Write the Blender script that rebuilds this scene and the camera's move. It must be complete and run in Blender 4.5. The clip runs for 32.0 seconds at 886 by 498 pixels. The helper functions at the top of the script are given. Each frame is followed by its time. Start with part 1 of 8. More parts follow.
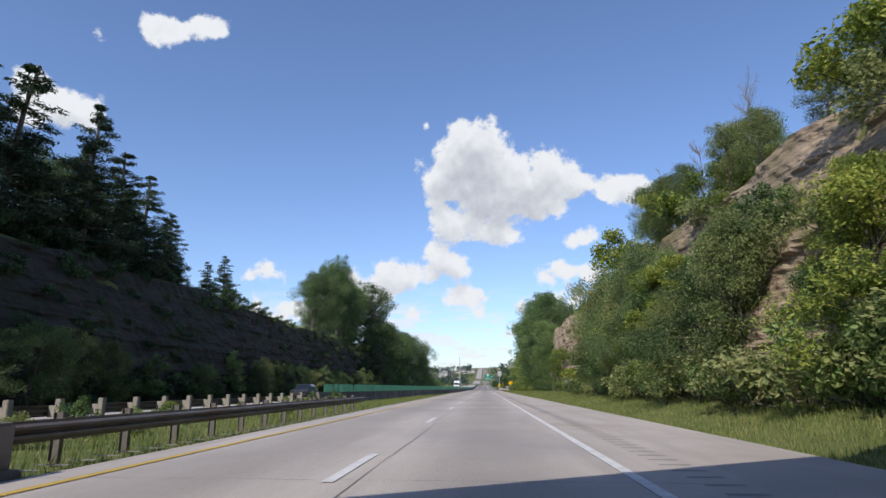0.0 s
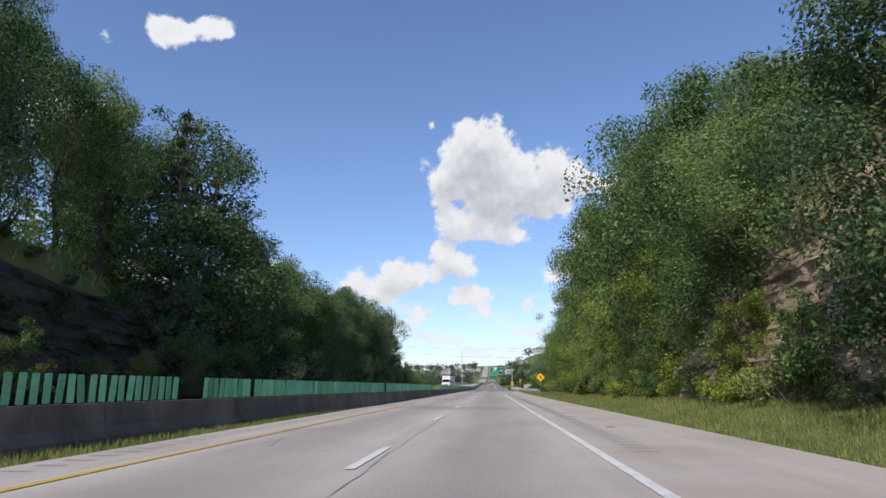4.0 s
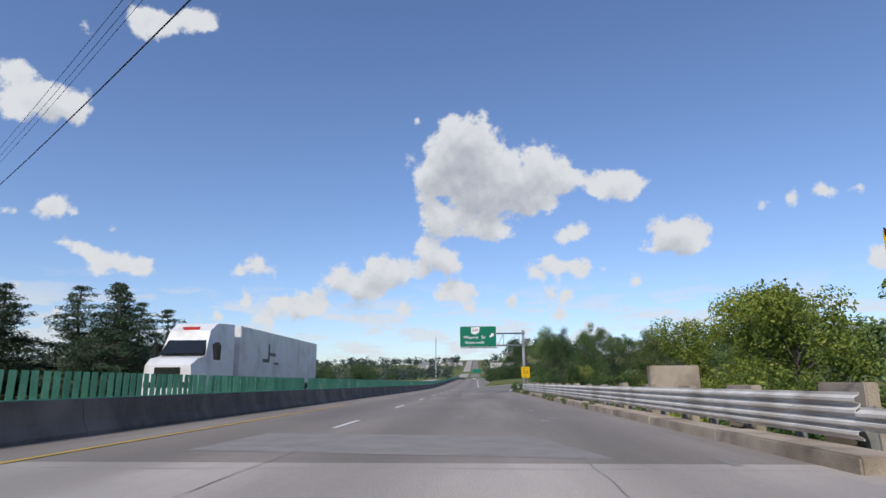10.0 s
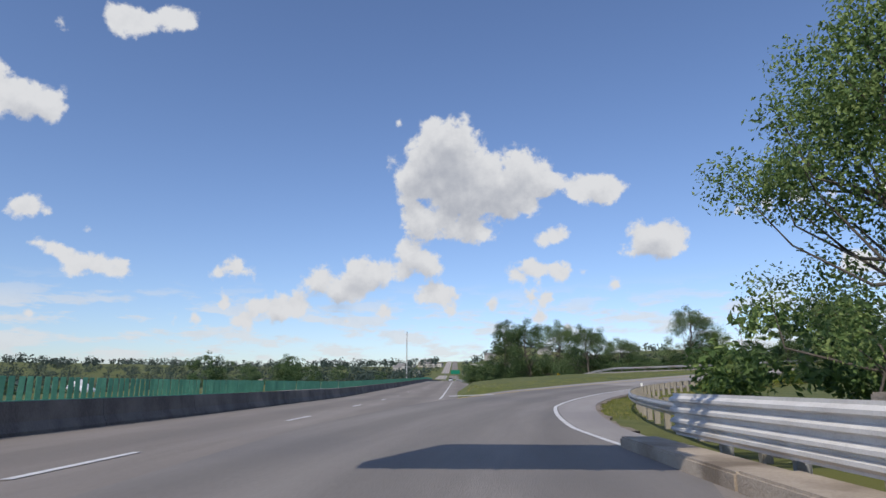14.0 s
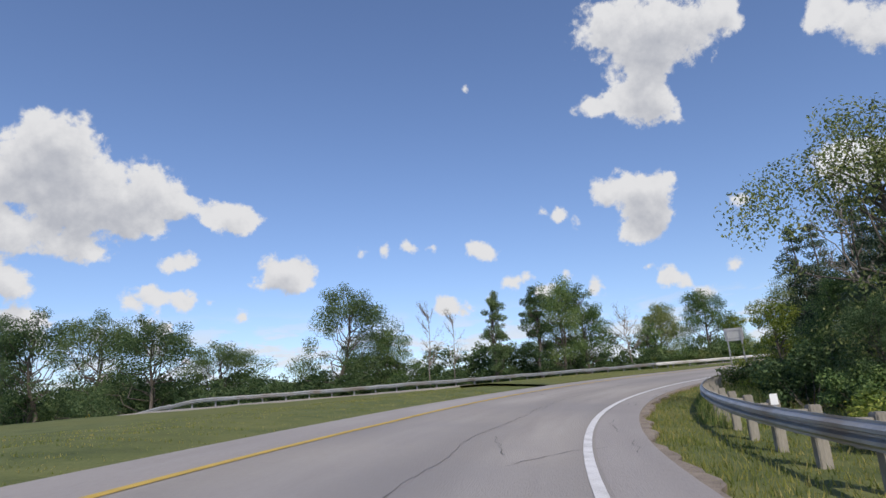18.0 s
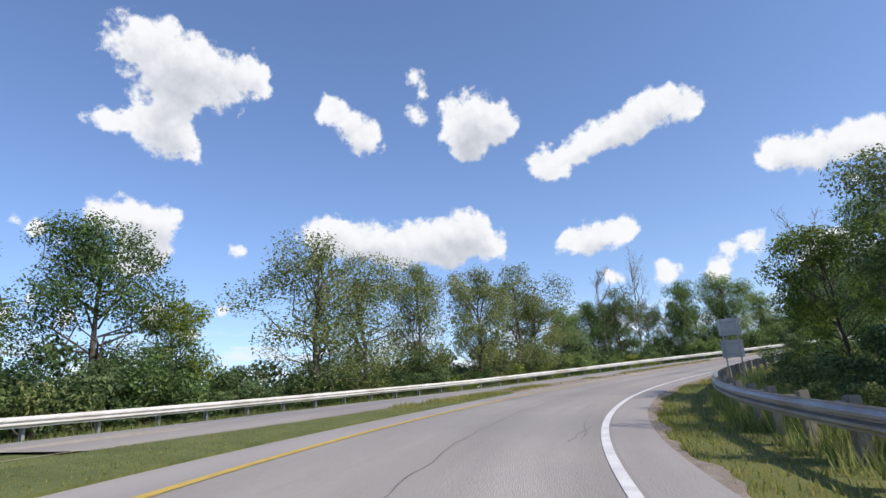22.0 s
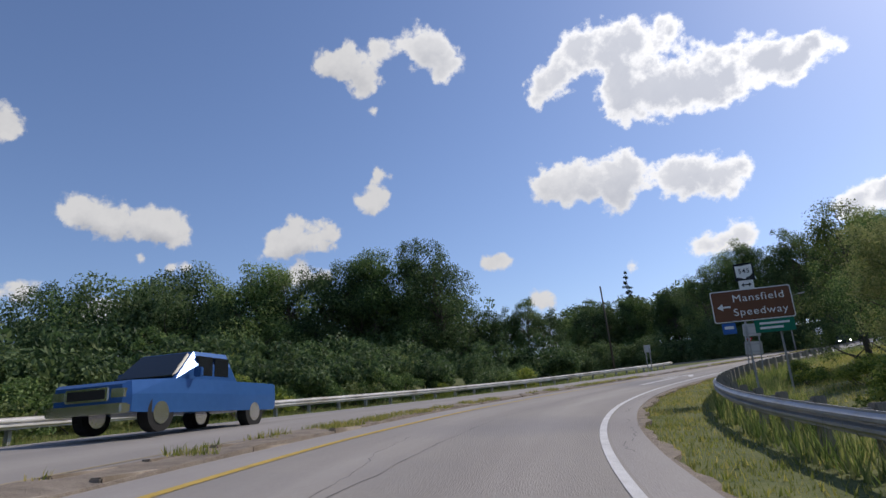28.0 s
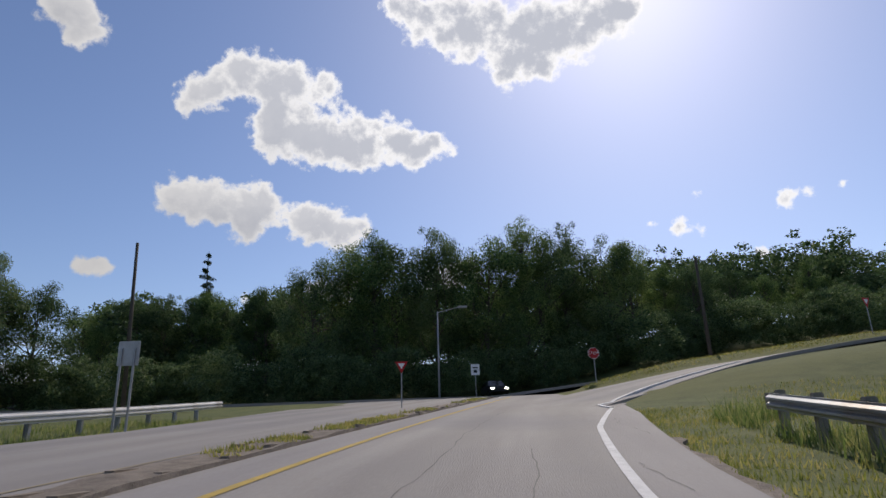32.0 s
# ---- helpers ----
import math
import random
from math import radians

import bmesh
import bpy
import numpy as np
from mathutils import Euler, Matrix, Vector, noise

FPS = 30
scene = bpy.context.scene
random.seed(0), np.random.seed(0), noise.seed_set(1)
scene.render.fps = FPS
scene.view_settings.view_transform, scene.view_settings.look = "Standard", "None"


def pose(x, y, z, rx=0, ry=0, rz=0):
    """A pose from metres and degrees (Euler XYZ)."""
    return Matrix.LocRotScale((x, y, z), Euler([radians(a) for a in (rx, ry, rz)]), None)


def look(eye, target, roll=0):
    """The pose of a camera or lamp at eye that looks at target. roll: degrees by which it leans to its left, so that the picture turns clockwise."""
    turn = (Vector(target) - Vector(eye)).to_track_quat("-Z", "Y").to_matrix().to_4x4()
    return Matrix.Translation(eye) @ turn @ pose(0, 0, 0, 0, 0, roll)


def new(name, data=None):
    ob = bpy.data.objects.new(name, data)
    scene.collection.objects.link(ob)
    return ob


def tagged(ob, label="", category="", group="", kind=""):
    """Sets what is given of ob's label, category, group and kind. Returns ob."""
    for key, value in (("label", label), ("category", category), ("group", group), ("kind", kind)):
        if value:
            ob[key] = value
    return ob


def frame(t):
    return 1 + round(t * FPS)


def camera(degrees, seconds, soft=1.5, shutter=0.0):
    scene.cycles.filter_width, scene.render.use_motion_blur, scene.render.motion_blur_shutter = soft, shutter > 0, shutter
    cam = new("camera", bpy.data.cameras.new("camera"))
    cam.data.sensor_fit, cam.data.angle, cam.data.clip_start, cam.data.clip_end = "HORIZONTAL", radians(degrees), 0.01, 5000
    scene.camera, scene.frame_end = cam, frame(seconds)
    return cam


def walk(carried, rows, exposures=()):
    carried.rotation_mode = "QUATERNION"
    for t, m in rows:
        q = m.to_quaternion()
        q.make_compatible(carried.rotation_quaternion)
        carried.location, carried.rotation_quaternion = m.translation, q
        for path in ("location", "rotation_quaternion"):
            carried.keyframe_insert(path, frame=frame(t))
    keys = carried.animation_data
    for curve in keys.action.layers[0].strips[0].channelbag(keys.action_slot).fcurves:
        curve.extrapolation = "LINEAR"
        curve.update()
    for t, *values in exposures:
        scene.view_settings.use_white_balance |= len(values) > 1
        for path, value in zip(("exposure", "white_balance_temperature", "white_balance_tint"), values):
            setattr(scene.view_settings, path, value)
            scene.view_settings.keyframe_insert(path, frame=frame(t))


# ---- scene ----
EXPOSURES = ((0.0, 0.15, 6600, 10), (5.0, 0.15, 6700, 10), (10.0, -0.1, 6550, 10), (13.0, -0.15, 6600, 10), (16.0, 0.0, 6900, 11), (18.0, -0.04, 6800, 11), (20.0, 0.2, 6800, 10), (23.0, 0.3, 6650, 10), (25.0, 0.12, 6550, 10), (29.0, -0.35, 6900, 12), (30.5, -0.42, 6900, 12), (32.0, -0.48, 7000, 12))
# ---------------------------------------------------------------- camera and its way
cam = camera(73.0, 32.0)
ROWS = [
    (0, 0.03, 0.00, 1.08, 103.05, 0.00, 3.95),
    (0.5, 0.07, 12.20, 1.08, 103.04, 0.01, 4.07),
    (1, 0.14, 24.39, 1.08, 103.03, 0.02, 4.08),
    (1.5, 0.22, 36.59, 1.08, 103.02, 0.03, 4.15),
    (2, 0.29, 48.77, 1.08, 103.02, 0.04, 4.28),
    (2.5, 0.30, 60.96, 1.08, 103.01, 0.04, 4.39),
    (3, 0.26, 73.15, 1.08, 103.00, 0.05, 4.49),
    (3.5, 0.18, 85.33, 1.08, 102.99, 0.06, 4.55),
    (4, 0.10, 97.51, 1.08, 102.98, 0.06, 4.55),
    (4.5, 0.04, 109.69, 1.08, 102.96, 0.07, 4.55),
    (5, 0.00, 121.86, 1.08, 102.95, 0.08, 4.44),
    (5.5, 0.00, 134.02, 1.08, 102.93, 0.08, 4.26),
    (6, 0.00, 146.17, 1.08, 102.90, 0.09, 4.10),
    (6.5, 0.00, 158.29, 1.08, 102.86, 0.10, 3.89),
    (7, 0.15, 170.26, 1.08, 102.83, 0.10, 3.59),
    (7.5, 0.36, 182.11, 1.08, 102.79, 0.11, 3.20),
    (8, 0.60, 193.88, 1.08, 102.75, 0.12, 2.85),
    (8.5, 0.83, 205.42, 1.08, 102.71, 0.13, 2.70),
    (9, 1.05, 216.51, 1.08, 102.66, 0.14, 2.73),
    (9.5, 1.24, 227.14, 1.08, 102.62, 0.15, 2.90),
    (10, 1.42, 237.33, 1.08, 102.60, 0.17, 3.10),
    (10.5, 1.60, 247.19, 1.08, 102.60, 0.18, 3.25),
    (11, 1.78, 256.82, 1.08, 102.60, 0.20, 3.27),
    (11.5, 1.95, 266.17, 1.08, 102.60, 0.21, 3.26),
    (12, 2.12, 275.17, 1.08, 102.60, 0.23, 3.24),
    (12.5, 2.30, 283.70, 1.08, 102.60, 0.25, 3.18),
    (13, 2.50, 291.60, 1.08, 102.60, 0.28, 3.00),
    (13.5, 2.75, 298.92, 1.08, 102.64, 0.30, 2.35),
    (14, 3.09, 305.91, 1.08, 102.83, 0.27, 1.26),
    (14.5, 3.59, 312.69, 1.08, 103.05, 0.40, -0.55),
    (15, 4.32, 319.37, 1.11, 103.31, 0.70, -3.17),
    (15.5, 5.38, 326.01, 1.16, 103.61, 1.08, -6.62),
    (16, 6.88, 332.59, 1.25, 103.85, 1.58, -11.06),
    (16.5, 8.95, 339.08, 1.40, 104.16, 1.83, -16.27),
    (17, 11.64, 345.39, 1.57, 104.34, 2.03, -21.92),
    (17.5, 14.96, 351.42, 1.75, 104.43, 2.47, -27.57),
    (18, 18.88, 357.07, 1.96, 104.87, 3.40, -33.14),
    (18.5, 23.33, 362.29, 2.21, 105.23, 4.30, -38.68),
    (19, 28.24, 367.03, 2.51, 105.36, 4.72, -44.51),
    (19.5, 33.60, 371.22, 2.85, 105.35, 5.00, -50.64),
    (20, 39.35, 374.79, 3.21, 105.41, 5.17, -57.05),
    (20.5, 45.45, 377.68, 3.55, 105.37, 5.31, -63.36),
    (21, 51.78, 379.91, 3.89, 105.34, 5.37, -69.01),
    (21.5, 58.27, 381.49, 4.23, 105.34, 5.22, -74.44),
    (22, 64.85, 382.40, 4.55, 105.29, 4.94, -79.95),
    (22.5, 71.43, 382.65, 4.89, 105.28, 4.91, -85.53),
    (23, 77.91, 382.28, 5.21, 105.26, 4.80, -91.22),
    (23.5, 84.20, 381.22, 5.48, 105.17, 4.52, -97.20),
    (24, 90.27, 379.61, 5.83, 105.24, 4.34, -102.84),
    (24.5, 96.04, 377.45, 6.17, 105.28, 4.13, -108.68),
    (25, 101.47, 374.76, 6.50, 105.40, 3.88, -114.49),
    (25.5, 106.51, 371.59, 6.87, 105.53, 3.84, -119.93),
    (26, 111.17, 368.01, 7.23, 105.52, 3.89, -125.22),
    (26.5, 115.44, 364.07, 7.61, 105.61, 3.91, -130.36),
    (27, 119.40, 359.87, 7.90, 105.73, 3.93, -135.16),
    (27.5, 122.99, 355.36, 8.20, 105.81, 3.92, -139.74),
    (28, 126.21, 350.58, 8.51, 105.85, 3.87, -144.25),
    (28.5, 129.04, 345.57, 8.82, 105.88, 3.75, -148.91),
    (29, 131.43, 340.35, 9.14, 105.96, 3.55, -153.97),
    (29.5, 133.33, 334.99, 9.46, 106.12, 3.30, -159.14),
    (30, 134.69, 329.56, 9.80, 106.34, 2.93, -164.11),
    (30.5, 135.52, 324.12, 10.16, 106.51, 2.48, -168.99),
    (31, 135.84, 318.75, 10.52, 106.67, 2.16, -173.48),
    (31.5, 135.84, 313.48, 10.90, 106.84, 1.87, -177.60),
    (32, 135.53, 308.33, 11.28, 107.11, 1.66, -181.42),
]
walk(cam, [(t, pose(x, y, z, rx, ry, rz)) for t, x, y, z, rx, ry, rz in ROWS], EXPOSURES)

# ---------------------------------------------------------------- sky, sun
SUN_AZ, SUN_EL = radians(203.0), radians(42.0)      # clockwise from +y, above the horizon
sun_way = Vector((math.sin(SUN_AZ) * math.cos(SUN_EL), math.cos(SUN_AZ) * math.cos(SUN_EL), math.sin(SUN_EL)))
sun_data = bpy.data.lights.new("sun", "SUN")
sun_data.energy, sun_data.angle, sun_data.color = 3.6, radians(0.53), (1.0, 0.94, 0.85)
sun = new("sun", sun_data)
sun.matrix_world = look(sun_way * 100, (0, 0, 0))
# clouds: clockwise bearing, height and size in degrees
CLOUDS_A = [(-32.8, 30.1, 1.17), (-30.7, 30.1, 1.2), (-28.3, 31, 1.14), (-26.5, 31.4, 0.89), (-32.4, 29, 0.68), (-36.7, 28.5, 0.68), (-41.1, 23.7, 1.22), (-40.8, 21.6, 1.35), (-39, 22.3, 1.51), (-37.1, 22.3, 1.48), (-36.1, 21.6, 0.75), (-40.4, 13.2, 0.47), (-39.7, 13.3, 0.52), (-37.6, 13.7, 0.82), (-36.7, 14, 0.84), (-35.6, 13.7, 0.51), (-32.7, 12.7, 0.62), (-36.4, 11.3, 0.75), (-35.1, 11, 0.85), (-34.1, 10.7, 0.61), (-33.2, 9.9, 1.05), (-31.5, 9.9, 1.17), (-29.8, 9.7, 0.83), (-38.8, 7.5, 0.52), (-37.6, 7.3, 0.49), (-22, 10, 0.85), (-20.7, 10.5, 1.01), (-18.9, 10, 0.77), (-25.3, 5.9, 0.62), (-23.8, 5.9, 0.68), (-36.1, 5.7, 0.62), (-34.9, 5.3, 0.72)]
CLOUDS_B = [(-0.6, 23.3, 2.37), (-2.8, 21, 2.93), (-4.1, 19.1, 1.77), (0.6, 20.7, 3.08), (-0.3, 18, 2.04), (6.8, 19.9, 2.35), (4.2, 18.7, 2.39), (9.2, 18.7, 1.56), (5.3, 16.9, 1.59), (7.2, 16.8, 1.26), (2, 17.4, 1.87), (12.1, 18.2, 1.33), (14, 18, 1.71), (15.5, 17.7, 1.1), (-5.7, 24.7, 0.57), (-4, 15.6, 1.73), (-1.4, 15.2, 1.73), (1.1, 14.8, 1.51), (3, 14.3, 1.07), (-4.2, 12.1, 1.62), (-2.3, 11, 1.41), (-9.4, 10.7, 1.5), (-7.3, 10.5, 1.4), (-5.3, 10.5, 1.08), (-13.2, 9.6, 1.58), (-11, 8.8, 1.49), (-9.1, 8.6, 1.07), (-16.7, 6.9, 1.44), (-14.9, 7.4, 1.25), (-18.8, 7.1, 1.02), (-21.3, 7.5, 0.85), (-19.5, 5.8, 1.26)]
CLOUDS_C = [(-3.2, 8.3, 1.08), (-1.5, 8.6, 1.18), (0.1, 8.2, 0.75), (8.7, 13.7, 0.84), (10.2, 14, 0.94), (17.6, 13, 1.72), (19.3, 12.6, 1.69), (20.7, 13, 1.33), (5.9, 10.4, 1.06), (8, 10.7, 1.16), (10.1, 10.3, 1.04), (12.2, 10.2, 0.62), (14.2, 6.3, 0.65), (15.6, 6.5, 0.74), (7.8, 6.3, 1.04), (7.1, 8.1, 0.95), (8.7, 8.1, 0.83), (3.3, 7.5, 0.85), (-0.2, 7, 0.96), (-6.9, 7, 0.96), (-10.4, 5.9, 0.63), (15.1, 9.1, 0.8), (10.6, 5.2, 0.67), (52.5, 32.8, 2.72), (56.8, 31.9, 2.96), (60.3, 31, 2.57), (55.8, 29.7, 2.33), (63, 31.6, 1.5), (53.7, 26.7, 2.18), (56.1, 25.7, 2.14), (50.3, 26.5, 1.29), (48.3, 26.2, 0.71)]
CLOUDS_D = [(57.7, 24, 0.8), (64.1, 30.1, 0.72), (37.4, 29.6, 0.67), (50, 18.7, 1.43), (52.9, 18.7, 1.75), (55.1, 18.1, 1.57), (53.1, 16.4, 2), (55, 15.8, 1.38), (53.3, 14.4, 1.3), (51.8, 14.7, 1.01), (56.1, 19.1, 0.63), (44.1, 17.6, 0.79), (45.7, 17, 0.89), (47.3, 16.3, 0.78), (61.1, 16.1, 0.74), (62.2, 15.8, 0.64), (26, 14.9, 0.8), (28.2, 14.9, 0.86), (30.5, 15.1, 0.81), (33, 15.1, 0.65), (37.2, 14.6, 0.97), (38.5, 14.2, 1.08), (40.7, 11.2, 1.07), (42, 11.7, 0.64), (43.3, 10, 1.16), (44.9, 9.6, 0.73), (45.6, 11.6, 0.68), (48.3, 10, 0.93), (33.8, 9.4, 1.18), (35.6, 8.9, 0.96), (38.2, 9.8, 0.75), (54.9, 10.2, 1.17)]
CLOUDS_E = [(56.2, 9.5, 0.77), (57.7, 8.3, 0.85), (53.2, 11.3, 0.6), (60.3, 10.5, 0.83), (70.8, 28.9, 1.3), (72.5, 27.7, 1.56), (74.4, 26.2, 1.68), (69.8, 27.9, 0.73), (84.5, 27.3, 2.26), (87.1, 27, 2.38), (84.2, 25.3, 1.68), (85.3, 24.8, 1.52), (88.6, 26.2, 1.38), (79.7, 28.1, 1.02), (79.7, 31.4, 0.85), (80.6, 29.9, 0.71), (91.8, 22.1, 1.7), (93.7, 21.4, 1.24), (95.3, 23, 1.5), (97.7, 23.6, 1.64), (99.9, 23.7, 1.77), (101.7, 24.3, 1.55), (103.3, 25.4, 1.6), (105.4, 24.8, 1.63), (107, 24.4, 1.11), (105.4, 26.3, 0.57), (69.3, 17.3, 2.05), (71.5, 16.6, 2.16), (74.3, 16.3, 2.16), (77.1, 15.7, 2.14), (79.9, 15.9, 2.23), (82.7, 16.5, 2.3)]
CLOUDS_F = [(84.8, 16.2, 2.28), (86.5, 14.8, 1.23), (81.9, 14.5, 1.37), (93.5, 14.6, 1.16), (95.2, 14.7, 1.51), (97.1, 14.5, 1.57), (99, 14.9, 1.17), (97.1, 10.8, 1.18), (101.7, 10.4, 1.32), (107.2, 11.4, 0.93), (109.3, 11.9, 1.22), (113.5, 10, 1.36), (115.3, 10.5, 1.44), (117.2, 9.4, 1.03), (105.9, 9.8, 1.29), (120, 14.3, 0.55), (112.6, 18.5, 1.7), (115, 18, 1.68), (117.5, 18.1, 1.56), (119.4, 17.9, 1.64), (120.6, 17.3, 0.92), (117.6, 15, 0.78), (121.2, 14.5, 0.66), (134.3, 33.1, 1.49), (136.5, 33.6, 1.57), (138.4, 32.1, 1.48), (140, 34.5, 1.2), (137.6, 31.2, 0.9), (139, 29, 0.6), (144.1, 34.7, 1.77), (146.6, 34.1, 1.93), (146.5, 32.2, 0.93)]
CLOUDS_G = [(148.3, 32.8, 0.92), (139.3, 23.3, 1.03), (138.2, 20.9, 1.36), (139.6, 21, 1.14), (129, 16.7, 1.51), (131.3, 17, 1.72), (134.1, 17.6, 1.6), (131.2, 18.9, 0.86), (129.3, 13.3, 1.19), (131.5, 13.8, 1.29), (133.7, 13.7, 0.96), (150.2, 14.2, 0.76), (151.4, 14.2, 0.61), (154.3, 10.2, 1.35), (155.5, 9.8, 0.66), (163.2, 12.4, 0.79), (157, 29.7, 1.45), (158.9, 30.5, 1.8), (160.9, 32.4, 1.92), (164, 32.5, 2.1), (166.9, 32.1, 1.88), (170.1, 31.8, 1.46), (164.8, 29.4, 2.29), (164.5, 27.1, 1.81), (167.4, 27.5, 2.64), (170.9, 27.5, 2.79), (174.1, 26.8, 2.54), (177.5, 27.4, 2.13), (179.3, 26.2, 1.78), (181.6, 27.1, 1.18), (183.2, 26.4, 0.76), (155.9, 28.2, 0.68)]
CLOUDS_H = [(156, 20.8, 1.61), (158.5, 20.6, 2.04), (161.4, 20.6, 2.45), (164.3, 21.1, 2.01), (162.9, 18.8, 1.6), (168, 19.3, 1.98), (170.2, 19.5, 2.05), (172.2, 18.7, 1.83), (173.9, 19.4, 0.85), (149.6, 14, 0.86), (150.9, 14.1, 0.86), (169.8, 13, 1.54), (172.5, 13.4, 1.52), (180.9, 13.9, 1.3), (182.8, 14.5, 1.59), (184.3, 15.1, 1.34), (180.5, 38.3, 2.43), (185, 37.3, 2.95), (190, 36.4, 3.53), (194.9, 35.9, 2.99), (199.2, 36.6, 2.71), (202.2, 36.6, 1.93), (189.7, 33, 1.66), (193.3, 33.2, 1.39), (177.4, 39.3, 1.44), (206.4, 19.9, 0.67), (202, 17.8, 0.69), (204.5, 17.3, 0.87), (206.6, 16.7, 0.66), (213.5, 18, 0.87), (215.2, 18.2, 0.68), (217.8, 18.3, 0.49)]
CLOUDS_I = [(211, 14, 0.81)]
CLOUDS = CLOUDS_A + CLOUDS_B + CLOUDS_C + CLOUDS_D + CLOUDS_E + CLOUDS_F + CLOUDS_G + CLOUDS_H + CLOUDS_I
world = bpy.data.worlds.new("sky")
scene.world = world
world.use_nodes = True
wt = world.node_tree
wt.nodes.clear()


sky = wt.nodes.new("ShaderNodeTexSky")
sky.sky_type, sky.sun_disc, sky.sun_elevation, sky.sun_rotation = "NISHITA", False, SUN_EL, SUN_AZ
sky.air_density, sky.dust_density, sky.ozone_density = 1.0, 0.6, 2.4
bg = wt.nodes.new("ShaderNodeBackground")
bg.inputs["Strength"].default_value = 0.13
out = wt.nodes.new("ShaderNodeOutputWorld")
tint = wt.nodes.new("ShaderNodeMix")
tint.data_type, tint.blend_type = "RGBA", "MULTIPLY"
tint.inputs[0].default_value = 1.0
tint.inputs[7].default_value = (0.97, 1.04, 1.24, 1)
wt.links.new(sky.outputs[0], tint.inputs[6])
wt.links.new(tint.outputs[2], bg.inputs[0])
wt.links.new(bg.outputs[0], out.inputs[0])


def cloud_field(clouds):
    """A node group: how deep in a cloud a way into the sky lies."""
    g = bpy.data.node_groups.new("cloud_field", "ShaderNodeTree")
    g.interface.new_socket("place", in_out="INPUT", socket_type="NodeSocketVector")
    g.interface.new_socket("depth", in_out="OUTPUT", socket_type="NodeSocketFloat")
    gi, go = g.nodes.new("NodeGroupInput"), g.nodes.new("NodeGroupOutput")
    last, place = None, gi.outputs[0]
    for count, (az, el, r) in enumerate(clouds):
        if count % 50 == 49:     # one batch after another
            turn = g.nodes.new("ShaderNodeVectorMath")
            turn.operation = "MULTIPLY_ADD"
            turn.inputs[1].default_value = (1e-7, 1e-7, 1e-7)
            g.links.new(last.outputs[0], turn.inputs[0]), g.links.new(gi.outputs[0], turn.inputs[2])
            place = turn.outputs[0]
        d = g.nodes.new("ShaderNodeVectorMath")
        d.operation = "DISTANCE"
        a, e = radians(az), radians(el)
        d.inputs[1].default_value = (math.sin(a) * math.cos(e), math.cos(a) * math.cos(e), math.sin(e))
        g.links.new(place, d.inputs[0])
        k = g.nodes.new("ShaderNodeMath")
        k.operation, k.use_clamp = "MULTIPLY_ADD", True
        peak = 1.0 if r > 1.1 else 0.8 if r > 0.8 else 0.64     # the small ones stay thin and ragged
        k.inputs[1].default_value, k.inputs[2].default_value = -peak / (radians(r) * (1.78 if r > 1.1 else 2.1)), peak
        g.links.new(d.outputs["Value"], k.inputs[0])
        m = g.nodes.new("ShaderNodeMath")
        m.operation = "MULTIPLY_ADD"
        g.links.new(k.outputs[0], m.inputs[0]), g.links.new(k.outputs[0], m.inputs[1])
        if last is None:
            m.inputs[2].default_value = 0.0
        else:
            g.links.new(last.outputs[0], m.inputs[2])
        last = m
    root = g.nodes.new("ShaderNodeMath")
    root.operation = "SQRT"
    g.links.new(last.outputs[0], root.inputs[0])
    last = g.nodes.new("ShaderNodeMath")
    last.operation = "MULTIPLY_ADD"
    last.inputs[1].default_value, last.inputs[2].default_value = 1.6, -0.60
    g.links.new(root.outputs[0], last.inputs[0])
    g.links.new(last.outputs[0], go.inputs[0])
    return g


def wmath(op, a, b=None, c=None, clamp=False):
    n = wt.nodes.new("ShaderNodeMath")
    n.operation, n.use_clamp = op, clamp
    for i, q in enumerate((a, b, c)):
        if q is None:
            continue
        if isinstance(q, (int, float)):
            n.inputs[i].default_value = q
        else:
            wt.links.new(q, n.inputs[i])
    return n.outputs[0]


def wnoise(vec, scale, detail):
    n = wt.nodes.new("ShaderNodeTexNoise")
    n.inputs["Scale"].default_value, n.inputs["Detail"].default_value, n.inputs["Roughness"].default_value = scale, detail, 0.62
    wt.links.new(vec, n.inputs["Vector"])
    return n.outputs[0]


def smoother(x, a, b):
    n = wt.nodes.new("ShaderNodeMapRange")
    n.interpolation_type = "SMOOTHSTEP"
    n.inputs["From Min"].default_value, n.inputs["From Max"].default_value = a, b
    wt.links.new(x, n.inputs["Value"])
    return n.outputs[0]


way = wt.nodes.new("ShaderNodeTexCoord").outputs["Generated"]
sep = wt.nodes.new("ShaderNodeSeparateXYZ")
wt.links.new(way, sep.inputs[0])
elev = wmath("MULTIPLY", wmath("ARCSINE", sep.outputs[2]), 57.2958)
field, field_large = cloud_field(CLOUDS), cloud_field([q for q in CLOUDS if q[2] > 1.35])


def wshift(vec, dx, dy, dz):
    n = wt.nodes.new("ShaderNodeVectorMath")
    n.inputs[1].default_value = (dx, dy, dz)
    wt.links.new(vec, n.inputs[0])
    return n.outputs[0]


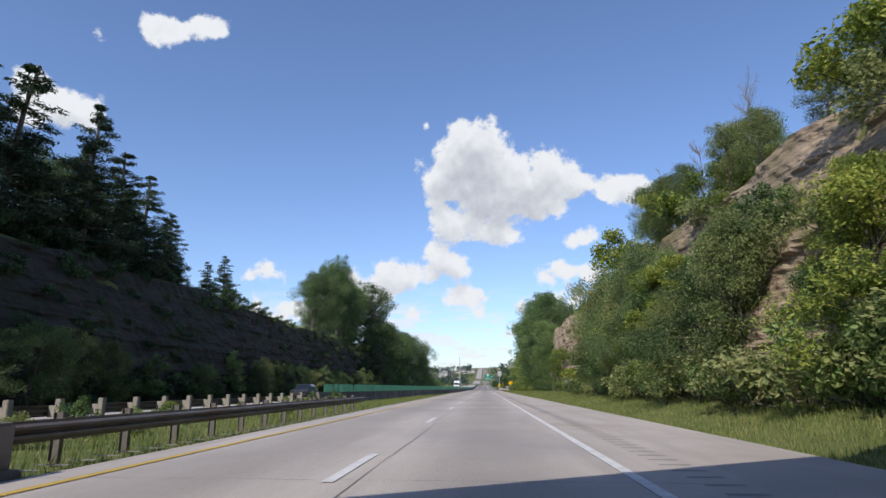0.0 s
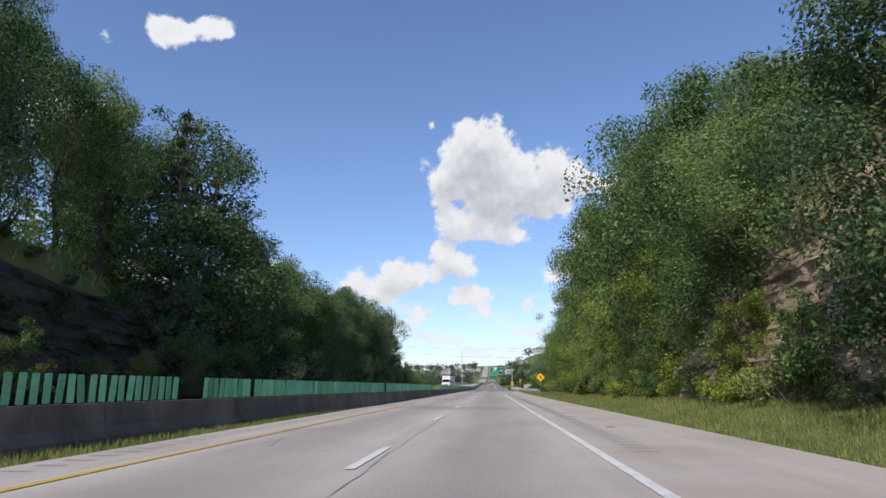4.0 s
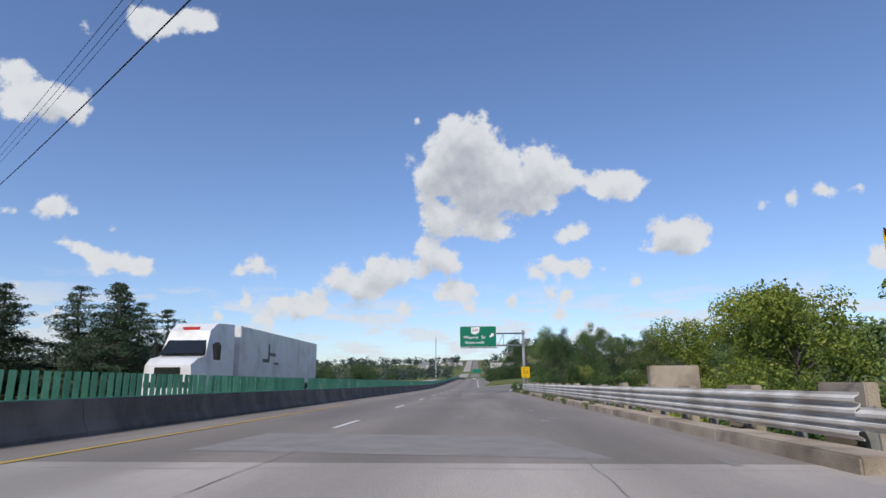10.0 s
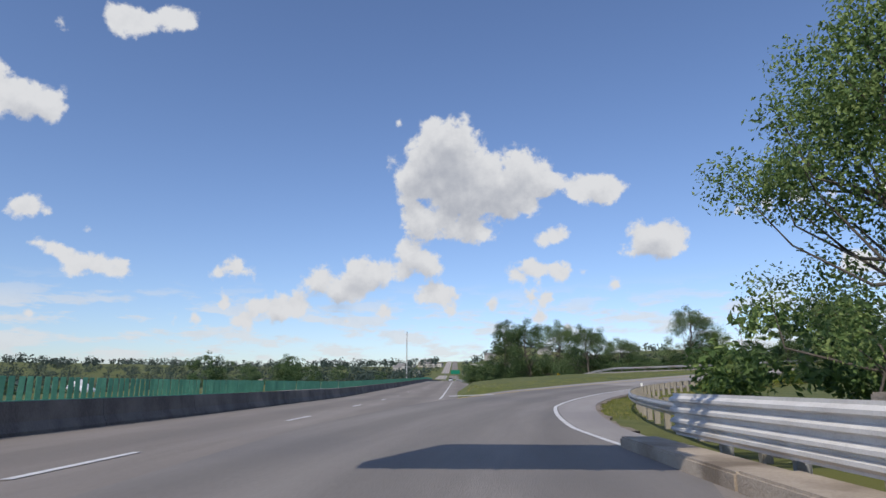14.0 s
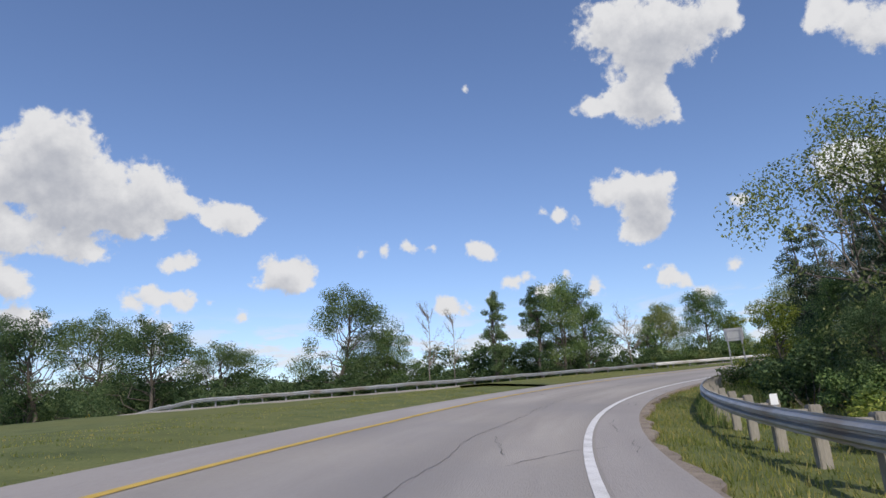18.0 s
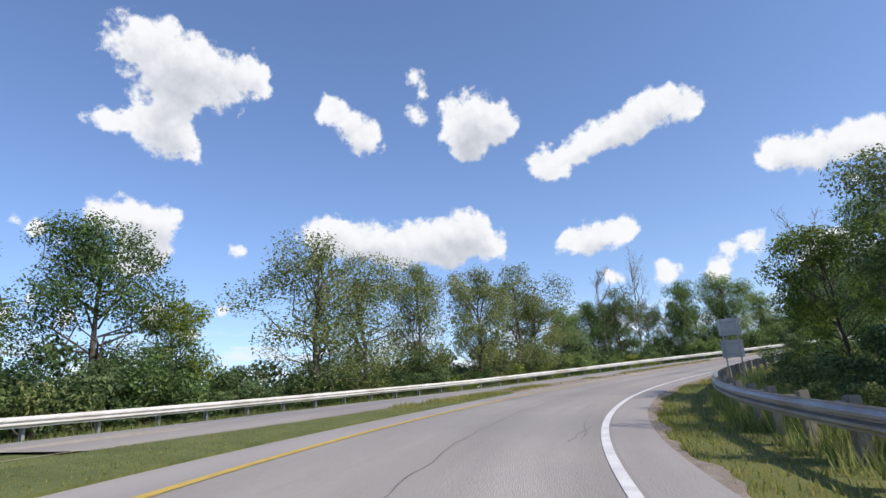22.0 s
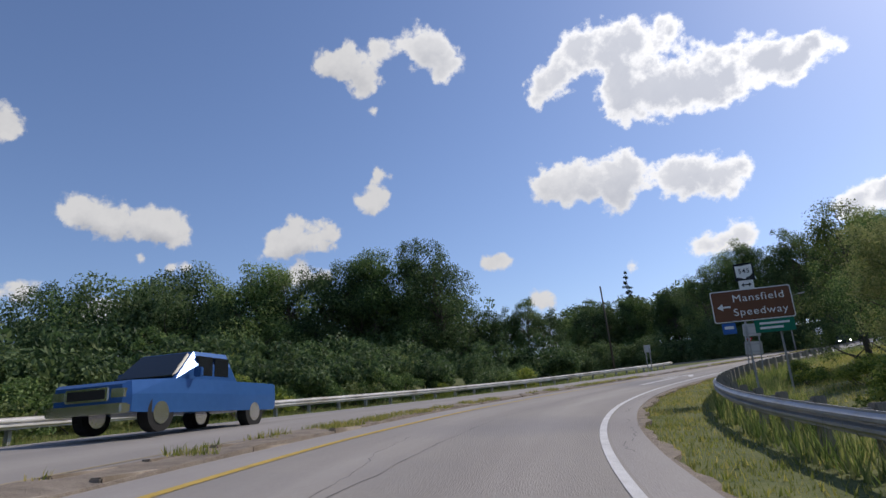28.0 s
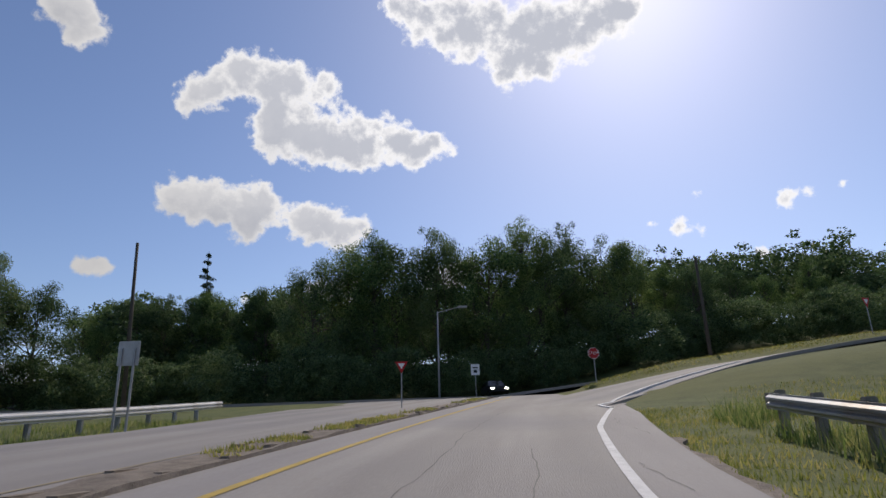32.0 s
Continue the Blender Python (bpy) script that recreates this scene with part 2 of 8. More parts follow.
def puffs(vec):
    """Cauliflower lumps: fine noise and two sizes of rounded cells."""
    fine_ = wnoise(vec, 42.0, 7.0)
    warp = wt.nodes.new("ShaderNodeVectorMath")
    warp.operation = "MULTIPLY_ADD"
    warp.inputs[1].default_value = (0.03, 0.03, 0.03)
    turb = wt.nodes.new("ShaderNodeTexNoise")
    turb.inputs["Scale"].default_value, turb.inputs["Detail"].default_value = 20.0, 4.0
    wt.links.new(vec, turb.inputs["Vector"])
    wt.links.new(turb.outputs["Color"], warp.inputs[0]), wt.links.new(vec, warp.inputs[2])
    total = wmath("MULTIPLY_ADD", fine_, 1.7, -0.85)
    for scale, k in ((26.0, 0.45), (60.0, 0.22)):
        v = wt.nodes.new("ShaderNodeTexVoronoi")
        v.feature = "SMOOTH_F1"
        v.inputs["Scale"].default_value, v.inputs["Smoothness"].default_value = scale, 0.5
        wt.links.new(warp.outputs[0], v.inputs["Vector"])
        total = wmath("ADD", total, wmath("MULTIPLY_ADD", v.outputs["Distance"], -k, k * 0.48))
    return total


lumps = puffs(way)
lumps_up = puffs(wshift(way, 0.004, -0.006, 0.016))


def depth_at(tree, lift, lump_):
    n = wt.nodes.new("ShaderNodeGroup")
    n.node_tree = tree
    wt.links.new(wshift(way, 0, 0, lift), n.inputs[0])
    return wmath("ADD", n.outputs[0], lump_)


depth = depth_at(field, 0.0, lumps)
above = depth_at(field_large, 0.028, wmath("MULTIPLY", lumps_up, 0.35))
# thin broken bank low over the horizon
low = wt.nodes.new("ShaderNodeMapping")
low.inputs["Scale"].default_value = (1.0, 1.0, 4.2)
wt.links.new(way, low.inputs[0])
lown = wnoise(low.outputs[0], 11.0, 5.0)
band = wmath("MULTIPLY", smoother(elev, 1.0, 3.0), wmath("SUBTRACT", 1.0, smoother(elev, 5.5, 10.0)))
lowc = wmath("MULTIPLY", wmath("MULTIPLY", smoother(lown, 0.47, 0.60), band), 0.72)
cover = wmath("MAXIMUM", smoother(depth, 0.06, 0.50), lowc)
sunward = wt.nodes.new("ShaderNodeVectorMath")
sunward.operation = "DOT_PRODUCT"
sunward.inputs[1].default_value = sun_way
wt.links.new(way, sunward.inputs[0])
facing = smoother(sunward.outputs["Value"], 0.55, 0.95)
under = smoother(above, 0.05, 1.25)
lit = wmath("MULTIPLY_ADD", wmath("SUBTRACT", lumps, lumps_up), -0.26, 0.02)
core = smoother(depth, 0.3, 0.95)
grey = wmath("ADD", wmath("MULTIPLY", wmath("SUBTRACT", 1.0, facing), wmath("ADD", wmath("MULTIPLY", under, 0.72), lit)), wmath("MULTIPLY", facing, wmath("MULTIPLY", core, 1.0)), clamp=True)
tone = wt.nodes.new("ShaderNodeMix")
tone.data_type = "RGBA"
tone.inputs[6].default_value = (0.82, 0.85, 0.90, 1)
tone.inputs[7].default_value = (0.42, 0.46, 0.55, 1)
wt.links.new(grey, tone.inputs[0])
cloud_bg = wt.nodes.new("ShaderNodeBackground")
wt.links.new(tone.outputs[2], cloud_bg.inputs[0])
boost = wmath("MULTIPLY_ADD", facing, 0.75, 0.92)
wt.links.new(boost, cloud_bg.inputs[1])
mixsky = wt.nodes.new("ShaderNodeMixShader")
wt.links.new(cover, mixsky.inputs[0]), wt.links.new(bg.outputs[0], mixsky.inputs[1]), wt.links.new(cloud_bg.outputs[0], mixsky.inputs[2])
wt.links.new(mixsky.outputs[0], out.inputs[0])
world.cycles.sampling_method = "MANUAL"
world.cycles.sample_map_resolution = 256
# ---------------------------------------------------------------- materials
def mat(name, stops, scale=1.0, rough=0.85, metal=0.0, bump=0.2, bump_scale=None, stretch=(1, 1, 1), fine=12.0, fine_amount=0.35,
        transl=0.0, vary=0.0, island=0.0, stain=None, stain_scale=0.15, spec=0.3, lane=None):
    """A surface whose colour runs through stops by a broad noise, with a fine grain, stains, a bump, and differences from piece to piece."""
    m = bpy.data.materials.new(name)
    m.use_nodes = True
    nt = m.node_tree
    b = nt.nodes["Principled BSDF"]
    link = nt.links.new
    tc = nt.nodes.new("ShaderNodeTexCoord")
    mp = nt.nodes.new("ShaderNodeMapping")
    mp.inputs["Scale"].default_value = [scale * q for q in stretch]
    link(tc.outputs["UV" if lane else "Object"], mp.inputs[0])
    n1 = nt.nodes.new("ShaderNodeTexNoise")
    n1.inputs["Scale"].default_value, n1.inputs["Detail"].default_value = 1.0, 6.0
    n1.inputs["Roughness"].default_value = 0.62
    link(mp.outputs[0], n1.inputs["Vector"])
    n2 = nt.nodes.new("ShaderNodeTexNoise")
    n2.inputs["Scale"].default_value, n2.inputs["Detail"].default_value = fine, 4.0
    link(mp.outputs[0], n2.inputs["Vector"])
    mixf = nt.nodes.new("ShaderNodeMix")
    mixf.inputs[0].default_value = fine_amount
    link(n1.outputs[0], mixf.inputs[2]), link(n2.outputs[0], mixf.inputs[3])
    cur = mixf.outputs[0]
    if vary or island:
        src = nt.nodes.new("ShaderNodeObjectInfo").outputs["Random"] if vary else nt.nodes.new("ShaderNodeNewGeometry").outputs["Random Per Island"]
        ma = nt.nodes.new("ShaderNodeMath")
        ma.operation = "MULTIPLY_ADD"
        ma.inputs[1].default_value = vary or island
        sb = nt.nodes.new("ShaderNodeMath")
        sb.operation = "SUBTRACT"
        sb.inputs[1].default_value = (vary or island) / 2
        link(src, ma.inputs[0]), link(cur, ma.inputs[2]), link(ma.outputs[0], sb.inputs[0])
        cur = sb.outputs[0]
        if vary and island:
            src2 = nt.nodes.new("ShaderNodeNewGeometry").outputs["Random Per Island"]
            mb = nt.nodes.new("ShaderNodeMath")
            mb.operation = "MULTIPLY_ADD"
            mb.inputs[1].default_value = island
            sc = nt.nodes.new("ShaderNodeMath")
            sc.operation = "SUBTRACT"
            sc.inputs[1].default_value = island / 2
            link(src2, mb.inputs[0]), link(cur, mb.inputs[2]), link(mb.outputs[0], sc.inputs[0])
            cur = sc.outputs[0]
    ramp_node = nt.nodes.new("ShaderNodeValToRGB")
    el = ramp_node.color_ramp.elements
    lo, hi = 0.3, 0.7
    for i, c in enumerate(stops):
        p = lo + (hi - lo) * i / max(1, len(stops) - 1)
        e = el[i] if i < 2 else el.new(p)
        e.position, e.color = p, (*c, 1)
    link(cur, ramp_node.inputs[0])
    col = ramp_node.outputs[0]
    if stain:
        n3 = nt.nodes.new("ShaderNodeTexNoise")
        n3.inputs["Scale"].default_value, n3.inputs["Detail"].default_value = stain_scale, 5.0
        link(tc.outputs["Object"], n3.inputs["Vector"])
        cr = nt.nodes.new("ShaderNodeValToRGB")
        cr.color_ramp.elements[0].position, cr.color_ramp.elements[1].position = 0.48, 0.68
        link(n3.outputs[0], cr.inputs[0])
        mx = nt.nodes.new("ShaderNodeMix")
        mx.data_type = "RGBA"
        link(cr.outputs[0], mx.inputs[0]), link(col, mx.inputs[6])
        mx.inputs[7].default_value = (*stain, 1)
        col = mx.outputs[2]
    if lane:     # oil drip down the middle of each lane, wheel paths beside it: middle, width of a lane, how strong
        mid, wide, strong = lane
        sx = nt.nodes.new("ShaderNodeSeparateXYZ")
        link(tc.outputs["UV"], sx.inputs[0])
        ph = nt.nodes.new("ShaderNodeMath")
        ph.operation = "MULTIPLY_ADD"
        ph.inputs[1].default_value, ph.inputs[2].default_value = 6.28318 / wide, -6.28318 * mid / wide
        link(sx.outputs[0], ph.inputs[0])
        co_ = nt.nodes.new("ShaderNodeMath")
        co_.operation = "COSINE"
        link(ph.outputs[0], co_.inputs[0])
        am = nt.nodes.new("ShaderNodeMath")
        am.operation = "MULTIPLY"
        link(co_.outputs[0], am.inputs[0]), link(n1.outputs[0], am.inputs[1])
        fa = nt.nodes.new("ShaderNodeMath")
        fa.operation = "MULTIPLY_ADD"
        fa.inputs[1].default_value, fa.inputs[2].default_value = -2.0 * strong, 1.0
        link(am.outputs[0], fa.inputs[0])
        mu = nt.nodes.new("ShaderNodeMix")
        mu.data_type, mu.blend_type = "RGBA", "MULTIPLY"
        mu.inputs[0].default_value = 1.0
        link(col, mu.inputs[6]), link(fa.outputs[0], mu.inputs[7])
        col = mu.outputs[2]
    link(col, b.inputs["Base Color"])
    b.inputs["Roughness"].default_value, b.inputs["Metallic"].default_value = rough, metal
    b.inputs["Specular IOR Level"].default_value = spec
    if bump:
        bp = nt.nodes.new("ShaderNodeBump")
        bp.inputs["Strength"].default_value, bp.inputs["Distance"].default_value = bump, 0.03
        link(n2.outputs[0], bp.inputs["Height"])
        link(bp.outputs[0], b.inputs["Normal"])
    if transl:
        tr = nt.nodes.new("ShaderNodeBsdfTranslucent")
        hs = nt.nodes.new("ShaderNodeHueSaturation")
        hs.inputs["Value"].default_value, hs.inputs["Saturation"].default_value = 1.35, 1.0
        link(col, hs.inputs["Color"]), link(hs.outputs[0], tr.inputs[0])
        ms = nt.nodes.new("ShaderNodeMixShader")
        ms.inputs[0].default_value = transl
        link(b.outputs[0], ms.inputs[1]), link(tr.outputs[0], ms.inputs[2])
        link(ms.outputs[0], nt.nodes["Material Output"].inputs[0])
    return m


def glow(name, colour, strength):
    m = bpy.data.materials.new(name)
    m.use_nodes = True
    b = m.node_tree.nodes["Principled BSDF"]
    b.inputs["Base Color"].default_value = (*colour, 1)
    b.inputs["Emission Color"].default_value = (*colour, 1)
    b.inputs["Emission Strength"].default_value = strength
    return m


M_ASPHALT = mat("worn_concrete_road", [(0.300, 0.264, 0.236), (0.388, 0.346, 0.310), (0.460, 0.415, 0.368)], 0.5, 0.8, bump=0.35, fine=60, stain=(0.287, 0.266, 0.252), stain_scale=0.12, stretch=(1.7, 0.16, 1), lane=(0.0, 3.68, 0.13))
M_DECK = mat("dull_bridge_concrete", [(0.180, 0.158, 0.138), (0.228, 0.200, 0.176), (0.275, 0.244, 0.214)], 0.5, 0.85, bump=0.35, fine=60, stain=(0.200, 0.178, 0.160), stain_scale=0.12, stretch=(1.7, 0.16, 1), lane=(0.0, 3.68, 0.12))
# Darker than M_RAMP: a passing cloud's shade is put into this tone.
M_EXIT = mat("cloud_shade_exit_asphalt", [(0.165, 0.149, 0.136), (0.208, 0.189, 0.172), (0.250, 0.228, 0.206)], 0.6, 0.85, bump=0.35, fine=60, stain=(0.165, 0.153, 0.147), stain_scale=0.1, stretch=(1.7, 0.16, 1), lane=(-1.3, 2.2, 0.09))
M_RAMP = mat("ramp_asphalt", [(0.245, 0.220, 0.200), (0.305, 0.278, 0.252), (0.355, 0.325, 0.292)], 0.6, 0.8, bump=0.35, fine=60, stain=(0.241, 0.226, 0.220), stain_scale=0.1, stretch=(1.7, 0.16, 1), lane=(-1.3, 2.2, 0.07))
M_RAMPSIDE = mat("cracked_ramp_shoulder", [(0.253, 0.230, 0.217), (0.316, 0.290, 0.272), (0.366, 0.338, 0.312)], 0.6, 0.8, bump=0.35, fine=60, stain=(0.265, 0.242, 0.231), stain_scale=0.1, stretch=(1.7, 0.16, 1), lane=(0.0, 9.0, 0.0))
M_SHOULDER = mat("shoulder_concrete", [(0.338, 0.298, 0.269), (0.429, 0.381, 0.344), (0.494, 0.438, 0.388)], 0.8, 0.85, bump=0.35, fine=50, stain=(0.364, 0.318, 0.275), stain_scale=0.3, stretch=(1.7, 0.16, 1), lane=(0.0, 9.0, 0.0))
M_PATCH = mat("tar_patch", [(0.195, 0.178, 0.165), (0.255, 0.236, 0.220), (0.312, 0.286, 0.266)], 1.5, 0.8, bump=0.3, fine=40)
M_TAR = mat("tar_seal", [(0.095, 0.088, 0.084), (0.150, 0.140, 0.133)], 2.0, 0.7, bump=0.2)
M_WHITE = mat("white_road_paint", [(0.42, 0.41, 0.4), (0.62, 0.61, 0.6), (0.74, 0.73, 0.72)], 3.0, 0.7, bump=0.2, fine=30)
M_YELLOWOLD = mat("rubbed_yellow_paint", [(0.30, 0.25, 0.17), (0.36, 0.29, 0.18), (0.42, 0.32, 0.17)], 3.0, 0.75, bump=0.2, fine=30)
M_YELLOW = mat("yellow_road_paint", [(0.36, 0.26, 0.08), (0.50, 0.34, 0.07), (0.58, 0.38, 0.08)], 3.0, 0.7, bump=0.2, fine=30)
M_GROUND = mat("rough_grass_ground", [(0.048, 0.066, 0.020), (0.085, 0.105, 0.031), (0.128, 0.142, 0.045), (0.172, 0.165, 0.066)], 0.9, 0.95, bump=0.8, fine=14, stain=(0.135, 0.138, 0.036), stain_scale=0.05)
M_GRASS = mat("grass_blades", [(0.085, 0.135, 0.034), (0.160, 0.215, 0.058), (0.265, 0.295, 0.095), (0.380, 0.360, 0.140)], 0.35, 0.8, bump=0, island=0.45, transl=0.42)
M_DRYGRASS = mat("dry_olive_grass", [(0.120, 0.150, 0.034), (0.205, 0.226, 0.052), (0.310, 0.292, 0.082), (0.430, 0.362, 0.140)], 0.35, 0.8, bump=0, island=0.4, transl=0.5)
M_DIRT = mat("gravel_dirt", [(0.150, 0.123, 0.098), (0.255, 0.210, 0.168), (0.360, 0.304, 0.245)], 3.0, 0.95, bump=0.9, fine=14)
M_ROCK = mat("layered_shale_rock", [(0.098, 0.075, 0.054), (0.240, 0.182, 0.126), (0.350, 0.268, 0.184), (0.450, 0.350, 0.242)], 0.9, 0.9, bump=1.0, fine=9, stretch=(0.588, 0.532, 3.567), stain=(0.168, 0.138, 0.069), stain_scale=0.35)
M_STEEL = mat("weathered_galvanised_steel", [(0.26, 0.26, 0.26), (0.38, 0.385, 0.39), (0.46, 0.465, 0.47)], 2.5, 0.5, 0.55, bump=0.08, fine=20, stain=(0.3, 0.26, 0.22), stain_scale=0.7)
M_RAILW = mat("pale_galvanised_rail", [(0.50, 0.48, 0.45), (0.64, 0.62, 0.59), (0.74, 0.72, 0.69)], 2.0, 0.7, 0.0, bump=0.08, fine=20, stain=(0.42, 0.38, 0.33), stain_scale=0.6)
# Old rust-stained steel, its tone lowered further for the shade on the rail faces.
M_OLDRAIL = mat("shade_dark_old_rail_steel", [(0.10, 0.09, 0.08), (0.15, 0.138, 0.125), (0.2, 0.185, 0.17)], 2.0, 0.6, 0.3, bump=0.1, fine=20, stain=(0.14, 0.1, 0.075), stain_scale=0.9)
# Shale far darker than M_ROCK: the shade on this face is in the colour.
M_DARKROCK = mat("shade_dark_shale", [(0.017, 0.016, 0.013), (0.033, 0.030, 0.025), (0.050, 0.046, 0.037), (0.066, 0.067, 0.042)], 0.9, 0.9, bump=1.0, fine=9, stretch=(0.193, 0.203, 1.560), stain=(0.028, 0.035, 0.015), stain_scale=0.35)
M_POST = mat("weathered_timber_post", [(0.17, 0.15, 0.12), (0.27, 0.245, 0.205), (0.35, 0.32, 0.27)], 4.0, 0.9, bump=0.4, stretch=(1, 1, 0.2))
M_CONC = mat("dark_stained_concrete", [(0.075, 0.067, 0.061), (0.132, 0.119, 0.109), (0.20, 0.182, 0.166)], 0.9, 0.9, bump=0.4, fine=25, stretch=(1, 1, 0.5), stain=(0.22, 0.2, 0.18), stain_scale=0.5)
M_CURB = mat("weathered_curb_concrete", [(0.30, 0.245, 0.190), (0.41, 0.345, 0.275), (0.50, 0.43, 0.35)], 1.2, 0.9, bump=0.5, fine=25, stain=(0.2, 0.16, 0.12), stain_scale=0.8)
M_GREENFENCE = mat("faded_green_plastic", [(0.068, 0.225, 0.158), (0.105, 0.315, 0.225), (0.150, 0.390, 0.285)], 1.5, 0.6, bump=0.05, vary=0.5)
M_BARK = mat("grey_bark", [(0.06, 0.05, 0.042), (0.11, 0.095, 0.08), (0.17, 0.15, 0.13)], 3.0, 0.95, bump=0.8, stretch=(1, 1, 0.25))
M_DEAD = mat("bare_dead_wood", [(0.16, 0.14, 0.12), (0.24, 0.21, 0.185), (0.30, 0.27, 0.24)], 3.0, 0.95, bump=0.5, stretch=(1, 1, 0.25))


def leafmat(name, stops, transl=0.36):
    return mat(name, stops, 0.25, 0.62, bump=0, fine=4, vary=0.28, island=0.45, transl=transl, spec=0.35)


M_LEAF = leafmat("broad_green_leaves", [(0.050, 0.095, 0.030), (0.100, 0.170, 0.050), (0.168, 0.250, 0.078), (0.262, 0.335, 0.115)])
M_LEAFD = leafmat("dark_green_leaves", [(0.034, 0.066, 0.026), (0.062, 0.110, 0.041), (0.104, 0.162, 0.060), (0.165, 0.222, 0.090)])
M_LEAFY = leafmat("yellow_green_leaves", [(0.085, 0.130, 0.026), (0.160, 0.220, 0.038), (0.255, 0.305, 0.055), (0.372, 0.385, 0.080)])
M_LEAFO = leafmat("turning_olive_leaves", [(0.072, 0.110, 0.032), (0.130, 0.175, 0.054), (0.205, 0.240, 0.082), (0.300, 0.310, 0.125)])
M_LEAFW = leafmat("silver_backed_leaves", [(0.045, 0.072, 0.038), (0.098, 0.136, 0.075), (0.180, 0.224, 0.150), (0.315, 0.368, 0.285)])
M_NEEDLE = leafmat("blue_green_needles", [(0.028, 0.051, 0.025), (0.054, 0.087, 0.048), (0.085, 0.128, 0.073), (0.124, 0.173, 0.105)], 0.15)
# Bluish tint stands for the haze of distance, mixed into the leaf colours.
M_FAR = leafmat("haze_tinted_far_woods", [(0.030, 0.050, 0.043), (0.042, 0.068, 0.055), (0.054, 0.082, 0.066), (0.068, 0.096, 0.074)], 0.06)
M_SIGNG = mat("green_sign_sheeting", [(0.0, 0.13, 0.075), (0.0, 0.155, 0.09), (0.005, 0.175, 0.10)], 0.6, 0.45, bump=0.02)
M_SIGNW = mat("white_sign_sheeting", [(0.72, 0.72, 0.70), (0.8, 0.8, 0.79)], 1.0, 0.5, bump=0)
M_SIGNY = mat("yellow_sign_sheeting", [(0.72, 0.42, 0.0), (0.8, 0.48, 0.005), (0.85, 0.52, 0.01)], 0.8, 0.5, bump=0)
M_SIGNB = mat("brown_sign_sheeting", [(0.13, 0.05, 0.025), (0.16, 0.065, 0.03)], 0.8, 0.5, bump=0)
M_SIGNR = mat("red_sign_sheeting", [(0.45, 0.02, 0.02), (0.5, 0.03, 0.03)], 0.8, 0.5, bump=0)
M_BLUE = mat("blue_sign_sheeting", [(0.02, 0.10, 0.35), (0.03, 0.13, 0.4)], 0.8, 0.5, bump=0)
M_CYAN = mat("pale_blue_plate", [(0.10, 0.45, 0.6), (0.14, 0.5, 0.65)], 0.8, 0.5, bump=0)
M_BLACK = mat("black_sheeting", [(0.012, 0.012, 0.013), (0.02, 0.02, 0.021)], 1.0, 0.5, bump=0)
M_ALU = mat("bare_aluminium_sheet", [(0.36, 0.36, 0.355), (0.46, 0.46, 0.455), (0.52, 0.52, 0.515)], 2.0, 0.5, 0.35, bump=0.03, stain=(0.3, 0.29, 0.28), stain_scale=1.2)
M_GANTRY = mat("grey_painted_steel", [(0.22, 0.235, 0.26), (0.29, 0.305, 0.335), (0.34, 0.355, 0.385)], 1.0, 0.5, 0.2, bump=0.05, stain=(0.2, 0.19, 0.19), stain_scale=0.5)
M_WOODPOLE = mat("creosoted_pole", [(0.05, 0.04, 0.032), (0.09, 0.075, 0.06), (0.13, 0.11, 0.09)], 3.0, 0.9, bump=0.5, stretch=(1, 1, 0.2))
M_CABLE = mat("black_cable", [(0.01, 0.01, 0.011), (0.018, 0.018, 0.02)], 1.0, 0.6, bump=0)
M_TRUCKW = mat("white_vehicle_paint", [(0.66, 0.67, 0.68), (0.74, 0.75, 0.76)], 0.5, 0.35, bump=0, stain=(0.55, 0.54, 0.52), stain_scale=0.8)
M_BLUECAR = mat("metallic_blue_paint", [(0.03, 0.10, 0.28), (0.04, 0.13, 0.34)], 0.5, 0.25, 0.25, bump=0)
M_GREYCAR = mat("dark_grey_paint", [(0.05, 0.05, 0.055), (0.07, 0.07, 0.075)], 0.5, 0.3, 0.4, bump=0)
M_GLASS = mat("dark_window_glass", [(0.012, 0.015, 0.018), (0.02, 0.023, 0.026)], 0.5, 0.06, bump=0, spec=0.6)
M_RUBBER = mat("tyre_rubber", [(0.012, 0.012, 0.012), (0.022, 0.022, 0.022)], 2.0, 0.85, bump=0.1)
M_CHROME = mat("chrome", [(0.6, 0.6, 0.61), (0.7, 0.7, 0.71)], 1.0, 0.18, 1.0, bump=0)
M_BRICKB = mat("pale_building_wall", [(0.42, 0.40, 0.37), (0.52, 0.5, 0.47), (0.6, 0.58, 0.55)], 0.1, 0.9, bump=0, vary=0.6)
M_ROOF = mat("grey_roofing", [(0.14, 0.135, 0.135), (0.2, 0.195, 0.19)], 0.2, 0.9, bump=0, vary=0.5)
M_LIGHT = glow("lit_headlamp", (1.0, 0.97, 0.9), 30.0)
# ---------------------------------------------------------------- building helpers
rng = np.random.default_rng(7)


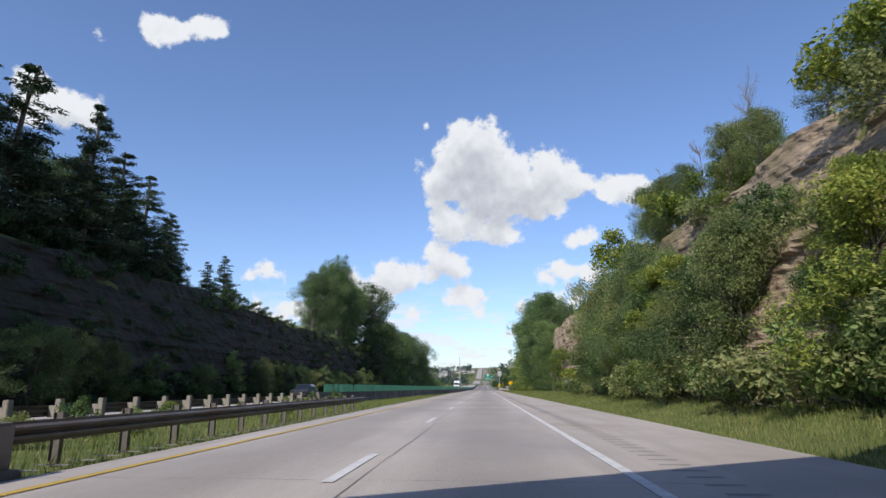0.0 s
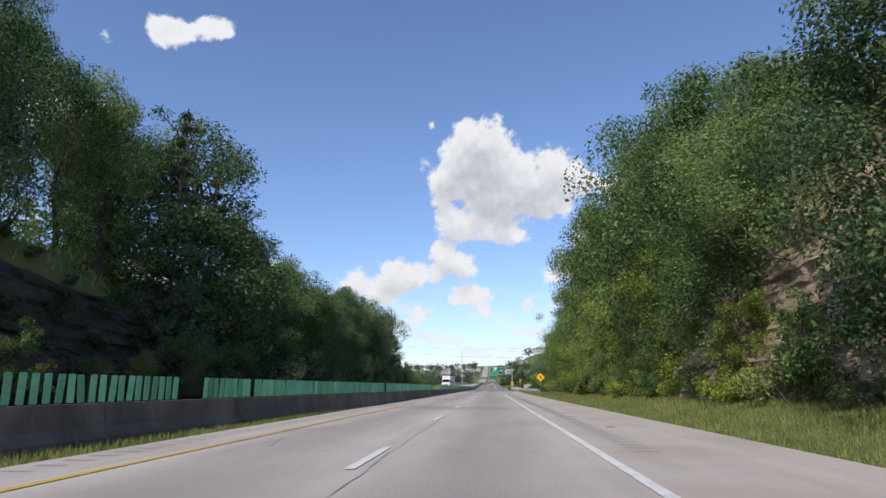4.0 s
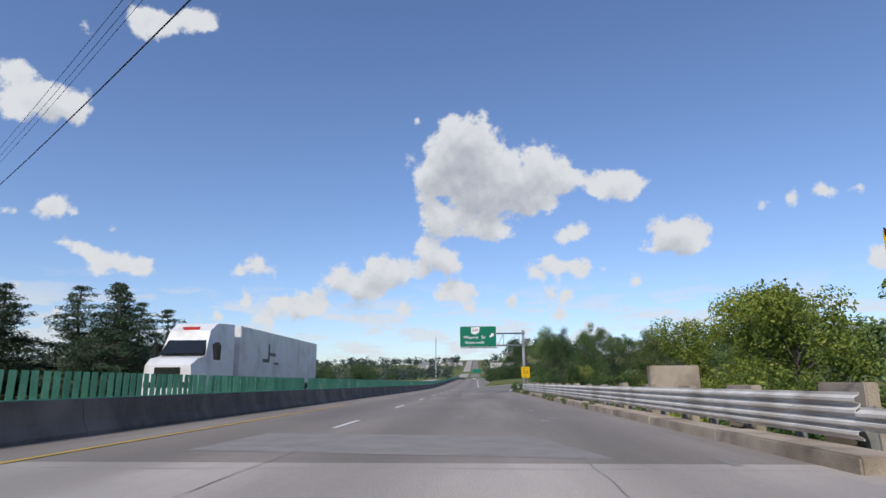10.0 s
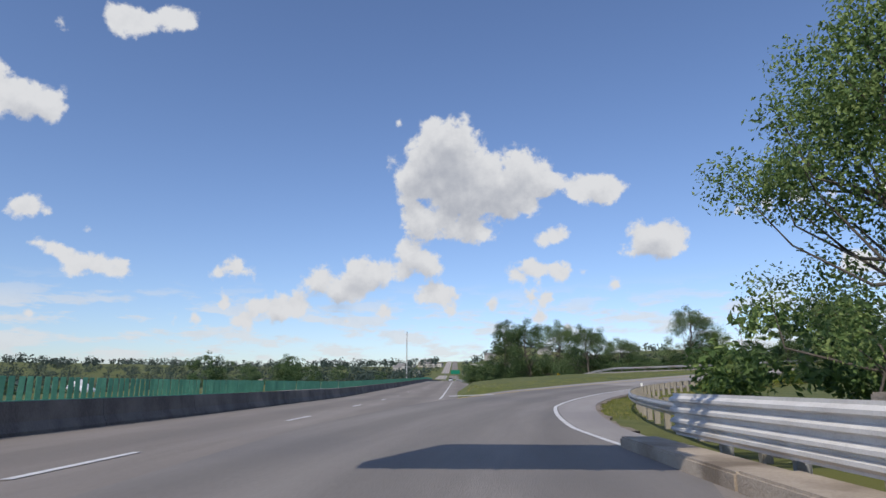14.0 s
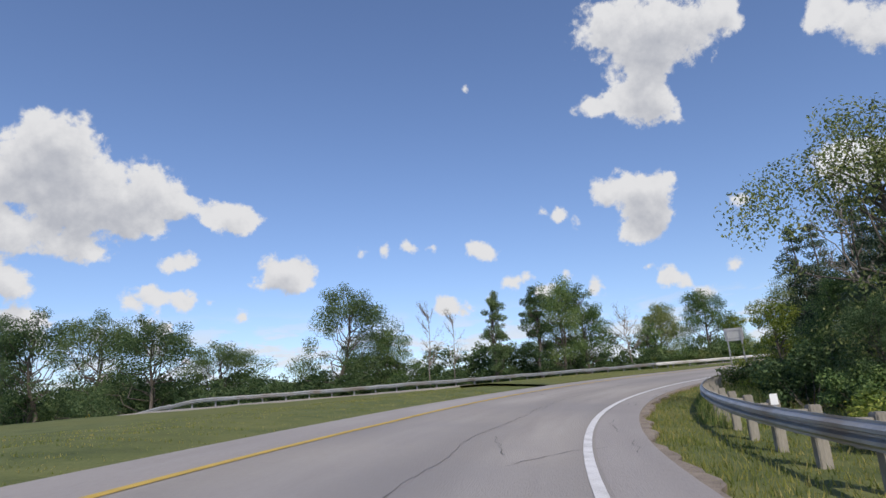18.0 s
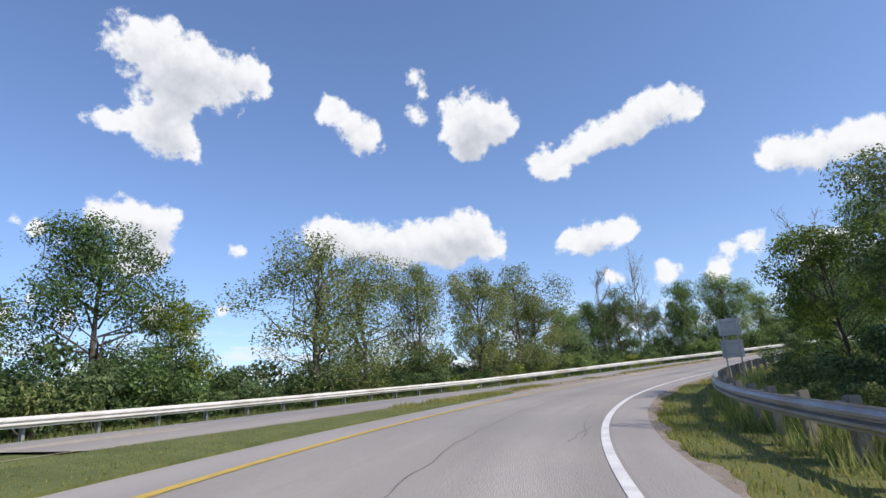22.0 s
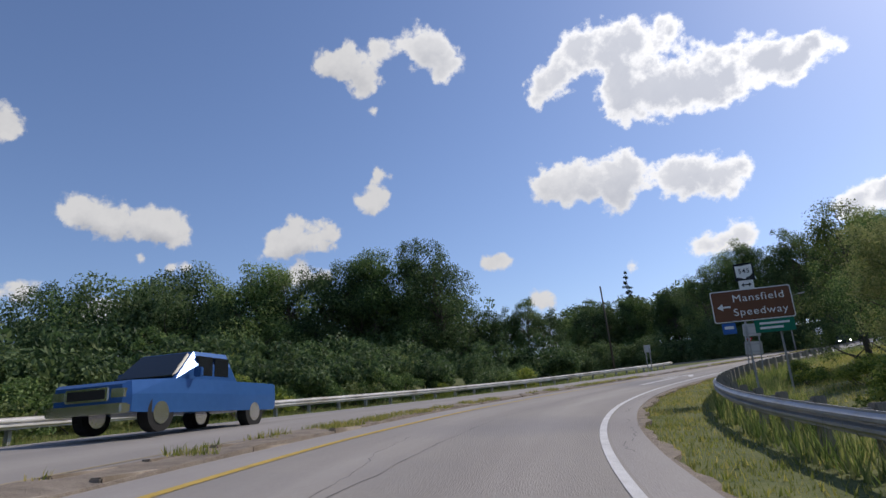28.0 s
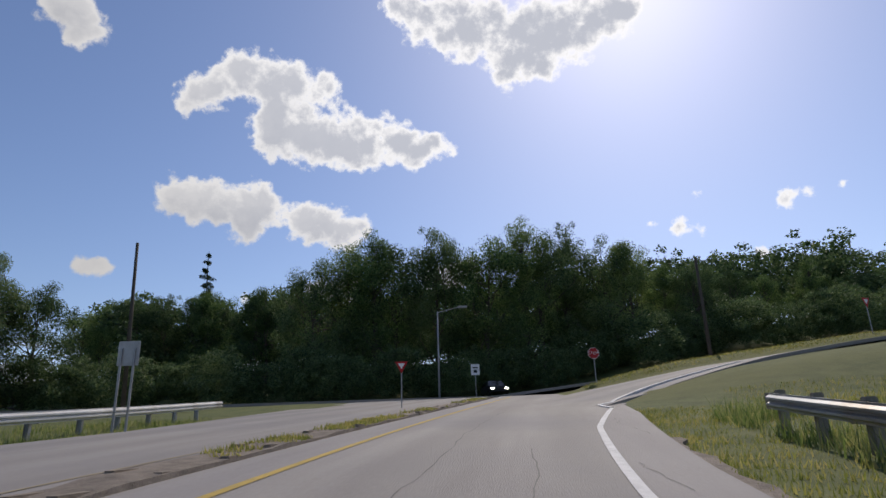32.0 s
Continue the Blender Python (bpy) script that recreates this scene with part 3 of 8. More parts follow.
def mesh_np(name, verts, faces, material, smooth=False):
    """A mesh from an (n, 3) array and a list of faces, or an (m, 3 or 4) array."""
    me = bpy.data.meshes.new(name)
    verts = np.asarray(verts, np.float32)
    if isinstance(faces, np.ndarray):
        k = faces.shape[1]
        me.vertices.add(len(verts))
        me.vertices.foreach_set("co", verts.ravel())
        me.loops.add(faces.size)
        me.loops.foreach_set("vertex_index", faces.astype(np.int32).ravel())
        me.polygons.add(len(faces))
        me.polygons.foreach_set("loop_start", np.arange(0, faces.size, k, dtype=np.int32))
        me.polygons.foreach_set("loop_total", np.full(len(faces), k, np.int32))
        me.update(calc_edges=True)
        me.validate()
    else:
        me.from_pydata(verts.tolist(), [], faces)
    me.materials.append(material)
    me.polygons.foreach_set("use_smooth", np.full(len(me.polygons), smooth))
    return me


def empty(name, m, label="", category="", group="", kind=""):
    ob = new(name)
    ob.matrix_basis = m
    ob.empty_display_size = 0.2
    return tagged(ob, label, category, group, kind)


def link_mesh(name, me, parent=None, label="", m=None):
    ob = new(name, me)
    if parent is not None:
        ob.parent = parent
    if m is not None:
        ob.matrix_basis = m
    if label:
        ob["label"] = label
    return ob


def part(name, bm, material, parent=None, label="", m=None, smooth=False):
    me = bpy.data.meshes.new(name)
    bm.to_mesh(me)
    bm.free()
    me.materials.append(material)
    if smooth:
        me.polygons.foreach_set("use_smooth", np.ones(len(me.polygons), bool))
    return link_mesh(name, me, parent, label, m)


def box(bm, x0, x1, y0, y1, z0, z1, bevel=0.0):
    r = bmesh.ops.create_cube(bm, size=1.0, matrix=Matrix.LocRotScale(((x0 + x1) / 2, (y0 + y1) / 2, (z0 + z1) / 2), None, (x1 - x0, y1 - y0, z1 - z0)))
    if bevel:
        edges = list({e for v in r["verts"] for e in v.link_edges})
        bmesh.ops.bevel(bm, geom=edges, offset=bevel, segments=2, affect="EDGES", clamp_overlap=True)
    return bm


def rod(bm, a, b, r0, r1=None, seg=10):
    a, b = Vector(a), Vector(b)
    way = b - a
    m = Matrix.Translation((a + b) / 2) @ way.to_track_quat("Z", "Y").to_matrix().to_4x4()
    bmesh.ops.create_cone(bm, cap_ends=True, segments=seg, radius1=r0, radius2=r0 if r1 is None else r1, depth=way.length, matrix=m)
    return bm


def boxpart(name, dims, material, parent, label="", bevel=0.006, m=None):
    return part(name, box(bmesh.new(), *dims, bevel), material, parent, label, m)


def rodpart(name, a, b, r, material, parent, label="", r1=None, seg=10):
    return part(name, rod(bmesh.new(), a, b, r, r1, seg), material, parent, label, smooth=False)


# ---------------------------------------------------------------- the ramp's line: metres along it, heading to the right, height, bank
RAMP = [(-60, 0.3, 0.00, 0.0), (-20, 0.7, 0.00, 0.2), (0, 1.6, 0.00, 0.3), (10, 2.6, 0.00, 0.3), (20, 4.6, 0.00, 0.4), (30, 8.3, 0.04, 0.8), (40, 14.0, 0.15, 1.5), (50, 21.8, 0.36, 1.9), (60, 30.2, 0.62, 2.4), (70, 38.5, 0.93, 3.6), (80, 46.8, 1.33, 4.6), (90, 55.7, 1.81, 5.0), (100, 65.2, 2.33, 5.3)]
RAMP += [(110, 74.0, 2.84, 5.4), (120, 82.5, 3.34, 5.1), (130, 91.0, 3.84, 4.9), (140, 100.1, 4.30, 4.6), (150, 109.1, 4.83, 4.3), (160, 118.6, 5.38, 3.9), (170, 127.7, 5.99, 3.9), (180, 136.1, 6.61, 3.9), (190, 143.7, 7.13, 3.9), (200, 151.5, 7.67, 3.8), (210, 160.6, 8.22, 3.4), (220, 170.0, 8.82, 2.8), (230, 178.7, 9.48, 2.1), (240, 186.1, 10.20, 1.6), (250, 190.5, 11.00, 1.1), (260, 193.0, 11.80, 0.6), (272, 194.0, 12.76, 0.2), (284, 194.0, 13.72, 0.0), (300, 194.0, 13.72, 0.0)]
_rt = np.array(RAMP, float)
RS = np.arange(-60, 300.01, 0.5)
RH = np.radians(np.interp(RS, _rt[:, 0], _rt[:, 1]))
_k = np.ones(9) / 9
RH = np.concatenate([RH[:4], np.convolve(RH, _k, "valid"), RH[-4:]])
RZ = np.interp(RS, _rt[:, 0], _rt[:, 2])
RZ = np.concatenate([RZ[:4], np.convolve(RZ, _k, "valid"), RZ[-4:]])
RB = np.tan(np.radians(np.interp(RS, _rt[:, 0], _rt[:, 3])))
RX = np.concatenate([[0], np.cumsum(np.sin((RH[1:] + RH[:-1]) / 2) * 0.5)])
RY = np.concatenate([[0], np.cumsum(np.cos((RH[1:] + RH[:-1]) / 2) * 0.5)])
_i0 = int(60 / 0.5)
RX, RY = RX - RX[_i0] + 2.5, RY - RY[_i0] + 291.6


def tilt_at(s, d):
    """Height of the banked surface over its line; the bank eases off away from the lanes."""
    return -np.interp(s, RS, RB) * np.clip(d, -8.0, 4.0)


def on_ramp(s, d, h=0.0):
    """World places of points s metres along the ramp, d metres to its right, h above the surface."""
    s, d = np.asarray(s, float), np.asarray(d, float)
    a = np.interp(s, RS, RH)
    return np.stack([np.interp(s, RS, RX) + np.cos(a) * d, np.interp(s, RS, RY) - np.sin(a) * d, np.interp(s, RS, RZ) + tilt_at(s, d) + h + 0 * s], -1)


def ramp_pose(s, d, h=0.0, turn=0.0):
    p = on_ramp(s, d, h)
    return Matrix.Translation(Vector(p.tolist())) @ Matrix.Rotation(-float(np.interp(s, RS, RH)) + radians(turn), 4, "Z")


def ribbon(name, s0, s1, d0, d1, h, material, step=1.0, cols=2, thick=0.0):
    """A strip along the ramp between two offsets, each a number or a function of s."""
    s = np.linspace(s0, s1, max(2, int((s1 - s0) / step) + 1))
    f0 = d0(s) if callable(d0) else np.full_like(s, d0)
    f1 = d1(s) if callable(d1) else np.full_like(s, d1)
    c = np.linspace(0, 1, cols)
    D = f0[:, None] * (1 - c) + f1[:, None] * c
    hh = h(s)[:, None] if callable(h) else h
    D = np.concatenate([D[:, :1], D, D[:, -1:]], 1)
    cols += 2
    v = on_ramp(np.repeat(s[:, None], cols, 1), D, hh)
    if thick:
        v[:, 0, 2] -= thick
        v[:, -1, 2] -= thick
    n = len(s)
    i = np.arange(n - 1)[:, None] * cols + np.arange(cols - 1)
    f = np.stack([i, i + 1, i + cols + 1, i + cols], -1).reshape(-1, 4)
    return along_uv(mesh_np(name, v.reshape(-1, 3), f, material), D.ravel(), np.repeat(s[:, None], cols, 1).ravel())


def along_uv(me, across, along):
    """Surface coordinates in metres: across the road and along it."""
    ix = np.zeros(len(me.loops), np.int32)
    me.loops.foreach_get("vertex_index", ix)
    me.uv_layers.new(name="road").data.foreach_set("uv", np.stack([across[ix], along[ix]], -1).astype(np.float32).ravel())
    return me


def strip(name, x0, x1, y0, y1, z, material, step=4.0, thick=0.004):
    """A strip along the straight road; the sides may be functions of y."""
    y = np.linspace(y0, y1, max(2, int((y1 - y0) / step) + 1))
    a = x0(y) if callable(x0) else np.full_like(y, x0)
    b = x1(y) if callable(x1) else np.full_like(y, x1)
    q = z + road_z(y)
    v = np.stack([np.stack([a, y, q - thick], -1), np.stack([a, y, q], -1), np.stack([b, y, q], -1), np.stack([b, y, q - thick], -1)], 1).reshape(-1, 3)
    i = (np.arange(len(y) - 1)[:, None] * 4 + np.arange(3)).ravel()
    return along_uv(mesh_np(name, v, np.stack([i, i + 1, i + 5, i + 4], -1), material), v[:, 0], v[:, 1])


def road_z(y):
    """The motorway runs level, dips beyond the exit and climbs the far hill."""
    y = np.asarray(y, float)
    return np.interp(y, [-200, 330, 360, 414, 516, 650, 900, 1200, 1900, 4000], [0, 0, 0.12, 0.9, 2.5, 3.2, 5.5, 17, 62, 70])


def smooth(a, b, x):
    t = np.clip((np.asarray(x, float) - a) / float(b - a), 0, 1)
    return t * t * (3 - 2 * t)


# ---------------------------------------------------------------- the ground, one sheet to the horizon
def lump(x, y, size, seed):
    """Cheap smooth unevenness from a few sines."""
    r = np.random.default_rng(seed)
    o = 0
    for k in range(5):
        a, ph = r.uniform(0, 6.28), r.uniform(0, 6.28)
        o = o + np.sin((x * np.cos(a) + y * np.sin(a)) / size * (1 + 0.7 * k) + ph) / (1 + 0.8 * k)
    return o / 2.2


def ramp_near(x, y):
    """Nearest point of the ramp's line: distance along it and offset to its right."""
    x, y = np.asarray(x, float).ravel(), np.asarray(y, float).ravel()
    best, s = np.full(x.shape, 1e9), np.zeros(x.shape)
    for i in range(0, len(RS), 2):
        d2 = (x - RX[i]) ** 2 + (y - RY[i]) ** 2
        m = d2 < best
        best[m], s[m] = d2[m], RS[i]
    a = np.interp(s, RS, RH)
    dx, dy = x - np.interp(s, RS, RX), y - np.interp(s, RS, RY)
    return s, np.sign(dx * np.cos(a) - dy * np.sin(a)) * np.sqrt(best)


def hill(x, y):
    far = np.hypot(x - 20, y - 250)
    h = 40 * np.exp(-((x - 90) / 120) ** 2 - ((y - 1450) / 220) ** 2) + 34 * np.exp(-((x - 460) / 260) ** 2 - ((y - 1500) / 260) ** 2) - 9 * smooth(60, 260, far) + smooth(330, 1100, far) * 24 + smooth(750, 1750, far) * (36 + 10 * lump(x, y, 520, 3))
    return h


def junction_way(x, y):
    """Metres ahead and to the right of a place near the top of the ramp."""
    p = on_ramp(240.0, 0.0)
    a = float(np.interp(240.0, RS, RH))
    dx, dy = x - p[0], y - p[1]
    return dx * math.sin(a) + dy * math.cos(a), dx * math.cos(a) - dy * math.sin(a)


def junction_place(fwd, rgt):
    p = on_ramp(240.0, 0.0)
    a = float(np.interp(240.0, RS, RH))
    return float(p[0] + fwd * math.sin(a) + rgt * math.cos(a)), float(p[1] + fwd * math.cos(a) - rgt * math.sin(a)), float(junction_z(fwd, rgt))


def junction_z(fwd, rgt):
    return 10.2 + 0.08 * np.clip(fwd, 0, 44) + np.interp(rgt, [-20, 3.5, 5, 8, 12.5, 18, 26, 40, 60], [0, 0, 0.2, 0.65, 1.45, 2.1, 3.0, 4.2, 4.6]) * smooth(18, 30, fwd)


def ground_z(x, y):
    x, y = np.asarray(x, float), np.asarray(y, float)
    shape = x.shape
    x, y = x.ravel(), y.ravel()
    z = np.full(x.shape, -0.14) + 0.05 * lump(x, y, 3.0, 1)
    z = z + hill(x, y)
    corridor = 1 - smooth(32, 110, np.abs(x + 10))
    z = z * (1 - corridor) + (road_z(y) - 0.14 + 0.04 * lump(x, y, 3.0, 1)) * corridor
    # cut bank with the rock face
    z = z + np.interp(x, [5.4, 6.4, 9.5], [0, 0.12, 1.0]) * np.interp(y, [112, 135, 196, 214], [0.78, 0.55, 0.5, 0])
    cut = (1 - smooth(116, 150, y)) * smooth(10.5, 13.6, x)
    z = z + cut * (10.6 + 0.6 * lump(x, y, 6, 4)) + (1 - smooth(116, 150, y)) * (smooth(13.2, 17.5, x) * 3.0 + smooth(16, 80, x) * 12)
    # wooded slope after it
    z = z + smooth(116, 140, y) * (1 - smooth(198, 222, y)) * smooth(12, 26, x) * 7
    # the far bank over the other carriageway
    bank = (1 - smooth(134, 156, y)) * smooth(26.0, 28.6, -x)
    z = z + bank * (10.3 + 0.5 * lump(x, y, 7, 5)) + (1 - smooth(128, 152, y)) * smooth(30, 90, -x) * 6
    z = z + smooth(128, 152, y) * (1 - smooth(195, 250, y)) * smooth(28, 60, -x) * 5
    # low ground either side of the bridge deck
    low = smooth(225, 245, y) * (1 - smooth(300, 320, y)) * smooth(6.9, 12, x) * (1 - smooth(30, 90, x))
    z = z - low * 3.2
    # ramp, its verges and its banks
    m = (x > -6) & (x < 330) & (y > 130) & (y < 560)
    s, d = ramp_near(x[m], y[m])
    zr = np.interp(s, RS, RZ) + tilt_at(s, d) - 0.10
    zr = zr + 0.04 * lump(x[m], y[m], 2.0, 6)
    reach = np.interp(s, [40, 70, 90, 100, 108, 114, 120, 126, 132, 140, 240, 260], [13, 20, 30, 37, 31, 26, 23, 21, 19.5, 18, 16.5, 12.5])
    out_d = np.where(d < 0, np.maximum(0, -d - reach), np.maximum(0, d - 5.5))
    rise = np.interp(s, [0, 150, 190, 220, 300], [0, 0, 0.0, 0.10, 0.13])
    inside = d > 0
    drop = np.where(inside, out_d * rise, -np.minimum(out_d * 0.22, 2.2) * (1 - smooth(180, 205, s)) + out_d * 0.10 * smooth(185, 225, s))
    zr = zr + np.clip(drop, -3, 9)
    w = (1 - smooth(30, 90, out_d)) * smooth(8, 26, s) * smooth(3.3, 4.5, x[m])
    w = np.where((d < -3.0) & (s < 60), w * smooth(5.0, 9.0, x[m] - 0.0), w)
    z[m] = z[m] * (1 - w) + zr * w
    # the rise round the crossroad and the wooded hill behind it
    fwd, rgt = junction_way(x, y)
    lvl = junction_z(fwd, rgt) - 0.12 + 0.04 * lump(x, y, 2.0, 6)
    w2 = smooth(12, 25, fwd) * (1 - smooth(55, 80, rgt)) * (1 - smooth(75, 130, -rgt)) * (1 - smooth(90, 150, fwd))
    z = z * (1 - w2) + lvl * w2
    z = z + np.clip(fwd - 54, 0, 70) * 0.2 * w2
    z = z + 0.55 * np.exp(-((fwd - np.interp(rgt, [4, 8.8, 14, 20, 28, 40, 58], [40.2, 41, 42, 43.5, 45, 46.5, 48.5])) / 1.5) ** 2) * smooth(4, 9, rgt) * w2
    return z.reshape(shape)


def axis(fine0, fine1, step, reach, grow=1.22):
    a = list(np.arange(fine0, fine1 + 0.001, step))
    d, p = step, a[-1]
    while p < reach:
        d = min(d * grow, 160)
        p += d
        a.append(p)
    d, p = step, a[0]
    while p > -reach:
        d = min(d * grow, 160)
        p -= d
        a.insert(0, p)
    return np.array(a)


gx, gy = axis(-40, 135, 1.0, 4300), axis(-8, 420, 1.25, 4300)
GX, GY = np.meshgrid(gx, gy)
i = (np.arange(len(gy) - 1)[:, None] * len(gx) + np.arange(len(gx) - 1)).ravel()
ground_mesh = mesh_np("ground", np.stack([GX, GY, ground_z(GX, GY)], -1).reshape(-1, 3), np.stack([i, i + 1, i + len(gx) + 1, i + len(gx)], -1), M_GROUND, True)
tagged(link_mesh("ground", ground_mesh), "rough summer grass ground with bare and dry patches", "ground", kind="structure")


def setting(name, me, label, category="road"):
    return tagged(link_mesh(name, me), label, category, kind="structure")


# ---------------------------------------------------------------- the motorway
def right_edge(y):     # white edge line, which swings off towards the exit lane
    return np.interp(y, [-60, 184, 195, 202, 209, 216, 224, 235, 300, 312], [1.85, 1.87, 2.3, 3.0, 3.8, 4.6, 5.4, 5.7, 5.7, 5.7])


def inner_pave(y):
    return np.interp(y, [-60, 8, 25, 45, 90, 130, 250], [-5.6, -5.65, -5.9, -6.1, -6.5, -6.9, -6.9])


def yellow_x(y):
    return np.interp(y, [-60, 40, 120, 300], [-4.95, -4.95, -5.17, -5.2])


def right_pave(y):
    return np.interp(y, [-60, 150, 195, 225, 320], [5.4, 5.4, 5.7, 6.3, 6.3])


setting("road", strip("road", -5.4, right_edge, -60, 246, 0.0, M_ASPHALT, 4.0, 0.25), "worn grey concrete motorway lanes")
setting("road_beyond", strip("road_beyond", -5.4, right_edge, 246, 2400, 0.0, M_DECK, 4.0, 0.25), "dull brownish grey lanes of the bridge and beyond")
setting("road_shoulder", strip("road_shoulder", right_edge, right_pave, -60, 246, 0.0, M_SHOULDER, 4.0, 0.25), "pale dusty concrete shoulder of the motorway")
setting("road_shoulder_bridge", strip("road_shoulder_bridge", right_edge, right_pave, 246, 314, 0.0, M_DECK, 4.0, 0.25), "dull dusty shoulder of the bridge")
setting("road_shoulder_inner", strip("road_shoulder_inner", inner_pave, -5.4, -60, 246, 0.0, M_SHOULDER, 4.0, 0.25), "narrow pale inner shoulder beside the median")
setting("road_shoulder_inner_bridge", strip("road_shoulder_inner_bridge", -6.9, -5.4, 246, 600, 0.0, M_DECK, 4.0, 0.25), "dull inner shoulder beside the bridge median")
setting("road_opposite", strip("road_opposite", lambda y: np.interp(y, [-60, 140, 2400], [-23.5, -20, -20]), lambda y: np.interp(y, [-60, 47, 140, 2400], [-15.5, -15.5, -8.2, -8.2]), -60, 2400, 0.0, M_ASPHALT, 4.0, 0.25), "opposite carriageway of worn grey concrete")

marks = empty("lane_marking", Matrix(), "broken white lane line painted on the motorway", "road marking", kind="structure")
dash = strip("dash", -0.075, 0.075, 0, 3.05, 0.012, M_WHITE)
for k in range(-2, 60):
    y0 = 130.5 + (12.32 if k < 11 else 12.19) * (k - 11)
    link_mesh("dash", dash, marks, m=Matrix.Translation((float(np.interp(y0, [225, 250, 270, 300, 330], [-1.83, -2.05, -2.2, -2.3, -2.3])), y0, float(road_z(y0)))))
dash_s = strip("exit_dash", -0.075, 0.075, 0, 1.1, 0.018, M_WHITE)
exits = empty("exit_lane_marking", Matrix(), "short white dashes beside the exit lane", "road marking", kind="structure")
for k in range(9):
    link_mesh("dash", dash_s, exits, m=Matrix.Translation((2.0, 296 + 9.2 * k, 0)))
setting("edge_line", strip("edge_line", lambda y: right_edge(y) - 0.08, lambda y: right_edge(y) + 0.08, -60, 240, 0.012, M_WHITE, 2), "solid white edge line, worn thin in places", "road marking")
setting("edge_line_beyond", strip("edge_line_beyond", 1.77, 1.93, 352, 900, 0.012, M_WHITE, 4), "white edge line of the motorway beyond the exit", "road marking")
setting("median_line", strip("median_line", lambda y: yellow_x(y) - 0.07, lambda y: yellow_x(y) + 0.07, -60, 268, 0.012, M_YELLOW, 2), "solid yellow line along the inner shoulder", "road marking")
# ---------------------------------------------------------------- the ramp
def white_d(s):
    return np.interp(s, [-10, 18, 30, 41, 62, 75, 96, 123, 142, 167, 182, 213, 246, 254, 262, 272], [4.0, 3.2, 1.35, 0.48, 0.48, 0.7, 0.92, 0.86, 0.92, 0.97, 1.0, 1.15, 1.25, 1.6, 2.5, 4.6])


def yellow_d(s):
    return np.interp(s, [20, 41, 62, 82, 110, 136, 161, 207, 240, 290], [-6.0, -5.2, -4.3, -3.55, -3.48, -3.42, -3.4, -3.48, -3.0, -2.8])


def median0(s):      # near edge of the strip between the two ramps
    return np.interp(s, [20, 41, 62, 82, 110, 136, 173, 240, 290], [-6.6, -6.1, -5.4, -4.85, -4.5, -4.35, -4.45, -4.1, -3.7])


def median1(s):
    return np.interp(s, [20, 41, 62, 82, 96, 110, 123, 136, 173, 240, 290], [-32, -22, -15, -12.5, -10.5, -8.6, -7.1, -5.8, -5.25, -4.9, -4.6])


def outer_d(s):
    return np.interp(s, [130, 140, 200, 240, 256, 285], [-15.8, -14.6, -14.2, -13.2, -13.2, -18])


def rail_r(s):
    return np.interp(s, [16, 30, 45, 82, 100, 150, 207, 240, 262], [3.7, 3.7, 3.5, 3.5, 3.6, 3.6, 3.9, 4.4, 5.2])


def lane_left(s):
    return np.where(s < 62, np.interp(s, [-40, 5, 30, 41, 62], [-0.5, -2.6, -5.2, -5.3, -4.6]), yellow_d(s) - 0.1)


def verge_d(s):      # where the paving ends inside the ramp
    return np.interp(s, [14, 30, 45, 80, 150, 207, 222, 236, 248, 259], [4.2, 2.6, 1.95, 1.78, 1.75, 1.85, 1.8, 2.0, 2.4, 3.1])


setting("exit_taper", ribbon("exit_taper", -12, 14, lane_left, lambda s: white_d(s) + 0.12, 0.012, M_DECK, 1.0, 5, 0.2), "dull grey taper of the exit lane")
setting("exit_lane", ribbon("exit_lane", 14, 68, lane_left, lambda s: white_d(s) + 0.12, 0.012, M_EXIT, 1.0, 5, 0.2), "worn asphalt lane leaving the motorway, darkened for cloud shade")
setting("ramp_lane", ribbon("ramp_lane", 68, 286, lane_left, lambda s: white_d(s) + 0.12, 0.012, M_RAMP, 1.0, 5, 0.2), "smooth grey asphalt lane of the loop ramp")
setting("ramp_shoulder", ribbon("ramp_shoulder", 14, 264, lambda s: white_d(s) + 0.12, lambda s: verge_d(s), 0.012, M_RAMPSIDE, 1.0, 3, 0.2), "cracked pale shoulder inside the ramp")
setting("verge_dirt", ribbon("verge_dirt", 30, 252, lambda s: verge_d(s) - 0.05, lambda s: verge_d(s) + 0.2 + 0.13 * np.sin(s * 1.7) * np.sin(s * 0.63 + 1) + 0.05 * np.sin(s * 5.3), -0.022, M_DIRT, 0.4, 3, 0.15), "crumbled dark edge of gravel and dirt beside the shoulder", "dirt edge")
setting("ramp_shoulder_outer", ribbon("ramp_shoulder_outer", 44, 283, lambda s: yellow_d(s) - 0.12 + (median0(s) - yellow_d(s) + 0.12) * smooth(44, 56, s), lambda s: yellow_d(s) - 0.1, 0.012, M_RAMPSIDE, 1.0, 3, 0.2), "cracked pale shoulder outside the yellow line")
setting("ramp_opposite", ribbon("ramp_opposite", 131, 283, lambda s: outer_d(s) + 1.7, median1, 0.012, M_RAMP, 1.0, 4, 0.2), "grey asphalt of the opposite ramp")
setting("ramp_edge_line", ribbon("ramp_edge_line", 16, 262.3, lambda s: white_d(s) - 0.068, lambda s: white_d(s) + 0.068, 0.02, M_WHITE, 0.5, 2), "solid white edge line round the inside of the ramp", "road marking")
setting("ramp_yellow_line", ribbon("ramp_yellow_line", 45, 280, lambda s: yellow_d(s) - 0.07, lambda s: yellow_d(s) + 0.07, 0.02, M_YELLOW, 0.5, 2), "solid yellow line, faded, round the outside of the ramp", "road marking")
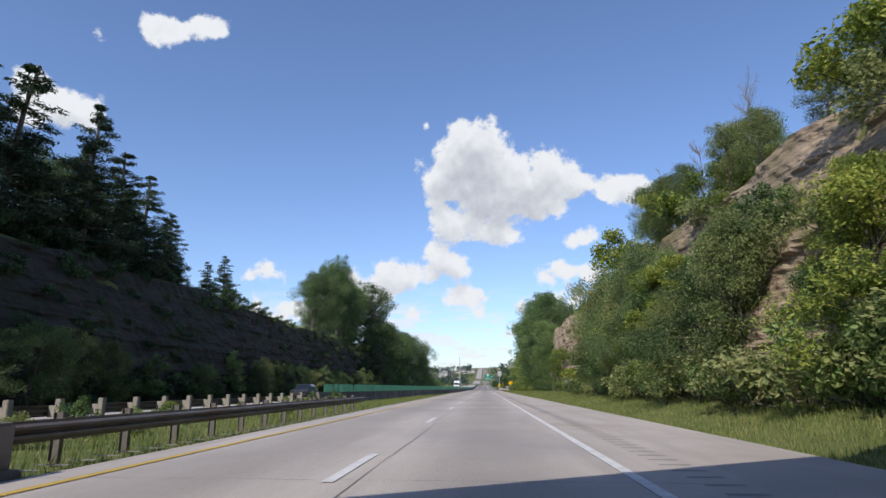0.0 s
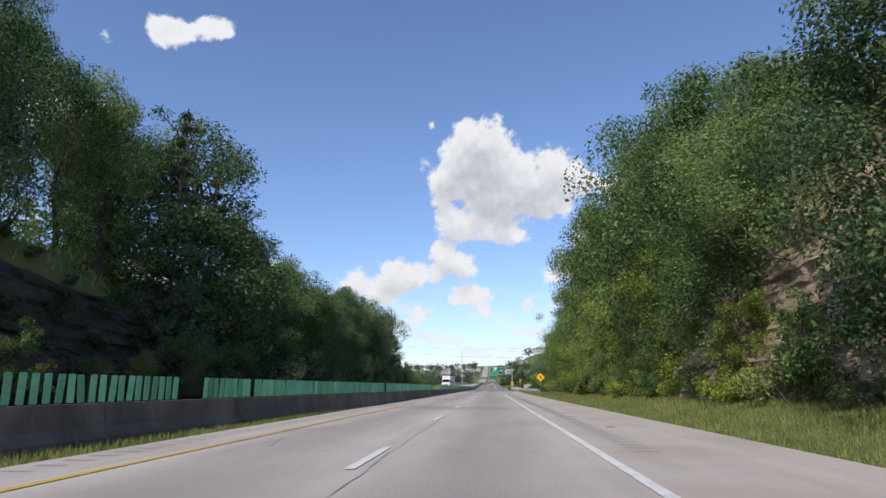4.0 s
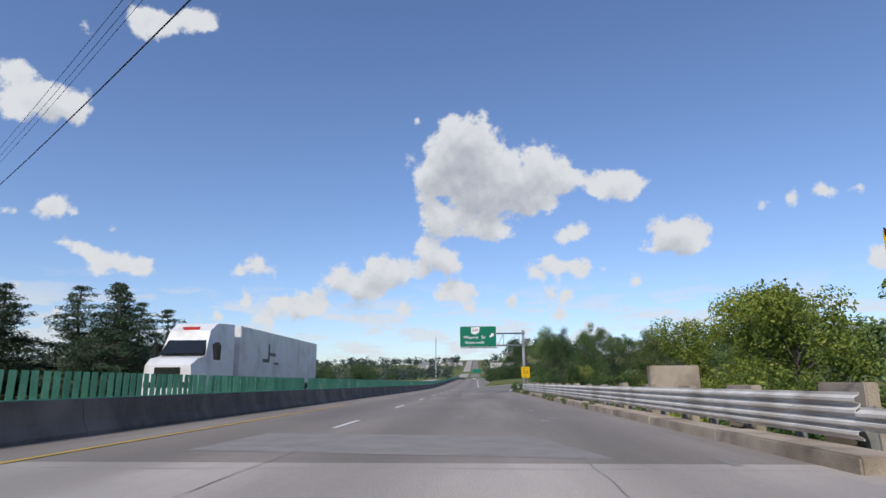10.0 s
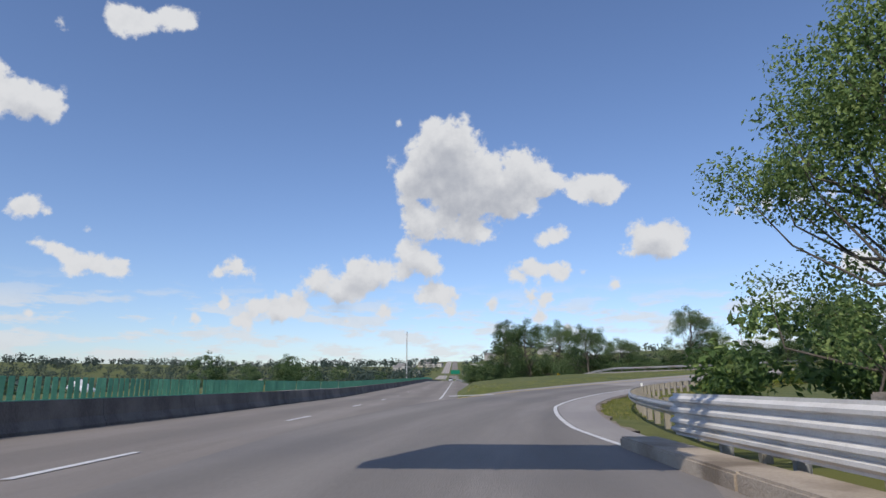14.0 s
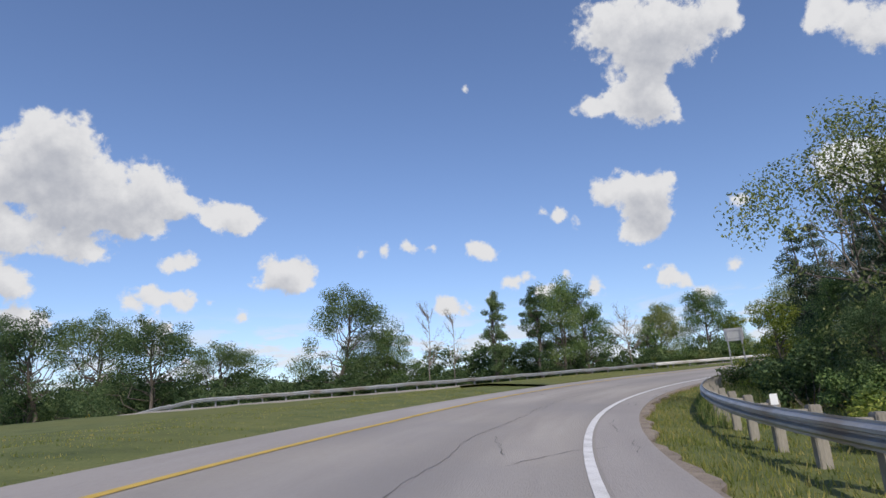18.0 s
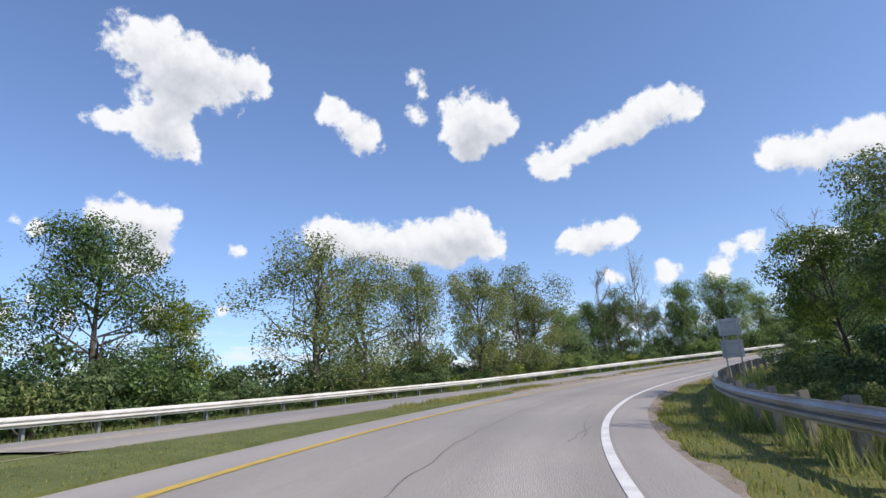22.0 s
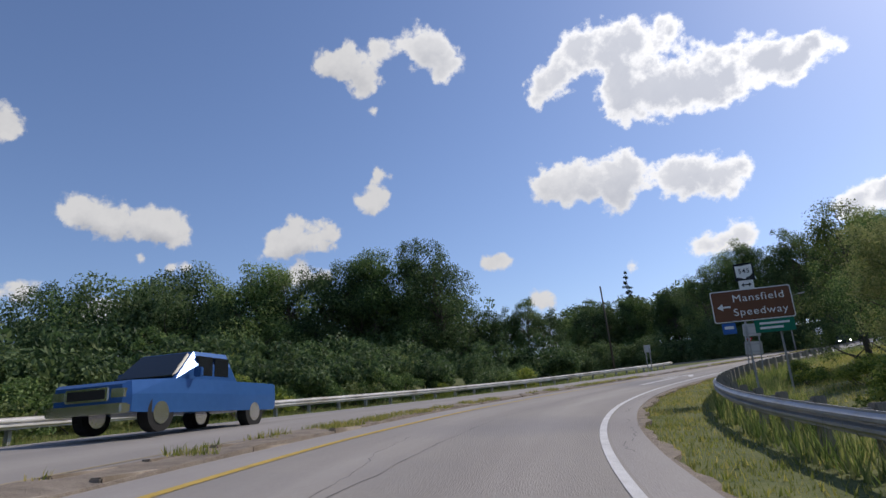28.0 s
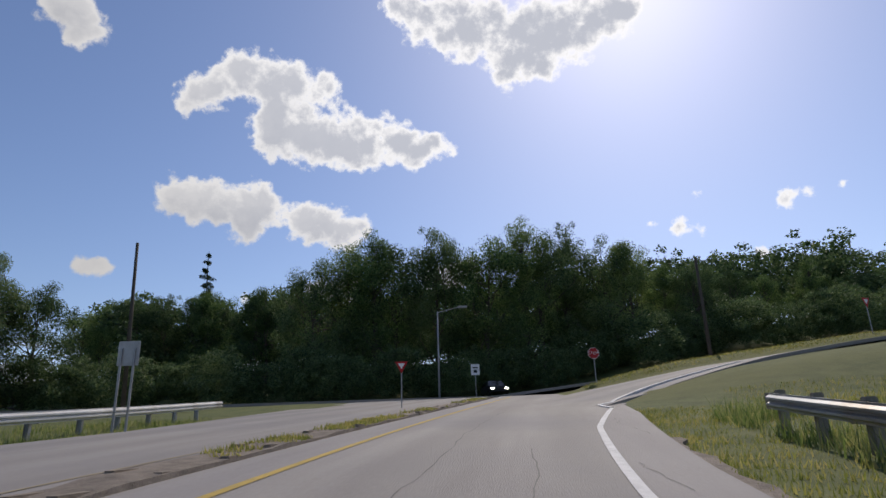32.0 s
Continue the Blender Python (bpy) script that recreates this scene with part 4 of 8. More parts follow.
setting("opposite_edge_line", ribbon("opposite_edge_line", 131, 250, lambda s: outer_d(s) + 2.1, lambda s: outer_d(s) + 2.22, 0.02, M_WHITE, 0.5, 2), "thin white edge line of the opposite ramp", "road marking")

setting("opposite_yellow_line", ribbon("opposite_yellow_line", 118, 272, lambda s: median1(s) - 0.46, lambda s: median1(s) - 0.4, 0.02, M_YELLOWOLD, 0.5, 2), "faded yellow line of the opposite ramp", "road marking")

# the strip between the two ramps: broken curb stones and dirt, widening into grass where they part
setting("median_grass_strip", ribbon("median_grass_strip", 100, 148, median1, median0, 0.05, M_GROUND, 0.6, 4, 0.3), "narrow strip of rough grass between the ramps", "median")
strip_mesh = ribbon("median_strip", 148, 278, median1, median0, 0.075, M_DIRT, 0.6, 4, 0.3)
co = np.zeros(len(strip_mesh.vertices) * 3, np.float32)
strip_mesh.vertices.foreach_get("co", co)
co = co.reshape(-1, 3)
co[:, 2] += 0.035 * lump(co[:, 0], co[:, 1], 0.45, 11)
strip_mesh.vertices.foreach_set("co", co.ravel())
setting("median_strip", strip_mesh, "narrow raised strip of dirt and dry weeds between the ramps", "median")
curb_bm = box(bmesh.new(), -0.08, 0.08, -0.7, 0.7, -0.1, 0.075, 0.02)
curb_me = bpy.data.meshes.new("curb_stone")
curb_bm.to_mesh(curb_me)
curb_bm.free()
curb_me.materials.append(M_CURB)
curb = empty("median_curb", Matrix(), "broken weathered curb stones edging the strip", "curb", kind="structure")
for q in np.arange(150, 280, 1.5):
    if rng.random() < 0.86:
        link_mesh("curb_stone", curb_me, curb, m=ramp_pose(float(q), float(median0(q)) - 0.1 + rng.normal(0, 0.03), rng.normal(-0.02, 0.02), rng.normal(0, 1.5)))
    if q > 150 and rng.random() < 0.8:
        link_mesh("curb_stone", curb_me, curb, m=ramp_pose(float(q), float(median1(q)) + 0.1 + rng.normal(0, 0.03), rng.normal(-0.02, 0.02), rng.normal(0, 1.5)))


def path_ribbon(name, pts, width, material, lift=0.02):
    """A road through world places (x, y), draped a little over the ground."""
    p = np.array(pts, float)
    t = np.concatenate([[0], np.cumsum(np.hypot(*np.diff(p[:, :2], axis=0).T))])
    u = np.linspace(0, t[-1], int(t[-1]) + 2)
    x, y = np.interp(u, t, p[:, 0]), np.interp(u, t, p[:, 1])
    k = np.ones(7) / 7
    for _ in range(3):
        x[3:-3], y[3:-3] = np.convolve(x, k, "valid"), np.convolve(y, k, "valid")
    z = np.interp(u, t, p[:, 2])
    a = np.arctan2(np.gradient(x), np.gradient(y))
    w = np.interp(u, t, p[:, 3]) if p.shape[1] > 3 else np.full_like(u, width)
    rows_ = []
    for o, dz in ((-0.5, -0.2), (-0.5, 0), (0.5, 0), (0.5, -0.2)):
        rows_.append(np.stack([x + np.cos(a) * o * w, y - np.sin(a) * o * w, z + lift + dz], -1))
    v = np.stack(rows_, 1).reshape(-1, 3)
    i = (np.arange(len(u) - 1)[:, None] * 4 + np.arange(3)).ravel()
    return along_uv(mesh_np(name, v, np.stack([i, i + 1, i + 5, i + 4], -1), material), np.tile([-0.5, -0.5, 0.5, 0.5], len(u)) * np.repeat(w, 4), np.repeat(u, 4))


SLIP = [(18, 0.4), (24, 1.8), (29.5, 4.6), (33.5, 8.8), (36.5, 14), (38.6, 20), (40, 28), (40.6, 40), (41, 58)]
slip_points = [(*junction_place(f, q), w) for (f, q), w in zip(SLIP, (3, 4.6, 5.4, 5.4, 5.4, 5.4, 5.4, 5.4, 5.4))]
slip_points = [(x, y, z - dz, w) for (x, y, z, w), dz in zip(slip_points, (0.2, 0.05, 0, 0, 0, 0, 0, 0, 0))]
setting("slip_road", path_ribbon("slip_road", slip_points, 5.4, M_RAMP, 0.03), "grey asphalt slip lane curving up to the crossroad")
EDGE = [(23.2, 3.95), (25, 4.55), (26.8, 5.35), (28.5, 6.4), (30, 7.6), (31.5, 9), (34.4, 13.2), (36.8, 19), (38.4, 27.5), (39, 40), (39.4, 58)]
first = on_ramp(261.8, float(white_d(261.8)))
setting("slip_edge_line", path_ribbon("slip_edge_line", [tuple(first)] + [junction_place(f, q) for f, q in EDGE], 0.14, M_WHITE, 0.045), "solid white edge line round the slip lane", "road marking")
CROSS = [(57, 62), (53.5, 40), (50.5, 20), (48, 0), (47, -30), (44, -75), (36, -150)]
setting("cross_road", path_ribbon("cross_road", [junction_place(f, q) for f, q in CROSS], 8, M_RAMP, 0.024), "grey asphalt crossroad at the top of the ramp")
# the opposite ramp swings away to join the motorway
AWAY = [tuple(on_ramp(q, float(outer_d(q)))[:2]) for q in (140, 136, 132)] + [(67, 400.2), (60, 401.6), (52, 403), (42, 405), (32, 408), (22, 415.5), (14, 430), (9, 452), (5, 485), (2.5, 525)]
AWAY = np.array(AWAY)
away_u = np.concatenate([[0], np.cumsum(np.hypot(*np.diff(AWAY, axis=0).T))])


def away_at(u, inward=0.0):
    """Places along the outer rail where the opposite ramp swings off, moved inward to its lane, and the heading there."""
    k = lambda q: np.stack([np.interp(q, away_u, AWAY[:, 0]), np.interp(q, away_u, AWAY[:, 1])], -1)
    xy = (k(u - 4) + k(u) * 2 + k(u + 4)) / 4
    nx = (k(u - 3.5) + k(u + 0.5) * 2 + k(u + 4.5)) / 4
    a = np.arctan2(nx[:, 0] - xy[:, 0], nx[:, 1] - xy[:, 1])
    return xy + inward * np.stack([-np.cos(a), np.sin(a)], -1), a


lane_u = np.arange(3.0, float(away_u[-1]) - 6, 2.0)
lane_rows = []
for off, lift in ((7.3, -0.2), (7.3, 0.1), (5.9, 0.1), (4.5, 0.1), (3.1, 0.1), (1.7, 0.1), (1.7, -0.2)):
    lane_xy, _ = away_at(lane_u, off)
    lane_rows.append(np.concatenate([lane_xy, ground_z(lane_xy[:, 0], lane_xy[:, 1])[:, None] + lift], 1))
lane_v = np.stack(lane_rows, 1).reshape(-1, 3)
i = (np.arange(len(lane_u) - 1)[:, None] * 7 + np.arange(6)).ravel()
lane_me = along_uv(mesh_np("merge_lane", lane_v, np.stack([i, i + 7, i + 8, i + 1], -1), M_RAMP), np.tile([-2.8, -2.8, -1.4, 0, 1.4, 2.8, 2.8], len(lane_u)), np.repeat(lane_u, 7))
setting("merge_lane", lane_me, "grey asphalt lane swinging off to join the motorway")
# ---------------------------------------------------------------- guard rails
W_BEAM = [(0.0, 0.0), (0.0, 0.03), (0.075, 0.075), (0.075, 0.115), (0.0, 0.14), (0.0, 0.17), (0.075, 0.195), (0.075, 0.235), (0.0, 0.28), (0.0, 0.31)]
THRIE = W_BEAM[:-1] + [(0.0, 0.33), (0.075, 0.36), (0.075, 0.40), (0.0, 0.45), (0.0, 0.49), (0.075, 0.52), (0.075, 0.56), (0.0, 0.60), (0.0, 0.64)]


def beam(name, places, ways, profile, z0, side, material):
    """A rolled beam swept along places; side is the way its ridges face, +1 to the right of the line."""
    n, k = len(places), len(profile)
    nrm = np.stack([np.sin(ways + np.pi / 2), np.cos(ways + np.pi / 2)], -1) * side
    v = np.zeros((n, 2 * k, 3))
    for j, (o, h) in enumerate(profile):
        v[:, j, :2] = places[:, :2] + nrm * o
        v[:, j, 2] = places[:, 2] + z0 + h
        v[:, 2 * k - 1 - j, :2] = places[:, :2] + nrm * (o - 0.012)
        v[:, 2 * k - 1 - j, 2] = places[:, 2] + z0 + h
    K = 2 * k
    i = (np.arange(n - 1)[:, None] * K + np.arange(K)).ravel()
    j = (np.arange(n - 1)[:, None] * K + (np.arange(K) + 1) % K).ravel()
    f = [tuple(q) for q in np.stack([i, j, j + K, i + K], -1).tolist()]
    f += [tuple(range(K)), tuple(range((n - 1) * K + K - 1, (n - 1) * K - 1, -1))]
    return mesh_np(name, v.reshape(-1, 3), f, material)


def post_mesh(kind, h):
    bm = bmesh.new()
    if kind == "wood":
        box(bm, -0.08, 0.08, -0.1, 0.1, -0.3, h, 0.015)
        return_mat = M_POST
    else:
        box(bm, -0.075, 0.075, -0.006, 0.006, -0.3, h)
        box(bm, -0.078, -0.07, -0.05, 0.05, -0.3, h)
        box(bm, 0.07, 0.078, -0.05, 0.05, -0.3, h)
        return_mat = M_STEEL if kind == "steel" else M_OLDRAIL
    me = bpy.data.meshes.new("post")
    bm.to_mesh(me)
    bm.free()
    me.materials.append(return_mat)
    return me


def block_mesh():
    bm = box(bmesh.new(), -0.1, 0.1, -0.075, 0.075, 0.0, 0.32, 0.01)
    me = bpy.data.meshes.new("spacer_block")
    bm.to_mesh(me)
    bm.free()
    me.materials.append(M_POST)
    return me


POST_W, POST_S, POST_O, BLOCK = post_mesh("wood", 0.78), post_mesh("steel", 0.74), post_mesh("old", 0.7), block_mesh()


def guard_rail(line, length, side, material, label, profile=W_BEAM, top=0.74, post="wood", every=1.905, section=7.62):
    """line(u) gives place and heading at u metres; side says to which side of the line the ridges face."""
    rail = empty("guard_rail", Matrix(), label, "guard rail", "guard rails of the road")
    z0 = top - profile[-1][1]
    u = 0.0
    while u < length - 0.5:
        q = np.linspace(u, min(u + section, length), 9)
        p, a = line(q)
        link_mesh("beam", beam("beam", p, a, profile, z0, side, material), rail)
        u += section
    for q in np.arange(0.3, length, every):
        p, a = line(np.array([q]))
        n = np.array([np.sin(a[0] + np.pi / 2), np.cos(a[0] + np.pi / 2)]) * -side
        turn = Matrix.Rotation(-float(a[0]) + rng.normal(0, 0.02), 4, "Z") @ Matrix.Rotation(rng.normal(0, 0.015), 4, "X")
        link_mesh("post", {"wood": POST_W, "steel": POST_S, "old": POST_O}[post], rail, m=Matrix.Translation((p[0, 0] + n[0] * 0.3, p[0, 1] + n[1] * 0.3, p[0, 2])) @ turn)
        link_mesh("spacer_block", BLOCK, rail, m=Matrix.Translation((p[0, 0] + n[0] * 0.115, p[0, 1] + n[1] * 0.115, p[0, 2] + z0 - 0.02)) @ turn)
    return rail


def straight(x, y0, x1=None, y1=None, z=0.0):
    x1, y1 = x if x1 is None else x1, y0 + 1 if y1 is None else y1
    L = math.hypot(x1 - x, y1 - y0)

    def f(u):
        p = np.stack([x + (x1 - x) * u / L, y0 + (y1 - y0) * u / L, z + 0 * u], -1)
        return p, np.full(len(u), math.atan2(x1 - x, y1 - y0))
    return f


def along_ramp(s0, dfun, flip=False):
    def f(u):
        s = s0 + u
        p = on_ramp(s, dfun(s), -0.06)
        q = on_ramp(s + 0.2, dfun(s + 0.2), -0.06)
        return p, np.arctan2(q[:, 0] - p[:, 0], q[:, 1] - p[:, 1])
    return f


guard_rail(straight(-6.45, 7.3, -6.75, 34), 26.7, 1, M_OLDRAIL, "weathered steel guard rail on posts beside the median grass, darkened for shade", top=0.62, post="old")
guard_rail(straight(-12.3, 5, -12.3, 41), 36, -1, M_OLDRAIL, "weathered guard rail on timber posts across the median", top=0.6)
parapet = empty("concrete_parapet", Matrix(), "dark concrete end wall in front of the guard rail", "wall")
boxpart("wall", (-6.75, -5.8, -14, 7.4, -0.2, 0.66), M_CONC, parapet, bevel=0.04)
boxpart("base", (-6.8, -5.7, -14, 7.45, -0.2, 0.1), M_CONC, parapet, bevel=0.02)
guard_rail(straight(7.3, 196, 6.6, 226), 30, -1, M_RAILW, "pale steel guard rail running up to the bridge")
guard_rail(straight(6.6, 226), 20, -1, M_RAILW, "pale steel guard rail running up to the bridge")
guard_rail(straight(6.6, 246, 6.6, 316), 70, -1, M_RAILW, "pale triple-ridged steel rail along the bridge curb", THRIE, 0.94, "steel")
guard_rail(along_ramp(24.5, rail_r), 229, -1, M_STEEL, "curved grey steel guard rail on timber posts inside the ramp")
def away(u):
    xy, a = away_at(u + 9.5)
    return np.concatenate([xy, ground_z(xy[:, 0], xy[:, 1])[:, None] + 0.04], 1), a


guard_rail(away, float(away_u[-1]) - 16, -1, M_STEEL, "pale steel guard rail swinging away beside the merging lane", post="steel")
guard_rail(along_ramp(130.5, outer_d), 135.5, 1, M_RAILW, "long pale steel guard rail along the outside of the opposite ramp", post="steel")

for s0 in (52, 79, 110.5, 143, 176):
    mark = empty("delineator", ramp_pose(s0, float(rail_r(s0)) + 0.06, -0.06), "small white reflector plate on the guard rail", "reflector", "reflectors on the guard rail")
    boxpart("plate", (-0.055, 0.055, -0.004, 0.004, 0.76, 0.92), M_SIGNW, mark, bevel=0.002)
    boxpart("bracket", (-0.02, 0.02, 0.004, 0.02, 0.6, 0.86), M_STEEL, mark, bevel=0)
# ---------------------------------------------------------------- trees and bushes
def leaf_cloud(centres, radii, n, size, r, flat=0.8, up=0.5, narrow=0.55):
    """n leaves, each two triangles folded along the rib, thrown round clump centres."""
    k = r.choice(len(centres), n, p=radii ** 2 / (radii ** 2).sum())
    way = r.normal(size=(n, 3))
    way /= np.linalg.norm(way, axis=1, keepdims=True)
    rad = radii[k] * r.uniform(0.12, 1.1, n) ** 0.6
    p = centres[k] + way * rad[:, None] * np.array([1, 1, flat])
    nrm = way * 0.7 + np.array([0, 0, up]) + r.normal(size=(n, 3)) * 0.8
    nrm /= np.linalg.norm(nrm, axis=1, keepdims=True)
    t = np.cross(nrm, r.normal(size=(n, 3)))
    t /= np.linalg.norm(t, axis=1, keepdims=True)
    b = np.cross(nrm, t)
    L = (size * r.uniform(0.6, 1.35, n))[:, None]
    v = np.stack([p - t * L * 0.5, p + b * L * narrow * 0.5 + nrm * L * 0.12, p + t * L * 0.5, p - b * L * narrow * 0.5 + nrm * L * 0.12], 1)
    j = np.arange(n)[:, None] * 4
    return v.reshape(-1, 3), np.concatenate([j + [[0, 1, 2]], j + [[0, 2, 3]]])


def limb_mesh(segs, material):
    """Tapered six-sided limbs: each (a, b, r0, r1)."""
    V, F = [], []
    ang = np.linspace(0, 2 * np.pi, 6, endpoint=False)
    for a, b, r0, r1 in segs:
        a, b = np.array(a), np.array(b)
        w = (b - a) / max(1e-6, np.linalg.norm(b - a))
        q = np.cross(w, [0.3, 0.9, 0.1])
        q /= np.linalg.norm(q)
        e = np.cross(w, q)
        ring = np.cos(ang)[:, None] * q + np.sin(ang)[:, None] * e
        base = len(V) * 6
        V += [a + ring * r0, b + ring * r1]
        for i in range(6):
            F.append((base + i, base + (i + 1) % 6, base + 6 + (i + 1) % 6, base + 6 + i))
    return mesh_np("trunk", np.concatenate(V), np.array(F), material, True)


def bent(a, b, r0, r1, r, n=3, wob=0.12):
    pts = [np.array(a) + (np.array(b) - np.array(a)) * q for q in np.linspace(0, 1, n + 1)]
    L = np.linalg.norm(np.array(b) - np.array(a))
    for i in range(1, n):
        pts[i] = pts[i] + r.normal(size=3) * L * wob * 0.5
    rr = np.linspace(r0, r1, n + 1)
    return [(pts[i], pts[i + 1], rr[i], rr[i + 1]) for i in range(n)]


def broadleaf(seed, h, w, low, n, size, material, clumps=34, lean=0.0, top=1.0):
    """h high, crown w wide starting at low; an uneven outline from clumps of different size."""
    r = np.random.default_rng(seed)
    segs = bent((0, 0, -0.4), (lean * h * 0.3, 0, h * 0.8), 0.018 * h, 0.004 * h, r, 4, 0.04)
    z = low + (h - low) * r.uniform(0.04, 1, clumps) ** 0.85
    q = (z - low) / (h - low)
    prof = np.clip(np.sqrt(np.clip(1 - (1.65 * q - 0.65) ** 2, 0.02, 1)), 0.16, 1) * (1 - 0.25 * q * (1 - top))
    a = r.uniform(0, 6.28, clumps)
    ph = r.uniform(0, 6.28, 3)
    rr = w / 2 * prof * np.sqrt(r.uniform(0.12, 1.0, clumps)) * r.uniform(0.6, 1.3, clumps) * (1 + 0.26 * np.sin(a + ph[0] + 3 * q) + 0.16 * np.sin(2 * a + ph[1] + 5 * q))
    z = z + r.normal(0, 0.045 * h, clumps) * (0.4 + q)
    z = np.maximum(z, low + 0.02 * h)
    c = np.stack([np.cos(a) * rr + lean * z * 0.3, np.sin(a) * rr, z], -1)
    rad = w * r.uniform(0.07, 0.19, clumps) * (0.7 + 0.45 * prof)
    c[:, 2] = np.minimum(c[:, 2], h * r.uniform(0.82, 1.06, clumps) - rad * 0.75)
    for i in range(clumps):
        if r.random() < 0.5:
            z0 = max(0.3, c[i, 2] - r.uniform(0.15, 0.3) * h)
            segs += bent((lean * z0 * 0.3, 0, min(z0, h * 0.75)), c[i], 0.005 * h, 0.001 * h, r, 3, 0.22)
    v, f = leaf_cloud(c, rad, n, size, r)
    return limb_mesh(segs, M_BARK), mesh_np("crown", v, f, material)


def conifer(seed, h, w, n, size, material=None, low=0.06):
    r = np.random.default_rng(seed)
    segs = bent((0, 0, -0.4), (0, 0, h * 0.97), 0.014 * h, 0.003 * h, r, 4, 0.015)
    C, R = [], []
    z = low * h
    while z < h * 0.97:
        q = 1 - (z - low * h) / (h * (1 - low))
        reach = w / 2 * (q ** 0.75) * r.uniform(0.75, 1.15)
        m = max(3, int(7 * q) + 2)
        for a in r.uniform(0, 6.28, m):
            L = reach * r.uniform(0.65, 1.12)
            tip = np.array([math.cos(a) * L, math.sin(a) * L, z + 0.12 * L * r.uniform(-1, 1.4)])
            segs.append((np.array([0, 0, z - 0.1 * L]), tip, 0.02 + 0.004 * h * q, 0.008))
            for u in (0.45, 0.72, 1.0):
                C.append(tip * np.array([u, u, 1]) + r.normal(size=3) * 0.08 * L)
                R.append(max(0.16, 0.17 * w * (0.5 + 0.5 * q) * (1.15 - 0.5 * u)) * 0.75)
        z += h * 0.055
    v, f = leaf_cloud(np.array(C), np.array(R), n, size, r, 0.6, 0.8, 0.22)
    return limb_mesh(segs, M_BARK), mesh_np("crown", v, f, material or M_NEEDLE)


def bush(seed, h, w, n, size, material):
    r = np.random.default_rng(seed)
    c, rad = [], []
    for k in range(16):
        a, q = r.uniform(0, 6.28), math.sqrt(r.random())
        zz = h * r.uniform(0.15, 0.85) * (1 - 0.45 * q * q)
        c.append((math.cos(a) * q * w / 2, math.sin(a) * q * w / 2, zz))
        rad.append(w * r.uniform(0.11, 0.2))
    segs = []
    for p in c[:10]:
        segs += bent((0.1 * p[0], 0.1 * p[1], -0.2), p, 0.03, 0.01, r, 2, 0.15)
    v, f = leaf_cloud(np.array(c), np.array(rad), n, size, r)
    v[:, 2] = np.maximum(v[:, 2], 0.02)
    return limb_mesh(segs, M_BARK), mesh_np("crown", v, f, material)


def bare(seed, h, w):
    r = np.random.default_rng(seed)
    trunk = bent((0, 0, -0.4), (0.02 * h, 0, h * 0.9), 0.010 * h, 0.002 * h, r, 6, 0.03)
    segs = []
    for k in range(26):
        z = h * r.uniform(0.25, 0.88)
        a = r.uniform(0, 6.28)
        L = w * 0.5 * r.uniform(0.5, 1.0) * (1.1 - 0.5 * z / h)
        tip = np.array([math.cos(a) * L, math.sin(a) * L, z + L * r.uniform(0.7, 1.5)])
        b = bent((0.02 * h * z / h, 0, z), tip, 0.0034 * h, 0.0010 * h, r, 5, 0.07)
        segs += b
        for j in range(9):
            p = b[r.integers(1, 5)][1]
            q = p + r.normal(size=3) * L * 0.22 + np.array([math.cos(a) * L * 0.12, math.sin(a) * L * 0.12, L * 0.24])
            tw = bent(p, q, 0.0011 * h, 0.0005 * h, r, 3, 0.12)
            segs += tw
            for i in range(2):
                segs += bent(tw[1][1], tw[1][1] + r.normal(size=3) * L * 0.09 + np.array([0, 0, L * 0.1]), 0.0006 * h, 0.0003 * h, r, 1)
    return limb_mesh(trunk, M_DEAD), limb_mesh(segs, M_DEAD)


